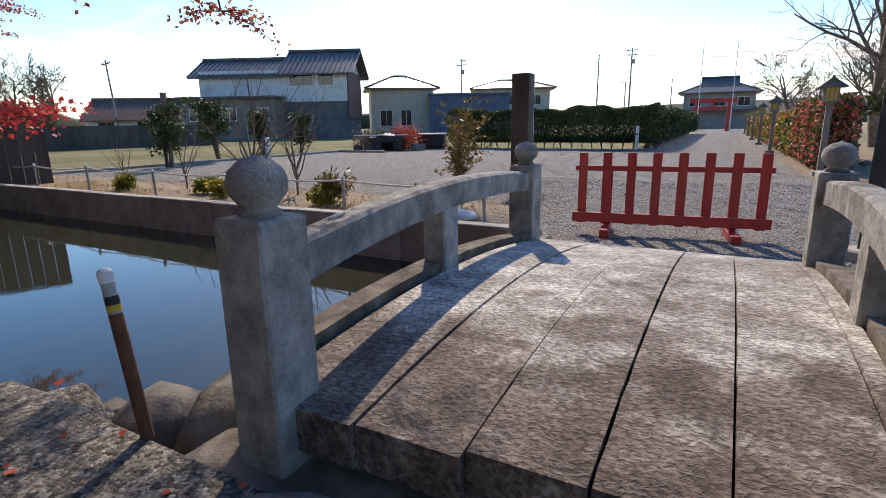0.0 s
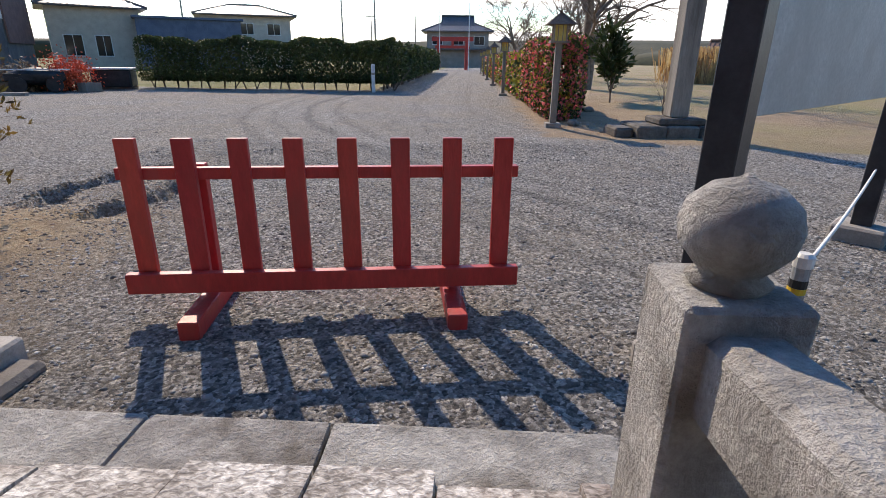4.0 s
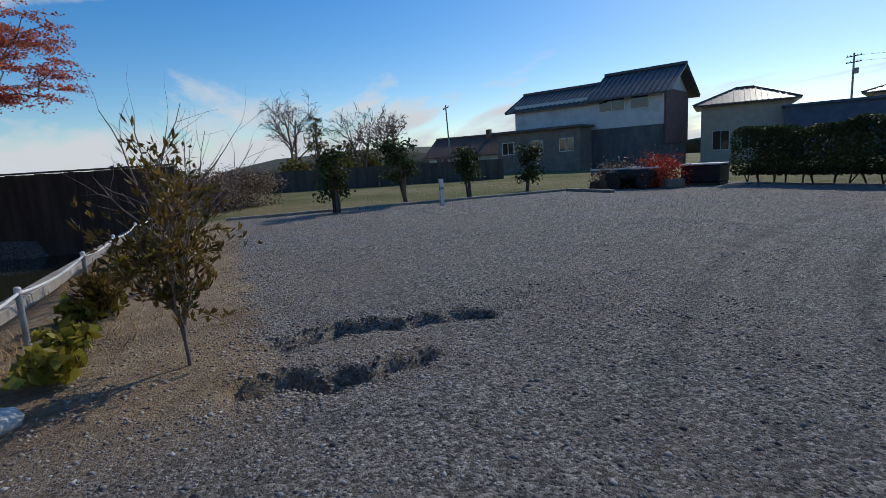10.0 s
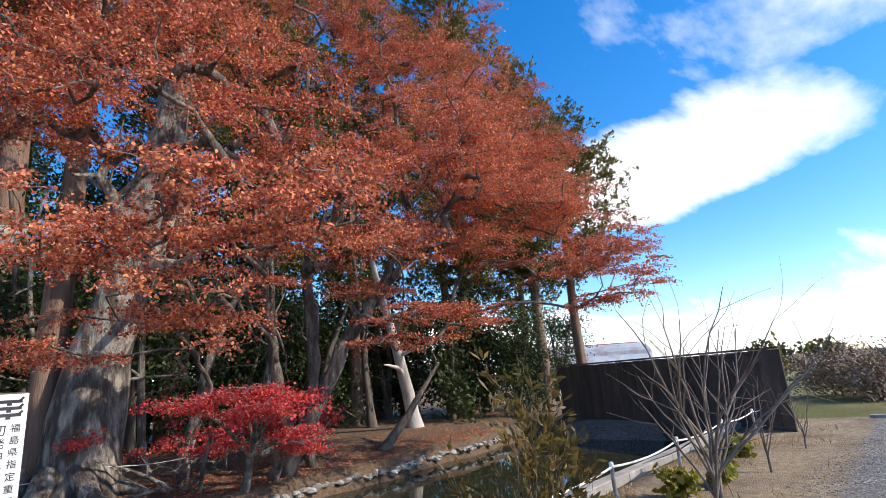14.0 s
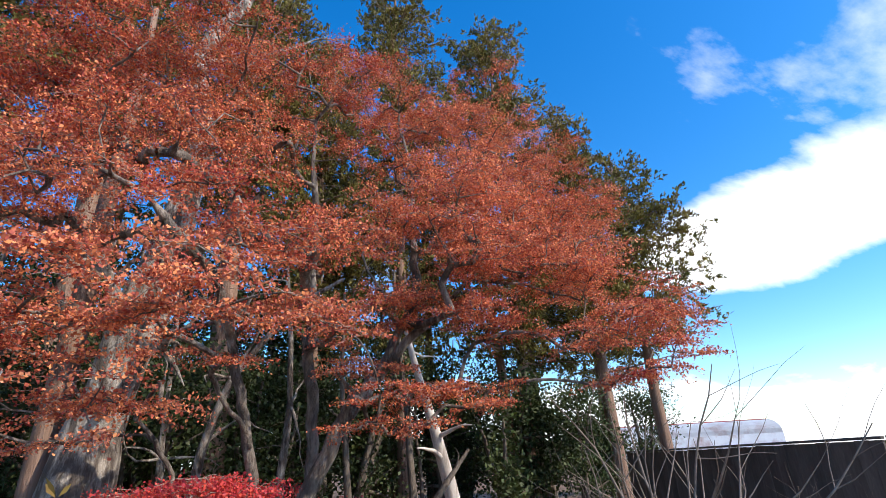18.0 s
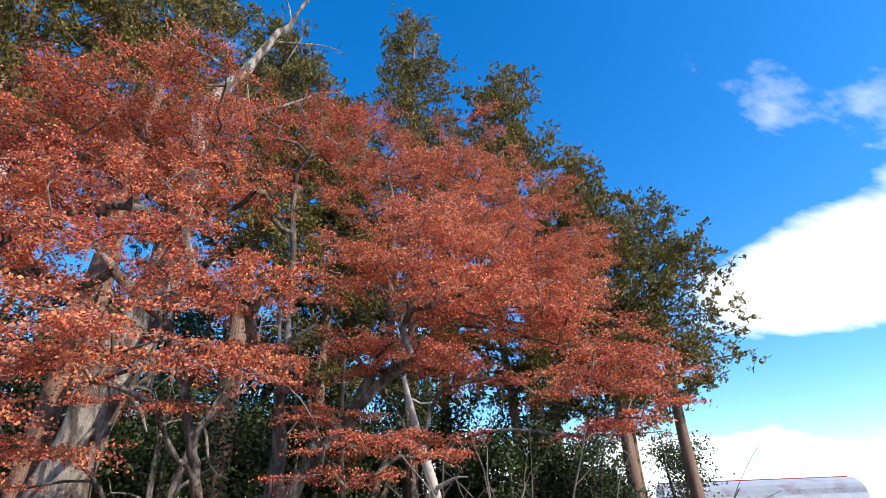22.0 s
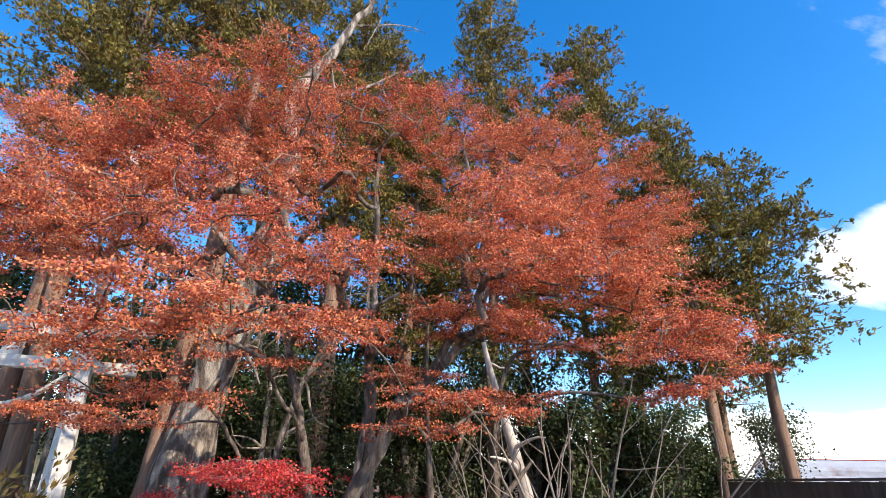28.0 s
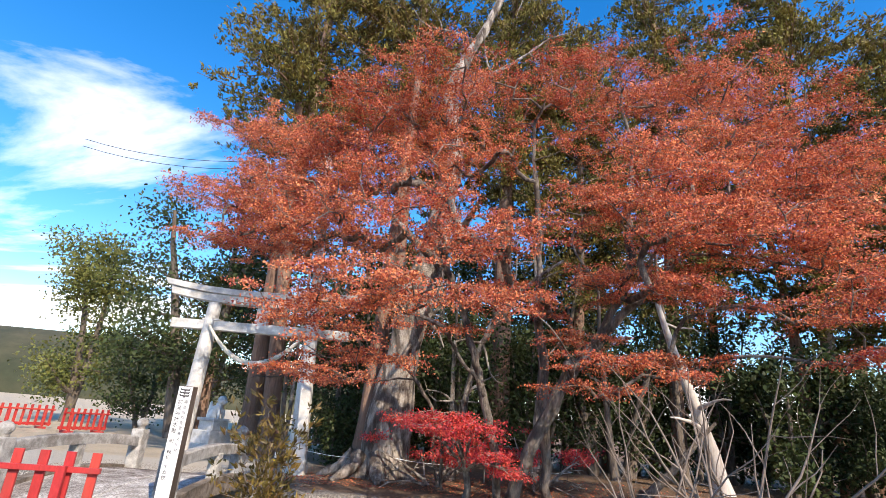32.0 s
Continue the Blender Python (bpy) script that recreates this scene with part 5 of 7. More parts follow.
MAPLE_STEMS += [[(-5.7, -6.0, -0.1), (-5.5, -5.2, 1.4), (-5.1, -4.6, 2.2), (-4.5, -4.4, 2.9), (-3.8, -4.0, 3.5)], [(-8.5, -6.3, -0.1), (-8.3, -6.0, 1.6), (-8.2, -5.8, 3.3), (-8.0, -5.8, 4.6), (-8.0, -5.6, 6.0), (-7.8, -5.2, 8.0), (-7.6, -5.0, 10.4)], [(-11.1, -3.4, 6.1), (-12.2, -2.6, 5.9), (-13.2, -1.8, 5.4)], [(-10.2, -4.4, 7.8), (-10.5, -4.9, 9.6), (-10.4, -5.3, 12.0)]]


def maple():
    """Stems reach into the crown lobes; each flat leaf spray is joined to the nearest wood by a bent twig."""
    rng = np.random.default_rng(11)
    nodes, parent, weight = [], [], []

    def chain(points, frm):
        for p in points:
            nodes.append(np.array(p, float)), parent.append(frm), weight.append(0)
            frm = len(nodes) - 1
        return frm

    foot = np.array(MAPLE_AT)
    for stem in MAPLE_STEMS:
        stem = [np.array(p) - foot for p in stem]
        frm = -1
        if stem[0][2] > 0.5:
            frm = int(np.argmin([np.linalg.norm(q - stem[0]) for q in nodes]))
        pts = []
        for a, b in zip(stem, stem[1:]):
            for k in range(4):
                pts.append(a + (b - a) * k / 4 + rng.normal(size=3) * 0.04 * (k > 0))
        chain(pts + [stem[-1]], frm)
    # boughs first, kept apart from one another, then a flat group of sprays on each
    boughs = []
    for cx, cy, cz, wide, high in UPPER_DECKS + MIDDLE_DECKS + LOWER_DECKS:
        half = np.array([wide, 0.7 * wide, high])
        thin = 0.55 if cz > 9.6 and cx < -7 else 1.0
        want, made, tries = int(1.9 * thin * wide * wide * (0.7 + high)) + 1, 0, 0
        while made < want and tries < 30 * want:
            tries += 1
            d = rng.normal(size=3)
            q = np.array([cx, cy, cz]) - foot + d / np.linalg.norm(d) * rng.uniform(0.05, 1.0) ** 0.5 * half
            if all(np.linalg.norm((q - o) * np.array([1, 1, 2.0])) > 0.95 for o in boughs):
                boughs.append(q)
                made += 1
    targets = []
    for q in boughs:
        m = rng.integers(4, 9)
        a = rng.uniform(0, 2 * math.pi, m)
        r = 0.95 * rng.uniform(0, 1, m) ** 0.5
        targets.append(q + np.stack([r * np.cos(a), r * np.sin(a), rng.normal(size=m) * 0.10 - 0.18 * r], 1))
    targets = np.concatenate(targets)
    targets = targets[targets[:, 2] > 1.6]
    order = np.argsort(np.linalg.norm(targets - np.array([-0.6, 1.2, 4.2]), axis=1))
    hubs = []
    for q in targets[order]:
        at = np.array(nodes)
        gap = q - at
        cost = np.linalg.norm(gap, axis=1) + 1.6 * np.maximum(-gap[:, 2], 0) + 5.0 * (at[:, 2] < 1.6)
        i = int(np.argmin(cost))
        a = nodes[i]
        n = max(2, int(np.linalg.norm(q - a) / 0.35))
        side = rng.normal(size=3) * 0.10 * np.linalg.norm(q - a) + np.array([0, 0, 0.10 * np.linalg.norm(q - a)])
        last = chain([a + (q - a) * k / n + side * math.sin(math.pi * k / n) for k in range(1, n + 1)], i)
        hubs.append(last)
        while last >= 0:
            weight[last] += 1
            last = parent[last]
    rad = lambda i: 0.0068 * (weight[i] + 0.6) ** 0.5
    paths, used = [], set()
    for h in hubs:
        path, i = [], h
        while i >= 0:
            path.append((nodes[i], rad(i)))
            if i in used:
                break
            used.add(i)
            i = parent[i]
        if len(path) > 1:
            paths.append(path[::-1])
    twigs, centres = [], []
    for h in hubs:
        q = nodes[h]
        out = q - nodes[parent[h]]
        out[2] *= 0.3
        base = math.atan2(out[1], out[0])
        tilt = rng.uniform(-0.28, 0.05)
        for k in range(7):
            a = base + rng.uniform(-2.2, 2.2)
            ln = rng.uniform(0.25, 0.75)
            tip = q + ln * np.array([math.cos(a), math.sin(a), tilt + rng.normal() * 0.12])
            mid = (q + tip) / 2 + np.array([0, 0, 0.05])
            twigs.append([(q, 0.006), (mid, 0.0045), (tip, 0.002)])
            m = int(39 * ln / 0.5)
            t = rng.uniform(0.15, 1.05, (m, 1))
            centres.append(q + (tip - q) * t + np.array([0, 0, 0.05]) * np.sin(t * math.pi) + rng.normal(size=(m, 3)) * np.array([0.075, 0.075, 0.03]))
    centres = np.concatenate(centres)
    ob = thing("maple_tree", MAPLE_AT, "spreading Japanese maple in full red-orange autumn leaf", "tree")
    v, f = tubes(paths, 7)
    np_mesh("trunk", v, f, MAPLE_BARK, ob, smooth=True)
    v, f = tubes(twigs, 3)
    tw = np_mesh("twig", v, f, MAPLE_TWIG, ob)
    tagged(tw, kind="stuff")
    v, f = leaves(centres, 0.0385, rng, 0.42, 1.35)
    np_mesh("crown", v, f, MAPLE, ob)
    return ob


maple()


def old_tree():
    """The big pale leaning tree: a thick trunk that forks into long bare limbs."""
    rng = np.random.default_rng(5)
    P = lambda *v: np.array(v, float)
    main = [(P(0.2, -0.2, -0.2), 0.95), (P(0.1, -0.1, 0.6), 0.68), (P(-0.05, 0.0, 2.6), 0.52), (P(-0.4, 0.3, 4.3), 0.50), (P(-0.8, 0.4, 6.4), 0.44), (P(-1.1, 0.3, 8.9), 0.36), (P(-1.3, 0.2, 10.4), 0.30), (P(-0.85, -0.1, 12.7), 0.22), (P(-1.7, -0.4, 15.2), 0.17), (P(-2.6, -0.7, 17.6), 0.13), (P(-3.2, -1.0, 19.4), 0.10), (P(-4.6, -1.4, 24.0), 0.03)]
    fine = []
    for (p, a), (q, b) in zip(main, main[1:]):
        fine += [(p + (q - p) * t / 5, a + (b - a) * t / 5) for t in range(5)]
    paths = [fine + main[-1:]]
    for i, way, ln in ((7, (-1.0, 0.1, 0.75), 5.4), (8, (0.9, 0.3, 0.8), 3.0), (5, (0.9, 0.5, 0.6), 3.6), (9, (-1.0, 0.1, 0.35), 3.2), (10, (0.8, 0.0, 0.7), 3.0), (4, (-0.9, 0.7, 0.35), 3.6), (3, (0.9, 0.4, 0.5), 3.2), (3, (-0.7, 0.9, -0.1), 2.4)):
        b = limb(main[i][0], way, ln, main[i][1] * 0.42, rng, 6, 0.22, 0.02, 0.2)
        paths.append(b)
        for _ in range(4):
            j = rng.integers(2, 6)
            c = limb(b[j][0], rng.normal(size=3) + np.array([0, 0, 0.4]), ln * 0.4, b[j][1] * 0.55, rng, 5, 0.25, 0.0, 0.2)
            paths.append(c)
    for k in range(7):
        a = k * 0.9
        paths.append([(P(0.4 + 0.5 * math.cos(a), 0.5 * math.sin(a), 0.5), 0.22), (P(0.4 + 0.9 * math.cos(a), 0.9 * math.sin(a), 0.1), 0.17), (P(0.4 + 1.5 * math.cos(a), 1.5 * math.sin(a), -0.15), 0.07)])
    ob = thing("old_tree", (-4.1, -7.2, 0.2), "massive old pale-barked leaning tree with long bare limbs", "tree")
    for k, path in enumerate(paths):
        v, f = tubes([path], 20 if k == 0 else 9)
        if k == 0:
            # swellings and furrows run up the trunk
            v = v + np.array([noise.noise_vector(Vector((p[0] * 1.6, p[1] * 1.6, p[2] * 0.7))) for p in v]) * np.array([0.16, 0.16, 0.05])
        np_mesh("trunk" if k == 0 else "root" if k >= len(paths) - 7 else "limb", v, f, PALE_BARK, ob, smooth=True)
    # old wounds: a dark slit high up and torn, hollowed-looking wood low down
    for x, y, z, w, h, tilt in ((-1.12, 0.60, 9.05, 0.07, 0.34, -6), (-0.55, 0.80, 4.9, 0.09, 0.36, -25), (-0.05, 0.55, 3.7, 0.10, 0.26, 30)):
        # a dark lump on the bark; the hollow's shade is only its colour
        bm = bmesh.new()
        bmesh.ops.create_icosphere(bm, subdivisions=2, radius=1.0)
        bm.transform(pose(x, y, z, 0, tilt, 0) @ Matrix.Diagonal((w, 0.06, h, 1)))
        part("wound_hollow", bm, HOLLOW_SHADE, ob, smooth=True)
    return ob


old_tree()


def stem_tree(at, way, ln, r, seed, label, bark=None, bend=0.10, twigs=5, name="tree"):
    """A slim forest trunk with a few bare side limbs."""
    rng = np.random.default_rng(seed)
    main = limb((0, 0, -0.1), way, ln, r, rng, 9, bend, 0.03, 0.3)
    main[0] = (main[0][0], r * 1.5)
    paths = [main]
    for k in range(twigs):
        i = rng.integers(3, 9)
        paths.append(limb(main[i][0], rng.normal(size=3) + np.array([0, 0.2, 0.5]), ln * 0.22, main[i][1] * 0.5, rng, 5, 0.25, 0.0, 0.2))
    return crown_tree(name, at, label, paths, None, 0, None, bark or PALE_BARK, sides=9, group="slim trunks of the grove")


stem_tree((-5.9, -7.4, 0.1), (-0.02, 0.05, 1), 7.5, 0.13, 31, "slim crooked pale trunk among the maples", bend=0.16)
stem_tree((-14.7, -9.1, 0.1), (0.18, 0.05, 1), 6.5, 0.27, 32, "stout white-barked trunk with a flared foot", WHITE_BARK, 0.05)
stem_tree((-18.9, -10.6, 0.1), (0.0, 0.0, 1), 15, 0.26, 33, "straight reddish cedar trunk beside the white one", CEDAR_BARK, 0.03)
stem_tree((-6.1, -10.3, 0.2), (0.05, 0, 1), 7, 0.11, 34, "thin pale trunk in the shade", bend=0.05)
stem_tree((-8.6, -8.8, 0.2), (0.05, 0, 1), 8, 0.13, 35, "thin pale trunk in the shade", bend=0.06)
stem_tree((-10.9, -6.6, 0.05), (-0.75, 0.1, 0.8), 3.2, 0.15, 36, "leaning cut-off limb with a pale sawn end", BARK, 0.06, 2)
rt = np.random.default_rng(77)
for k in range(26):
    x, y = rt.uniform(-20, 0.5), rt.uniform(-18, -9.5)
    stem_tree((x, y, 0.15), (rt.normal() * 0.05, 0, 1), rt.uniform(6, 11), rt.uniform(0.07, 0.16), 200 + k, "slim dark trunk in the shaded grove", BARK if k % 3 else PALE_BARK, 0.05, 4)

# cedars: the front row first, then the rows behind
for k, (x, y, h, w, b) in enumerate([(-15.2, -13.0, 30.0, 5.2, 0.2), (-19.8, -10.5, 25.0, 5.8, 0.22), (-21.8, -7.8, 17.2, 3.8, 0.34), (-25.0, -7.6, 16.4, 4.4, 0.36), (-11.4, -13.5, 22.0, 4.4, 0.3)]):
    conifer((x, y, 0.1), h, w, 20 + k, base=b, dens=1.7 if k != 3 else 0.95, power=0.6)
for k, (x, y, h, w) in enumerate([(-3.2, -13.6, 28, 5.8), (-8.0, -13.6, 25, 4.4), (1.5, -13.0, 26, 5.2)]):
    conifer((x, y, 0.1), h, w, 40 + k, base=0.46, trunk_r=0.5, dens=1.5, label="huge old cedar with a high dark crown", power=0.5)
for k, (x, y, h, w) in enumerate([(-9, -19, 20, 3.6), (-13.5, -17, 20, 3.4), (-18, -15, 18, 3.2), (-23, -13, 14, 3.2), (-4.5, -20, 21, 3.8), (0.5, -21, 19, 3.8), (6.5, -20, 15, 3.6), (-27, -12, 12, 3)]):
    conifer((x, y, 0.1), h, w, 60 + k, base=0.12 if x > -15 else 0.42, dens=0.9, blades=8)
for k, (x, y, wide) in enumerate([(0.6, -12.0, 0.38), (1.5, -12.6, 0.42), (-3.4, -7.75, 0.33)]):
    stem_tree((x, y, 0.0), (0.035, 0.0, 1), 15, wide, 90 + k, "thick straight reddish cedar trunk behind the stone gate" if k < 2 else "reddish cedar trunk close beside the old pale tree", CEDAR_BARK, 0.015, 0, "cedar_tree")


def broadleaf(at, h, w, seed, label, material, leaf=0.11, n=2600, low=0.25, bark=None, name="evergreen_tree", squash=1.0, group="", clump=0.28):
    rng = np.random.default_rng(seed)
    paths, tips = [], []
    for k in range(2 if h > 3 else 3):
        main = limb((rng.normal() * 0.08, rng.normal() * 0.08, 0), (rng.normal() * 0.12, rng.normal() * 0.12, 1), h * 0.85, 0.025 * h + 0.01, rng, 6, 0.08, 0.02, 0.25)
        paths.append(main)
        for j in range(8):
            i = rng.integers(1, 7)
            if main[i][0][2] < low * h:
                continue
            rel = main[i][0][2] / h
            b = limb(main[i][0], (rng.normal(), rng.normal(), rng.uniform(0, 0.7)), w * (1.15 - 0.6 * rel), main[i][1] * 0.5, rng, 5, 0.15, 0.02, 0.2)
            paths.append(b)
            tips += [q for q, _ in b[2:]]
        tips += [q for q, _ in main[3:]]
    tips = np.array(tips)
    tips[:, 2] = np.maximum(tips[:, 2], low * h)
    lp = spray(tips, rng, max(4, n // len(tips)), (clump * w / 1.2, clump * w / 1.2, clump * w / 1.5 * squash))
    lp[:, 2] = np.maximum(lp[:, 2], 0.06)
    return crown_tree(name, at, label, paths, lp, leaf, material, bark or BARK, 0.25, 1.7, seed, group=group)


ru = np.random.default_rng(8)
for k in range(22):
    x, y = -21 + 18.6 * (k + ru.uniform(0, 1)) / 22, ru.uniform(-16.5, -11.5)
    broadleaf((x, y, 0.12), ru.uniform(4.0, 8.0), ru.uniform(1.6, 2.3), 300 + k, "dark evergreen understorey tree in the grove", LEAF, 0.095, 4200, 0.06, group="understorey trees")
for k, (x, y, h, w) in enumerate([(-19.6, -8.0, 4.6, 1.4), (-22.4, -8.6, 3.6, 1.1), (-1.9, -11.0, 2.4, 1.2), (-26.8, -10.2, 5.0, 1.5)]):
    broadleaf((x, y, 0.08), h, w, 340 + k, "glossy evergreen bush at the edge of the grove", LEAF, 0.075, 5200, 0.08)
for k, (x, y, h, w) in enumerate([(-20.2, -9.8, 5.2, 1.5), (-18.4, -10.8, 6.0, 1.7), (-21.8, -9.2, 3.8, 1.2), (-17.2, -9.6, 4.6, 1.4)]):
    broadleaf((x, y, 0.12), h, w, 346 + k, "dark evergreen understorey tree in the grove", LEAF, 0.12, 2800, 0.06, group="understorey trees")
for k, (x, y, h) in enumerate([(-1.6, -14.6, 7.5), (-3.4, -12.2, 6.5), (-0.6, -17.0, 8.0), (3.4, -19.0, 7.0)]):
    broadleaf((x, y, 0.1), h, 2.1, 370 + k, "dark evergreen understorey tree in the grove", LEAF, 0.09, 6000, 0.06, group="understorey trees")
for k, (x, y, h) in enumerate([(-9.6, -16.5, 11.5), (-6.8, -17.0, 12.5), (-4.6, -16.0, 11.0), (-2.0, -17.5, 12.0), (-12.5, -16.0, 11.0)]):
    broadleaf((x, y, 0.1), h, 2.6, 380 + k, "tall dark evergreen tree behind the maples", LEAF, 0.11, 6500, 0.2, group="understorey trees")
# far side of the approach
broadleaf((15.5, -23.5, 0), 11.0, 2.7, 351, "light green broadleaf tree beyond the gate", LIGHT_LEAF, 0.12, 15000, 0.12)
broadleaf((10.5, -22.0, 0), 5.6, 1.6, 352, "small green broadleaf tree beyond the gate", LEAF, 0.11, 5000, 0.1)
broadleaf((6.6, -17.5, 0), 13.5, 3.6, 353, "tall dark evergreen oak behind the gate", LEAF, 0.13, 11000, 0.2)
broadleaf((9.5, -27.0, 0), 12.0, 3.8, 354, "dark evergreen tree behind the gate", LEAF, 0.14, 9000, 0.1)

# low crimson maples at the water's edge
def low_maple(at, seed, w, h, n, label):
    rng = np.random.default_rng(seed)
    paths, tips = [], []
    for k in range(6):
        a = k * 1.05 + rng.uniform(-0.3, 0.3)
        main = limb((0, 0, -0.1), (math.cos(a) * 0.8, math.sin(a) * 0.8, rng.uniform(0.5, 1.0)), w, 0.05, rng, 5, 0.14, 0.0, 0.2)
        grow(rng, main, 0, [(4, 0.5, (0.25, 0.05), 0.2), (4, 0.5, (0.2, 0.0), 0.2)], paths, tips)
    tips = np.array(tips)
    tips = tips[(tips[:, 2] > h * 0.3)]
    tips[:, 2] = np.minimum(tips[:, 2], h)
    lp = spray(tips, rng, n, (0.13, 0.13, 0.045))
    return crown_tree("low_maple", at, label, paths, lp, 0.055, CRIMSON, PALE_BARK, 0.45, 1.25, seed, group="low maples")


# flat lobes of the overhanging one: centre, half width, number of twigs
LOBES = [(-4.6, -4.4, 1.75, 0.75, 30), (-5.3, -2.95, 1.62, 0.7, 28), (-5.5, -3.9, 1.92, 0.95, 46), (-6.25, -3.6, 1.72, 0.75, 32), (-6.7, -4.1, 1.08, 0.62, 30), (-7.1, -4.5, 0.72, 0.5, 22), (-5.9, -4.9, 1.5, 0.6, 20)]


def overhanging_maple():
    """One leaning stem whose boughs run out flat over the water."""
    rng = np.random.default_rng(61)
    base = np.array((-6.2, -5.3, -0.1))
    fork = np.array((0.05, 0.35, 0.75))
    stem = [(np.array((0, 0, 0.0)), 0.11), (np.array((-0.05, 0.1, 0.35)), 0.085), (fork, 0.07)]
    paths, twigs, pts = [stem], [], []
    for cx, cy, cz, wide, n in LOBES:
        c = np.array((cx, cy, cz)) - base
        bow = np.array((rng.normal() * 0.1, rng.normal() * 0.1, 0.16))
        bough = [(fork + (c - fork) * t + bow * math.sin(math.pi * t), 0.045 * (1 - 0.7 * t)) for t in np.linspace(0, 1, 8)]
        paths.append(bough)
        for k in range(n):
            a, d = rng.uniform(0, 2 * math.pi), wide * rng.uniform(0.1, 1) ** 0.5
            tip = c + np.array((d * math.cos(a), d * math.sin(a), rng.normal() * 0.07 - 0.14 * d))
            root = bough[rng.integers(4, 8)][0]
            mid = (root + tip) / 2 + np.array((0, 0, 0.06))
            twigs.append([(root, 0.009), (mid, 0.006), (tip, 0.003)])
            t = rng.uniform(0.35, 1.1, (46, 1))
            pts.append(root + (tip - root) * t + rng.normal(size=(46, 3)) * np.array((0.09, 0.09, 0.035)))
    ob = thing("low_maple", base, "low crimson maple spreading flat over the water", "tree", "low maples")
    v, f = tubes(paths, 8)
    np_mesh("trunk", v, f, PALE_BARK, ob, smooth=True)
    v, f = tubes(twigs, 3)
    tagged(np_mesh("twig", v, f, MAPLE_TWIG, ob), kind="stuff")
    v, f = leaves(np.concatenate(pts), 0.042, rng, 0.45, 1.3)
    np_mesh("crown", v, f, CRIMSON, ob)


overhanging_maple()
low_maple((-5.4, -6.4, 0.1), 62, 1.7, 1.9, 20, "young crimson maple under the tall ones")
low_maple((-8.3, -7.0, 0.15), 63, 1.6, 2.2, 16, "young crimson maple under the tall ones")

# ---- shrine gate and the far bank ----
gate = thing("torii_gate", (0.33, -8.0, 0), "large white stone torii gate with a straw rope", "torii gate")
for s in (-1, 1):
    bm = lathe([(0.26, -0.2), (0.255, 0.0), (0.235, 2.0), (0.20, 4.75)], 22)
    for v in bm.verts:
        v.co.x += s * (1.74 - 0.055 * (v.co.z + 0.2) / 1.0 * 0.6)
    part("pillar", bm, PALE_STONE, gate, smooth=False)
    bm = lathe([(0.36, -0.2), (0.36, 0.16), (0.31, 0.2)], 22)
    bm.transform(Matrix.Translation((s * 1.75, 0, 0)))
    part("pillar_foot", bm, PALE_STONE, gate)


def bowed_beam(half, z, h, depth, lift, over=0.0, n=20):
    bm = bmesh.new()
    rows = []
    for k in range(n + 1):
        u = -1 + 2 * k / n
        zz = z + lift * abs(u) ** 2.4
        hw = half * u
        rows.append([bm.verts.new((hw + (over * u * (q > 0)), yy, zz + q)) for yy, q in ((-depth / 2, 0), (depth / 2, 0), (depth / 2, h), (-depth / 2, h))])
    for a, b in zip(rows, rows[1:]):
        for k in range(4):
            bm.faces.new((a[k], a[(k + 1) % 4], b[(k + 1) % 4], b[k]))
    bm.faces.new(rows[0]), bm.faces.new(rows[-1])
    bmesh.ops.recalc_face_normals(bm, faces=bm.faces)
    bmesh.ops.bevel(bm, geom=[e for e in bm.edges if e.calc_face_angle(0) > 1], offset=0.012, segments=1, affect="EDGES")
    return bm


part("lower_lintel", bowed_beam(2.95, 4.72, 0.26, 0.34, 0.22, 0.06), PALE_STONE, gate)
part("top_lintel", bowed_beam(3.12, 4.985, 0.20, 0.46, 0.24, 0.10), PALE_STONE, gate)
part("tie_beam", boxm(-2.78, 2.78, -0.13, 0.13, 3.88, 4.17, 0.012), PALE_STONE, gate)
part("centre_strut", boxm(-0.19, 0.19, -0.10, 0.10, 4.172, 4.715, 0.01), PALE_STONE, gate)
for s in (-1, 1):
    part("wedge", boxm(s * 1.55 - 0.28, s * 1.55 + 0.28, -0.16, 0.16, 4.172, 4.23, 0.006), PALE_STONE, gate)
paths = []
for ph in range(3):
    path = []
    for k in range(41):
        u = -1 + 2 * k / 40
        a = k * 1.1 + ph * 2.094
        rad = 0.028 + 0.02 * (1 - u * u)
        path.append((np.array([u * 1.52, -0.26 + rad * math.cos(a) * 0.9, 2.95 + 1.05 * u * u + rad * math.sin(a) * 0.9]), rad))
    paths.append(path)
v, f = tubes(paths, 7)
ob = np_mesh("straw_rope", v, f, STRAW, gate, True, "thick twisted straw rope")
ob.matrix_basis = Matrix.Translation((0, 0.52, 0))


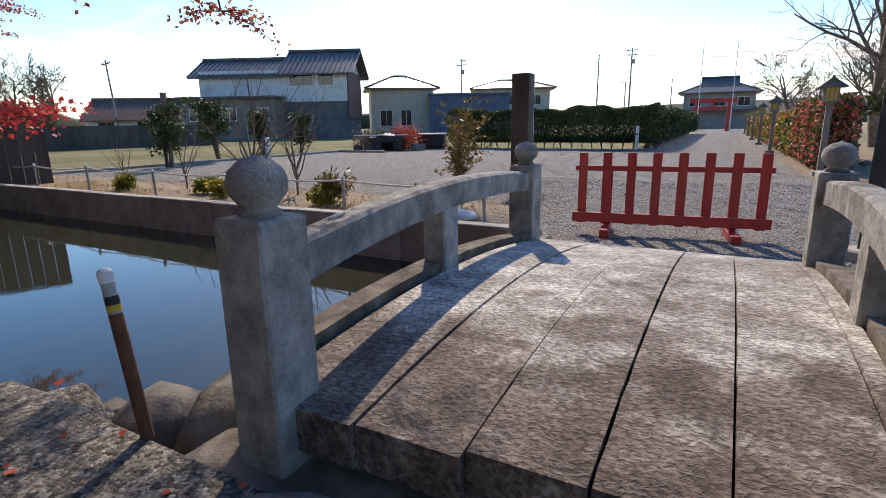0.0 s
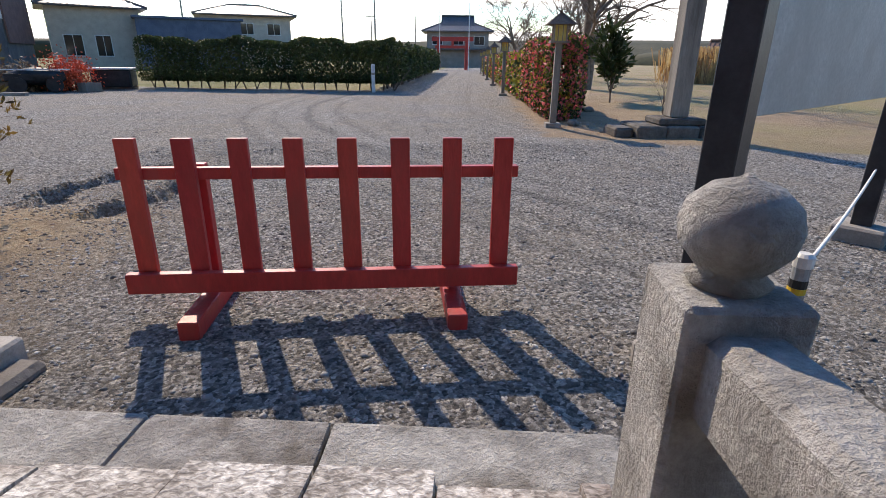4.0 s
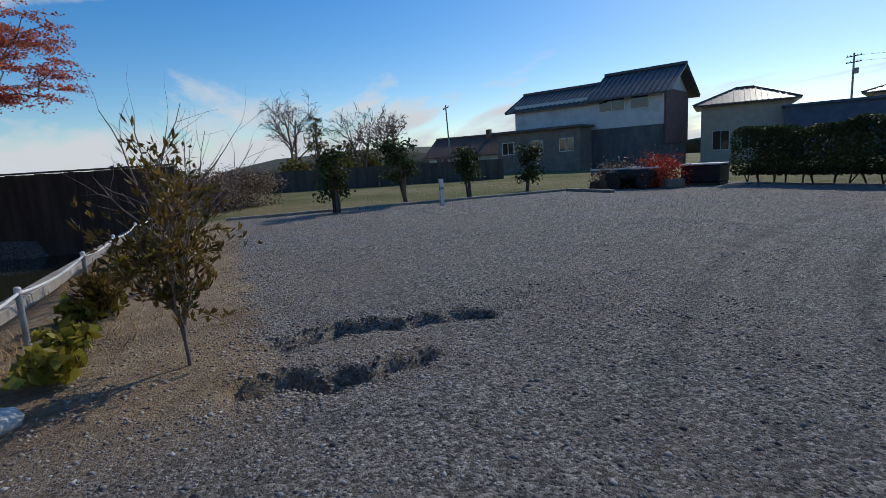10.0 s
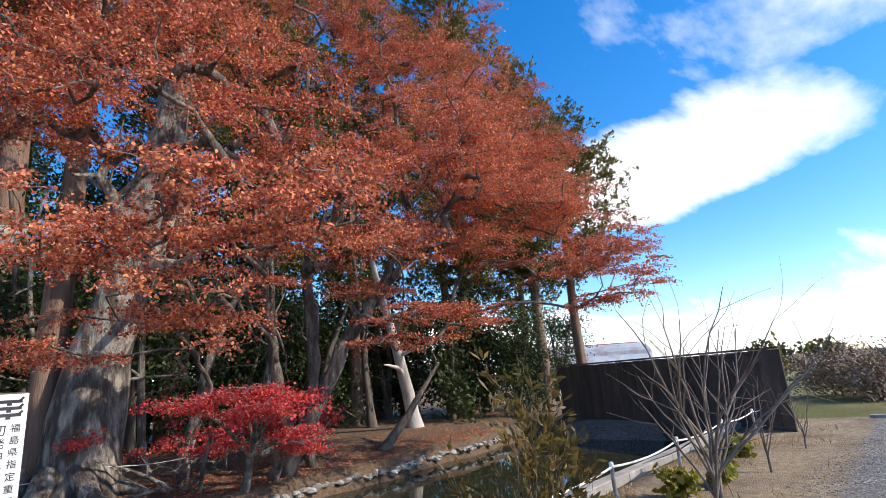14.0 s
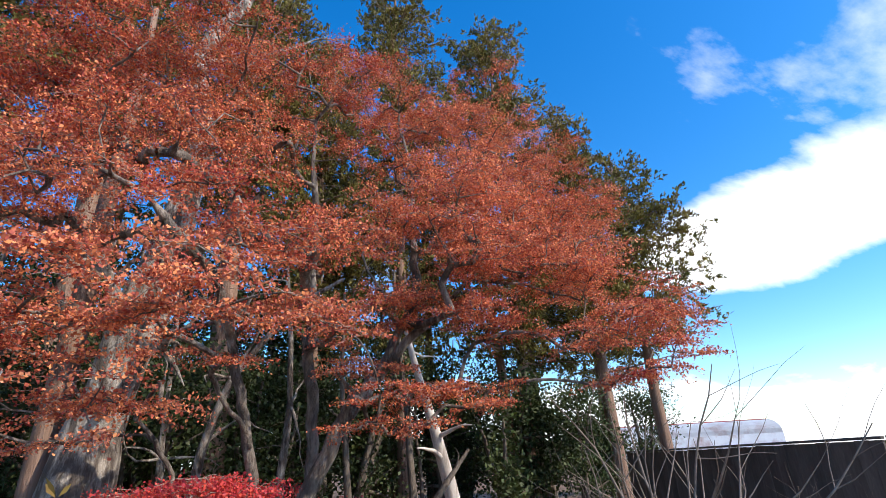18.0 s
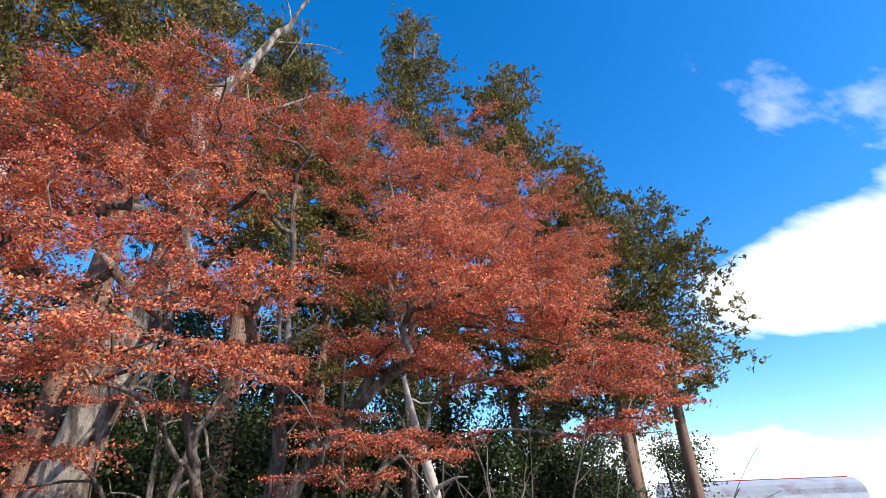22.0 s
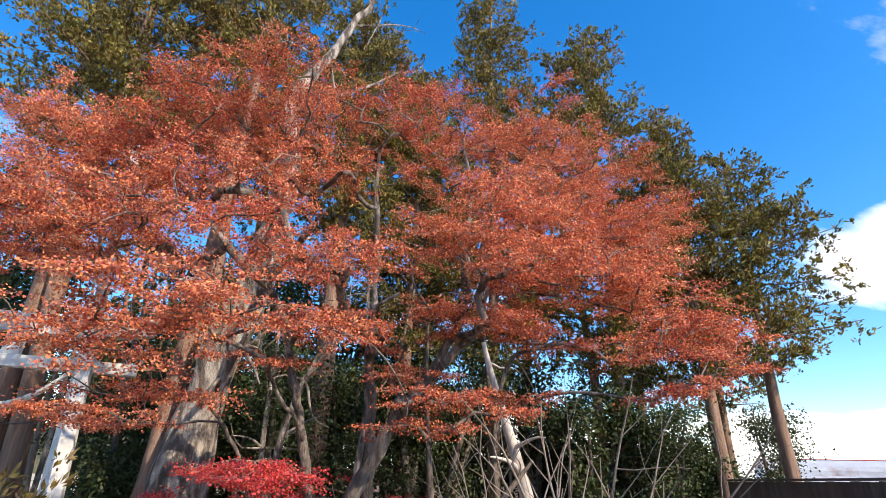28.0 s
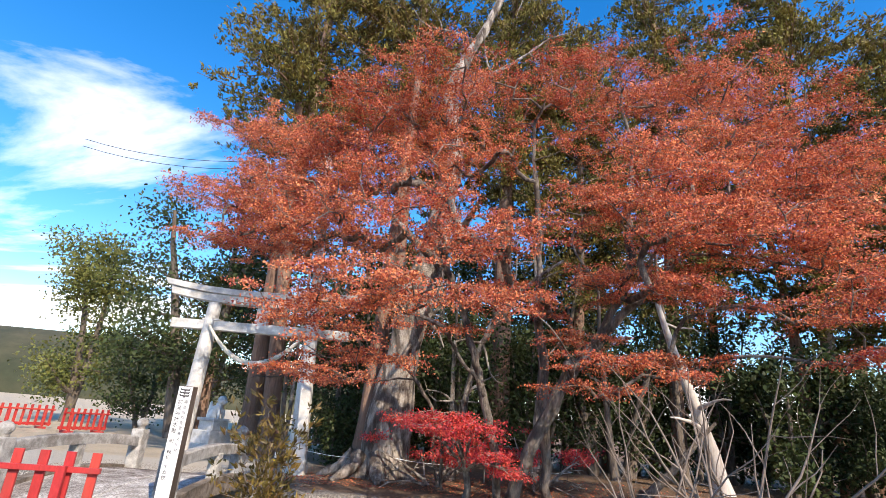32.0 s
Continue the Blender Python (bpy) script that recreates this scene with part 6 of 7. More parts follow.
def guardian(at, rz):
    ob = thing("lion_pedestal", at, "stepped pale stone pedestal of a guardian statue", "pedestal", rz=rz)
    ob.matrix_world = ob.matrix_world @ Matrix.Scale(0.8, 4)
    part("base_step", boxm(-0.75, 0.75, -0.75, 0.75, -0.1, 0.42, 0.02), PALE_STONE, ob)
    part("middle_step", boxm(-0.6, 0.6, -0.6, 0.6, 0.42, 0.98, 0.02), PALE_STONE, ob)
    part("upper_block", boxm(-0.42, 0.42, -0.48, 0.48, 0.98, 1.38, 0.02), PALE_STONE, ob)
    part("cornice", boxm(-0.5, 0.5, -0.56, 0.56, 1.38, 1.5, 0.02), PALE_STONE, ob)
    bm = bmesh.new()
    rng = np.random.default_rng(4)
    for p, s in (((0, -0.12, 1.72), (0.2, 0.3, 0.32)), ((0, 0.18, 1.95), (0.19, 0.2, 0.34)), ((0, 0.28, 2.28), (0.2, 0.22, 0.24)), ((0, 0.44, 2.22), (0.12, 0.12, 0.13)), ((0.12, 0.36, 1.68), (0.07, 0.09, 0.26)), ((-0.12, 0.36, 1.68), (0.07, 0.09, 0.26)), ((0, -0.4, 1.95), (0.09, 0.1, 0.3)), ((0.16, -0.2, 1.6), (0.09, 0.2, 0.14)), ((-0.16, -0.2, 1.6), (0.09, 0.2, 0.14))):
        stone(bm, p, s, rng, 1.0)
    st = link("lion_statue", bm, PALE_STONE, smooth=True)
    st.matrix_world = pose(*at, 0, 0, rz) @ Matrix.Scale(0.8, 4)
    skin = st.modifiers.new("skin", "REMESH")
    skin.mode, skin.voxel_size = "VOXEL", 0.03
    tagged(st, "seated stone guardian lion statue on its pedestal", "statue")


guardian((2.55, -11.6, 0), 60)
for k, (x, y, rz) in enumerate([(12.6, -16.3, 62), (9.9, -16.2, 70)]):
    copy_thing(barrier, pose(x, y, 0, 0, 0, rz))
bp = thing("banner_pole", (-1.72, -7.2, 0), "tall tapering pale concrete banner pole beside the stone gate", "pole", ry=3.6)
part("shaft", boxm(-0.15, 0.15, -0.15, 0.15, -0.1, 5.0, 0.02), PALE_STONE, bp)
part("upper_shaft", boxm(-0.125, 0.125, -0.125, 0.125, 5.0, 10.0, 0.02), PALE_STONE, bp)
part("cap", boxm(-0.15, 0.15, -0.15, 0.15, 10.0, 10.12, 0.02), PALE_STONE, bp)
pr = thing("red_post", (1.2, -19.0, 0), "red lacquered wooden post of an inner gate", "post")
part("shaft", boxm(-0.13, 0.13, -0.13, 0.13, 0, 4.2, 0.01), RED_PAINT, pr)
part("foot", boxm(-0.18, 0.18, -0.18, 0.18, -0.05, 0.2, 0.01), GRANITE, pr)
for k, (x, y) in enumerate([(-1.6, -7.2), (-4.1, -6.6), (-6.9, -7.4)]):
    ob = thing("wooden_stake", (x, y, 0.05), "thin wooden stake carrying a rope under the trees", "stake", group="rope stakes", ry=3 * (k - 1))
    part("shaft", lathe([(0.025, -0.1), (0.02, 0.75)], 8), GREY_WOOD, ob)
rope("boundary_rope", [(-1.6, -7.2, 0.7), (-4.1, -6.6, 0.72), (-6.9, -7.4, 0.7), (-9.5, -7.8, 0.6)], 0.009, WHITE_ROPE, "thin pale rope between the stakes under the trees", 0.12)

# ---- east end: board fence, greenhouse, skyline ----
f0, f1 = Vector((-16.0, 2.4, 0)), Vector((-20.3, -6.3, 0))
fence = thing("board_fence", (0, 0, 0), "long dark board fence closing the end of the pond", "fence")
L = (f1 - f0).length
ang = math.atan2(f1.y - f0.y, f1.x - f0.x)
n = int(L / 0.3)
for k in range(n):
    bm = boxm(L * k / n + 0.004, L * (k + 1) / n - 0.004, -0.02 + 0.004 * (k % 2), 0.02, -0.5, 1.93 + 0.01 * math.sin(k * 2.1))
    bm.transform(Matrix.Translation(f0) @ Matrix.Rotation(ang, 4, "Z"))
    part("board", bm, FENCE, fence)
bm = boxm(0, L, -0.05, 0.05, 1.945, 2.0, 0.01)
bm.transform(Matrix.Translation(f0) @ Matrix.Rotation(ang, 4, "Z"))
part("top_rail", bm, FENCE, fence)
gh = thing("greenhouse", (-62, -28, 0), "long pale greenhouse with a low curved roof", "greenhouse", rz=136.7)
bm = bmesh.new()
rows = []
for k in range(11):
    a = math.pi * k / 10
    rows.append([bm.verts.new((x, 3.2 * math.cos(a), 3.1 + 1.5 * math.sin(a))) for x in (-9, 9)])
for a, b in zip(rows, rows[1:]):
    bm.faces.new((a[0], a[1], b[1], b[0]))
bmesh.ops.solidify(bm, geom=bm.faces[:], thickness=0.05)
SHEET = mat("greenhouse_sheet", (0.74, 0.75, 0.77), (0.84, 0.85, 0.87), 1, 0.35, 0.05, 20, stain=(0.5, 0.36, 0.34), stain_scale=0.4)
part("roof", bm, SHEET, gh)
part("wall", boxm(-9, 9, -3.2, -3.1, 0, 3.1), SHEET, gh)
part("wall", boxm(-9, 9, 3.1, 3.2, 0, 3.1), SHEET, gh)
part("end_wall", boxm(-9, -8.95, -3.1, 3.1, 0, 3.5), SHEET, gh)
part("end_wall", boxm(8.95, 9, -3.1, 3.1, 0, 3.5), SHEET, gh)
part("ridge_bar", boxm(-9, 9, -0.06, 0.06, 4.6, 4.68), RED_PAINT, gh)

DRY_TWIG = mat("dry_brush", (0.24, 0.165, 0.11), (0.46, 0.34, 0.235), 2, 0.9, 0, 5, vary=0.4, island=True, space="World")
# lawn trees
for k, (x, y, h, w, lo) in enumerate([(-18.2, 7.5, 2.5, 0.62, 0.28), (-19.2, 10.5, 2.8, 0.66, 0.3), (-19.9, 13.7, 2.3, 0.55, 0.32), (-21.0, 17.3, 2.3, 0.55, 0.25)]):
    broadleaf((x, y, 0.0), h, w, 400 + k, "small clipped round evergreen tree on the edge of the lawn", LEAF, 0.085, 1700, lo, name="small_tree", group="small trees of the lawn", clump=0.3)


def bare_shrub(at, h, seed, label, stems=7, spread=0.35, r=0.022, name="bare_sapling", leafed=None, n=0, bark=None, leaf=0.07):
    rng = np.random.default_rng(seed)
    paths, tips = [], []
    trunk = limb((0, 0, -0.05), (0, 0, 1), h * 0.25, r * 1.5, rng, 3, 0.05, 0, 0.8)
    paths.append(trunk)
    for k in range(stems):
        a = k * 2 * math.pi / stems + rng.uniform(-0.4, 0.4)
        s = limb(trunk[-1 - (k % 2)][0], (math.cos(a) * spread, math.sin(a) * spread, 1), h * rng.uniform(0.55, 0.9), r, rng, 7, 0.12, 0.02, 0.2)
        paths.append(s)
        for _ in range(5):
            j = rng.integers(2, 8)
            d = s[min(j, 7)][0] - s[min(j, 7) - 1][0]
            b = limb(s[min(j, 7)][0], d / np.linalg.norm(d) + rng.normal(size=3) * 0.5, h * 0.28, s[min(j, 7)][1] * 0.6, rng, 4, 0.15, 0.03, 0.3)
            paths.append(b)
            tips += [q for q, _ in b[1:]]
        tips += [q for q, _ in s[2:]]
    lp = None
    if leafed:
        lp = spray(np.array(tips), rng, n, (0.06, 0.06, 0.06))
    ob = thing(name, at, label, "shrub")
    for k in range(stems + 1):
        own = paths[:1] if k == 0 else paths[1 + 6 * (k - 1):1 + 6 * k]
        v, f = tubes(own, 5)
        np_mesh("stem" if k else "foot", v, f, bark or TWIG, ob, smooth=True)
    if lp is not None:
        v, f = tufts(lp[::3], rng, 4, leaf * 3.2, leaf * 0.5, 0.1, 0.5)
        np_mesh("foliage", v, f, leafed, ob)
    return ob


bare_shrub((-8.4, 2.7, 0), 2.7, 71, "leafless multi-stemmed sapling on the bare earth", 10, 0.7, 0.024)
bare_shrub((-7.4, 2.95, 0), 2.2, 79, "leafless arching sapling on the bare earth", 7, 0.5, 0.018)
OLIVE_LEAF = mat("olive_leaf", (0.07, 0.06, 0.018), (0.27, 0.165, 0.04), 2.5, 0.45, 0, 5, vary=0.35, island=True, translucent=0.4, space="World")
bare_shrub((-3.63, 3.15, 0), 1.38, 72, "young leafy evergreen sapling with bronze-green leaves", 8, 0.16, 0.013, "leafy_sapling", OLIVE_LEAF, 9, leaf=0.025)
bare_shrub((-5.8, 2.2, 0), 0.5, 73, "small dark leafy sapling by the kerb", 6, 0.25, 0.013, "leafy_sapling", OLIVE_LEAF, 4, leaf=0.034)
bare_shrub((-10.8, 2.8, 0), 1.6, 74, "small leafless sapling beside a stake", 5, 0.4, 0.014)
bare_shrub((-13.5, 2.9, 0), 1.3, 75, "small leafless sapling by the kerb", 5, 0.4, 0.012)
bare_shrub((5.7, 18.8, 0), 2.2, 77, "young leafy tree on the bare ground", 6, 0.3, 0.025, "leafy_sapling", LEAF, 6, leaf=0.1)
bare_shrub((6.2, 14.6, 0), 1.3, 78, "thin leafless sapling on the bare ground", 5, 0.25, 0.012)
for k, (x, y) in enumerate([(-4.03, 2.2), (-6.0, 1.95), (-8.7, 2.1), (-9.6, 2.4), (-11.9, 2.0)]):
    broadleaf((x, y, 0), 0.32, 0.2, 430 + k, "low bush of yellow-green leaves in the planting strip", YELLOW_LEAF, 0.075, 420, 0.1, name="low_bush", group="low bushes of the strip")
rs = np.random.default_rng(12)
tall = []
for k, (x, y, h) in enumerate([(6.7, 27.9, 12.5), (9, 40, 8), (4.8, 48, 7.5), (12, 52, 8), (-61, 12, 11), (-57.6, 18.8, 8.7), (-58, 23, 8.5), (7, 60, 7)]):
    rng = np.random.default_rng(500 + k)
    paths, tips = [], []
    for q in range(2):
        main = limb((0, 0, -0.1), (rng.normal() * 0.12, rng.normal() * 0.12, 1), h * 0.72, 0.022 * h, rng, 8, 0.09, 0.02, 0.25)
        grow(rng, main, 0, [(7, 0.55, (0.7, 0.5), 0.12), (6, 0.5, (0.8, 0.35), 0.16), (5, 0.5, (0.8, 0.2), 0.2)], paths, tips)
    paths = [[(q, max(r, 0.00032 * math.hypot(x, y))) for q, r in path] for path in paths]
    crown_tree("bare_tree", (x, y, 0), "leafless winter tree with a fan of fine twigs", paths, None, 0, None, TWIG, sides=5, group="bare trees")
for k, (x, y, h) in enumerate([(-58.6, 14, 7.4), (-57, 17, 4.4), (-62, 24, 6.5)]):
    conifer((x, y, 0), h, h * 0.24, 520 + k, base=0.15, dens=0.8, label="dark conifer beyond the lawn")
for k, (x, y, s) in enumerate([(-50, 10, 2.2), (-54, 15, 2.4), (-38, -2, 1.8), (-60, 20, 2.8), (-46, 0, 2.0)]):
    broadleaf((x, y, 0), s, s * 0.8, 540 + k, "dull brown-green bush beyond the lawn", NEEDLE, 0.22, 1500, 0.08, name="bush", group="far bushes")
part_wall = thing("boundary_wall", (0, 0, 0), "long dark low wall beyond the lawn", "wall")
for k in range(9):
    a, b = Vector((-45.6 + 0.72 * k, 3 + 2.6 * k, 0)), Vector((-44.88 + 0.72 * k, 5.58 + 2.6 * k, 0))
    bm = bmesh.new()
    beam(bm, (a.x, a.y, 0.85), (b.x, b.y, 0.85), 0.15, 1.75)
    part("panel", bm, FENCE, part_wall)

# reeds
rng = np.random.default_rng(21)
n = 9000
s = rng.uniform(0, 1, n)
rx = 15 + 34 * s + rng.normal(size=n) * 0.6
ry = 38.5 - 6.0 * s + rng.uniform(-1.6, 2.6, n)
hh = rng.uniform(1.3, 2.5, n)
lean = rng.normal(size=(n, 2)) * 0.28
b0 = np.stack([rx, ry, np.zeros(n)], 1)
tp = b0 + np.stack([lean[:, 0], lean[:, 1], hh], 1)
wd = rng.uniform(0.02, 0.05, n)
mid = (b0 + tp) / 2 + rng.normal(size=(n, 3)) * 0.06
vv = np.stack([b0 - [[0.012, 0, 0]], b0 + [[0.012, 0, 0]], mid + np.stack([wd, wd * 0, wd * 0], 1), mid - np.stack([wd, wd * 0, wd * 0], 1)], 1).reshape(-1, 3)
v2 = np.stack([mid - np.stack([wd, wd * 0, wd * 0], 1), mid + np.stack([wd, wd * 0, wd * 0], 1), tp + [[0.05, 0, -0.1]], tp - [[0.05, 0, 0.0]]], 1).reshape(-1, 3)
reeds = np_mesh("reed_bed", np.concatenate([vv, v2]), np.arange(8 * n).reshape(-1, 4), REED)
tagged(reeds, "tall dry golden reeds along the field", "reeds", kind="stuff")

# pile by the hedge
pile = thing("scrap_cart", (-17.0, 20.2, 0), "black hand cart and scrap under a dark cover", "cart", rz=35)
part("bed", boxm(-1.0, 1.0, -0.5, 0.5, 0.45, 0.75, 0.03), BLACK_PLASTIC, pile)
part("handle_bar", boxm(-1.7, -1.0, -0.4, -0.34, 0.86, 0.91), WHITE_PAINT, pile)
part("top_bar", boxm(-1.2, 1.2, -0.44, -0.38, 0.86, 0.91), WHITE_PAINT, pile)
for xx in (-0.6, 0.6):
    for yy in (-0.52, 0.52):
        bm = lathe([(0.3, -0.06), (0.3, 0.06)], 16)
        bm.transform(Matrix.Translation((xx, yy, 0.3)) @ Matrix.Rotation(radians(90), 4, "X"))
        part("wheel", bm, BLACK_PLASTIC, pile)
broadleaf((-16.3, 21.3, 0), 0.95, 0.9, 571, "tangled heap of orange-red plastic netting beside the cart", ORANGE_NET, 0.07, 3200, 0.05, name="netting", clump=0.34)
broadleaf((-18.2, 20.4, 0), 0.8, 0.9, 572, "dark heap of cut brushwood beside the cart", DRY_TWIG, 0.10, 2200, 0.05, name="brush_heap", clump=0.34)
for k, (x, y, rz) in enumerate([(-17.6, 19.5, 20), (-15.4, 21.0, 70), (-18.8, 19.8, 130)]):
    ob = thing("scrap_box", (x, y, 0), "weathered wooden box thrown beside the cart", "box", group="scrap boxes", rz=rz)
    for q, (a, b, c, d) in enumerate(((-0.35, 0.35, -0.25, -0.23), (-0.35, 0.35, 0.23, 0.25), (-0.35, -0.33, -0.23, 0.23), (0.33, 0.35, -0.23, 0.23))):
        part("side_board", boxm(a, b, c, d, 0, 0.42 - 0.06 * k), GREY_WOOD if k % 2 else BROWN_WOOD, ob)
    part("bottom", boxm(-0.33, 0.33, -0.23, 0.23, 0.02, 0.05), BROWN_WOOD, ob)
rock("tarpaulin", (-17.0, 20.2, 0.62), (1.05, 0.6, 0.5), 573, "crumpled black tarpaulin over the cart", "tarpaulin", material=BLACK_PLASTIC)
tk = thing("water_tank", (-15.6, 23.0, 0), "low dark tank with a pale lid beside the hedge", "tank", rz=20)
part("body", boxm(-0.8, 0.8, -0.6, 0.6, 0.1, 0.85, 0.06), BLACK_PLASTIC, tk)
part("lid", boxm(-0.85, 0.85, -0.65, 0.65, 0.85, 0.92, 0.02), WHITE_PAINT, tk)
part("skid", boxm(-0.8, 0.8, -0.5, 0.5, -0.02, 0.1), BROWN_WOOD, tk)
rock("brush_heap", (-17.6, 21.2, 0.2), (1.2, 0.8, 0.5), 52, "heap of dark brushwood", "brushwood", material=BARK)
for k, (x, y, h) in enumerate([(-25.6, 3.6, 1.3), (-27.2, 4.8, 1.5), (-27.4, 2.2, 1.3)]):
    broadleaf((x, y, 0), h, 1.5, 560 + k, "tangled heap of brown cut branches beyond the fence", DRY_TWIG, 0.07, 5200, 0.06, name="brush_heap", squash=0.7)

# poles
pole((-16, 93, 0), 13.7, 0.17, "concrete utility pole with crossarms", 2)
pole((-21.3, 92, 0), 12.9, 0.15, "slim concrete pole behind the hedge", 0)
pole((-41.9, 79.6, 0), 12.5, 0.16, "concrete utility pole with crossarms", 2)
pole((-65, 33, 0), 9.5, 0.13, "leaning wooden utility pole beyond the lawn", 1, lean=-5)
pole((-19.4, 108, 0), 9.4, 0.13, "concrete utility pole behind the hedge", 1)
pole((-11, 110, 0), 9.5, 0.12, "thin pole beside the far house", 0)
for z in (13.2, 12.5):
    rope("power_cable", [(-16, 93, z), (-41.9, 79.6, z - 1)], 0.02, DARK_STEEL, "thin dark overhead cable between the poles", 0.8)
    rope("power_cable", [(-16, 93, z), (40, 106, z)], 0.02, DARK_STEEL, "thin dark overhead cable between the poles", 1.2)
for dz in (0.0, 0.5):
    rope("power_cable", [(18.0, -21.5, 16.5 + dz), (6.0, -19.5, 15.0 + dz), (-3, -18.5, 14.4 + dz)], 0.018, DARK_STEEL, "thin dark overhead cable above the approach", 0.5)
hill = thing("hill", (0, 0, 0), "low wooded hill on the horizon", "hill", kind="structure")
for k, (x, y, w, h) in enumerate([(150, -190, 130, 26), (60, -260, 120, 22), (230, -90, 110, 20), (-160, -200, 120, 14), (190, 230, 150, 14), (60, 330, 200, 15), (-150, 300, 160, 12), (-260, 60, 130, 12)]):
    bm = bmesh.new()
    stone(bm, (x, y, -2), (w, w * 0.5, h), np.random.default_rng(k), 1.0)
    if k:
        part("slope", bm, mat_hill, hill, smooth=True)
    if not k:
        mat_hill = mat("hill_woods", (0.035, 0.04, 0.02), (0.085, 0.075, 0.04), 0.05, 0.95, 0.5, 0.6, space="World")
        part("slope", bm, mat_hill, hill, smooth=True)

# ---- loose stones, fallen leaves, dry grass ----


def scatter_stones(name, pts, sizes, seed, material, label, category, parent=None, flat=0.62):
    """Many small angular stones in one mesh: eight-sided lumps, each turned and squashed at random."""
    rng = np.random.default_rng(seed)
    n = len(pts)
    base = np.array([(1, 0, 0), (-0.9, 0.2, 0), (0.1, 0.9, 0), (0, -1, 0.1), (0.1, 0.1, 0.9), (-0.1, 0, -0.9)], float)
    tri = np.array([(0, 2, 4), (2, 1, 4), (1, 3, 4), (3, 0, 4), (2, 0, 5), (1, 2, 5), (3, 1, 5), (0, 3, 5)])
    v = base[None] * rng.uniform(0.6, 1.25, (n, 6, 1)) + rng.normal(size=(n, 6, 3)) * 0.12
    v[:, :, 2] *= flat
    a = rng.uniform(0, 2 * math.pi, n)
    ca, sa = np.cos(a)[:, None], np.sin(a)[:, None]
    v = np.stack([v[:, :, 0] * ca - v[:, :, 1] * sa, v[:, :, 0] * sa + v[:, :, 1] * ca, v[:, :, 2]], 2) * sizes[:, None, None] + pts[:, None]
    f = tri[None] + 6 * np.arange(n)[:, None, None]
    ob = np_mesh(name, v.reshape(-1, 3), f.reshape(-1, 3), material)
    return tagged(ob, label, category, kind="stuff")


def ground_points(rng, n, x0, x1, y0, y1, keep):
    xy = np.stack([rng.uniform(x0, x1, n), rng.uniform(y0, y1, n)], 1)
    xy = xy[[keep(x, y) for x, y in xy]]
    return np.array([(x, y, ground_z(x, y)) for x, y in xy])


GRAVEL_STONE = mat("gravel_stone", (0.15, 0.145, 0.14), (0.33, 0.32, 0.305), 3, 0.85, 0, 60, vary=0.62, island=True, space="World")
PEBBLE = mat("tan_pebble", (0.22, 0.18, 0.14), (0.40, 0.34, 0.27), 3, 0.9, 0, 60, vary=0.4, island=True, space="World")
rng = np.random.default_rng(901)
lot = lambda x, y: not (x < -2.6 and y < 3.6 + 0.2 * math.sin(3 * x)) and not (abs(x) < 1.5 and y < 0.62) and not (x < -1.4 and y < 1.1)
pts = np.concatenate([ground_points(rng, 32000, -4.5, 4.0, 0.6, 8.5, lot), ground_points(rng, 11000, -9.0, 6.0, 3.6, 13.0, lot)])
scatter_stones("gravel", pts, rng.uniform(0.006, 0.016, len(pts)) * (1 + (rng.uniform(size=len(pts)) < 0.08)), 902, GRAVEL_STONE, "loose grey crushed stone of the lot", "gravel")
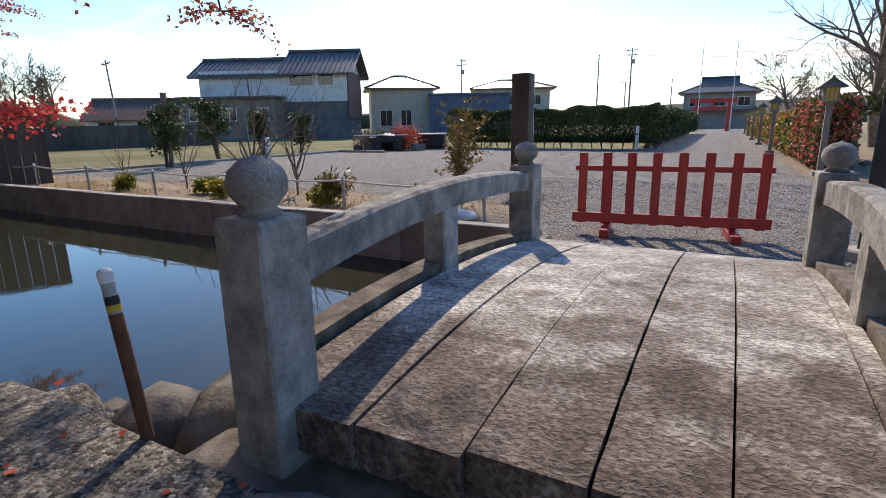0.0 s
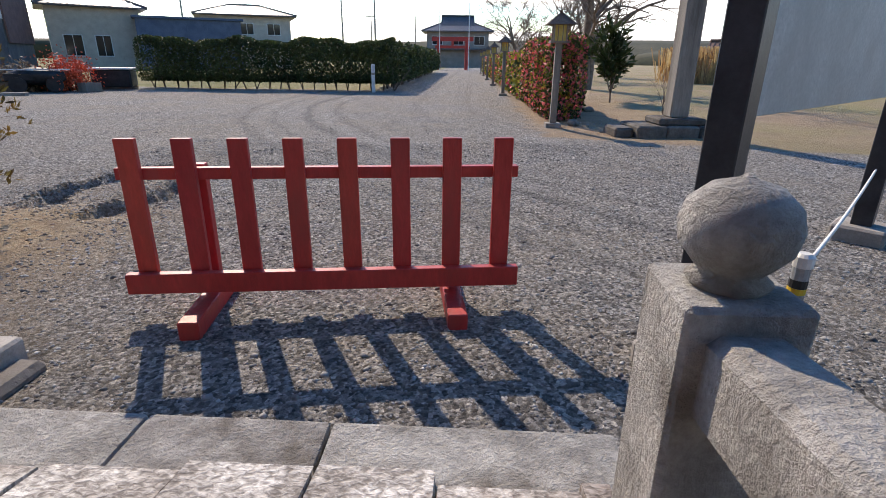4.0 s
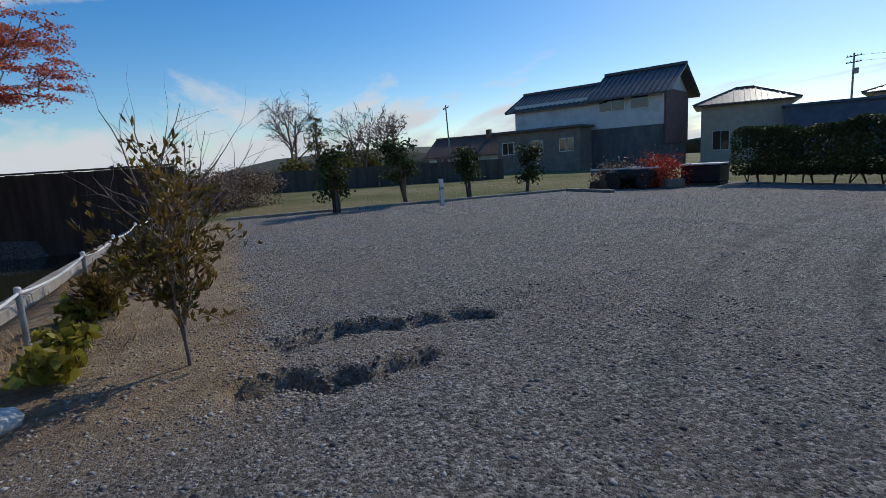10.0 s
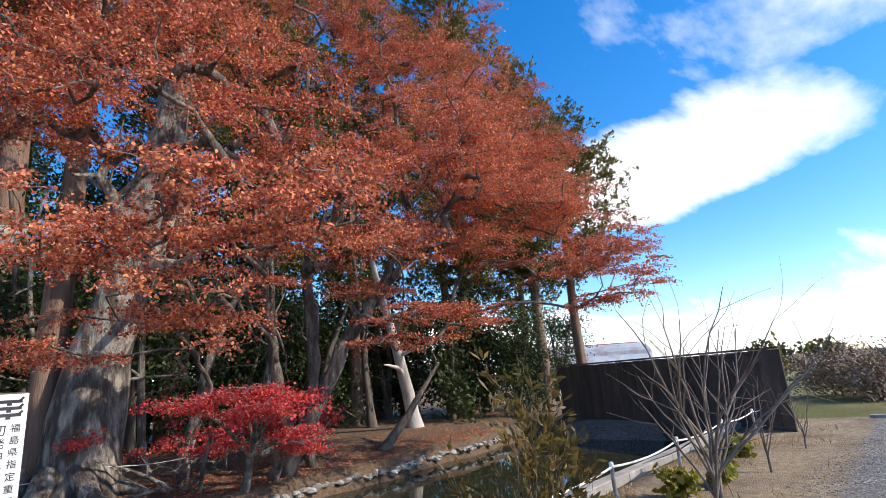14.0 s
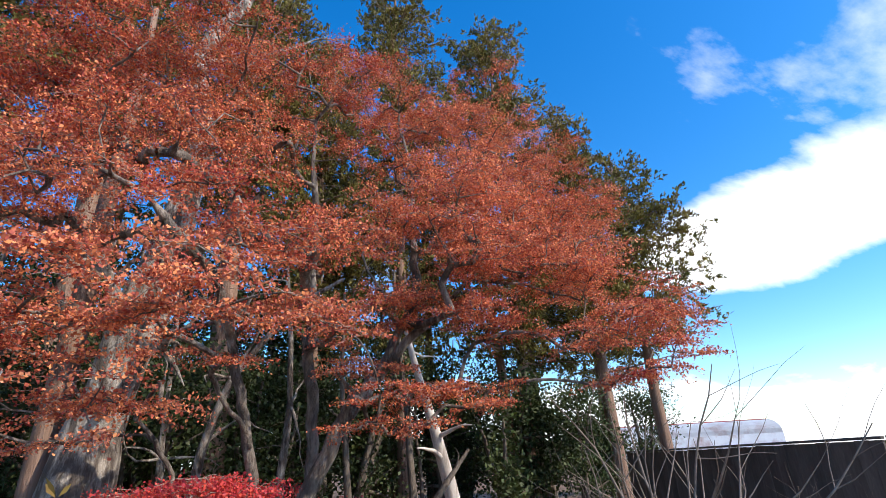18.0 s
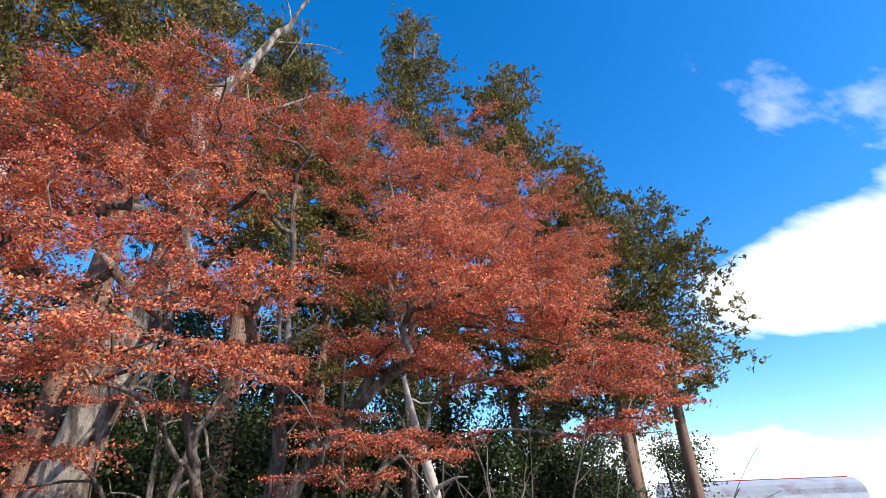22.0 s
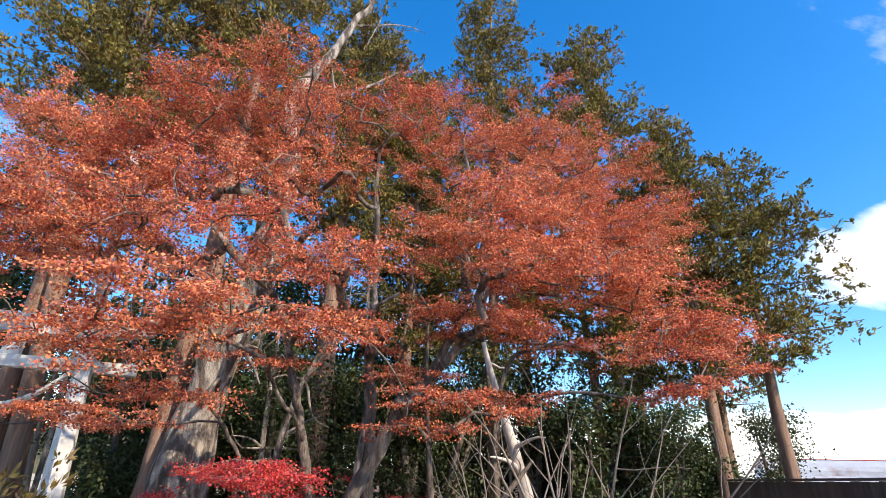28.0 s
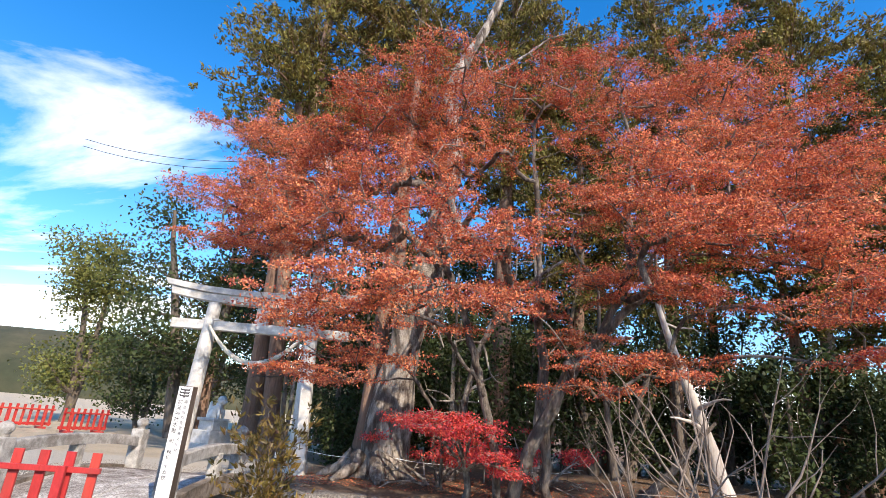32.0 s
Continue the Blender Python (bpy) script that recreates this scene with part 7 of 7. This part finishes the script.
# coarser stones round the washed-out hollows and along the edge of the strip
pts = []
for ax, ay, bx, by, wd, dp in HOLLOWS:
    for k in range(190):
        t = rng.uniform()
        x, y = ax + (bx - ax) * t + rng.normal() * 0.24, ay + (by - ay) * t + rng.normal() * 0.24
        pts.append((x, y, ground_z(x, y)))
for k in range(1500):
    x, y = rng.uniform(-15, -2.2), 3.75 + rng.normal() * 0.22
    pts.append((x, y, ground_z(x, y)))
for k in range(420):
    x, y = rng.uniform(-4.8, -2.4), rng.uniform(2.2, 3.8)
    pts.append((x, y, ground_z(x, y)))
pts = np.array(pts)
scatter_stones("gravel", pts, rng.uniform(0.010, 0.030, len(pts)), 903, PEBBLE, "coarse washed-out stones and earth crumbs", "gravel")
north = lambda x, y: not (x < -1.3 and y > -5.0)
pts = ground_points(rng, 7000, -2.5, 4.0, -7.5, -4.2, north)
scatter_stones("gravel", pts, rng.uniform(0.007, 0.02, len(pts)), 904, PEBBLE, "scattered pebbles on the tan ground before the bridge", "gravel")

# fallen maple leaves along the bank and by the bridge
n = 5200
x = np.concatenate([rng.uniform(-16, -1.6, n), rng.normal(-0.9, 0.9, 260)])
y = np.concatenate([-5.4 - np.abs(rng.normal(0, 1.6, n)), rng.normal(-4.9, 0.45, 260)])
pts = np.array([(a, b, ground_z(a, b) + 0.012) for a, b in zip(x, y) if b < bank_y(a) - 0.02])
v, f = leaves(pts, 0.05, rng, 0.85, 1.2)
fallen = np_mesh("fallen_leaves", v, f, MAPLE)
tagged(fallen, "red-brown fallen maple leaves on the bank", "leaves", kind="stuff")

# dry grass tufts in the planting strip
n = 5200
x, y = rng.uniform(-17, -3.2, n), 1.15 + np.abs(rng.normal(0, 1.0, n))
ok = (y < 3.6) & (np.sin(x * 2.1) + np.sin(x * 0.7 + y * 2.3) > 0.1)
x, y = x[ok], y[ok]
n = len(x)
h = rng.uniform(0.03, 0.11, n)
b0 = np.stack([x, y, np.zeros(n)], 1)
tip = b0 + np.stack([rng.normal(size=n) * 0.04, rng.normal(size=n) * 0.04, h], 1)
wv = np.stack([rng.uniform(0.004, 0.009, n), rng.normal(size=n) * 0.004, np.zeros(n)], 1)
v = np.stack([b0 - wv, b0 + wv, tip + wv * 0.2, tip - wv * 0.2], 1).reshape(-1, 3)
grass = np_mesh("dry_grass", v, np.arange(4 * n).reshape(-1, 4), REED)
tagged(grass, "thin dry grass in the planting strip", "grass", kind="stuff")
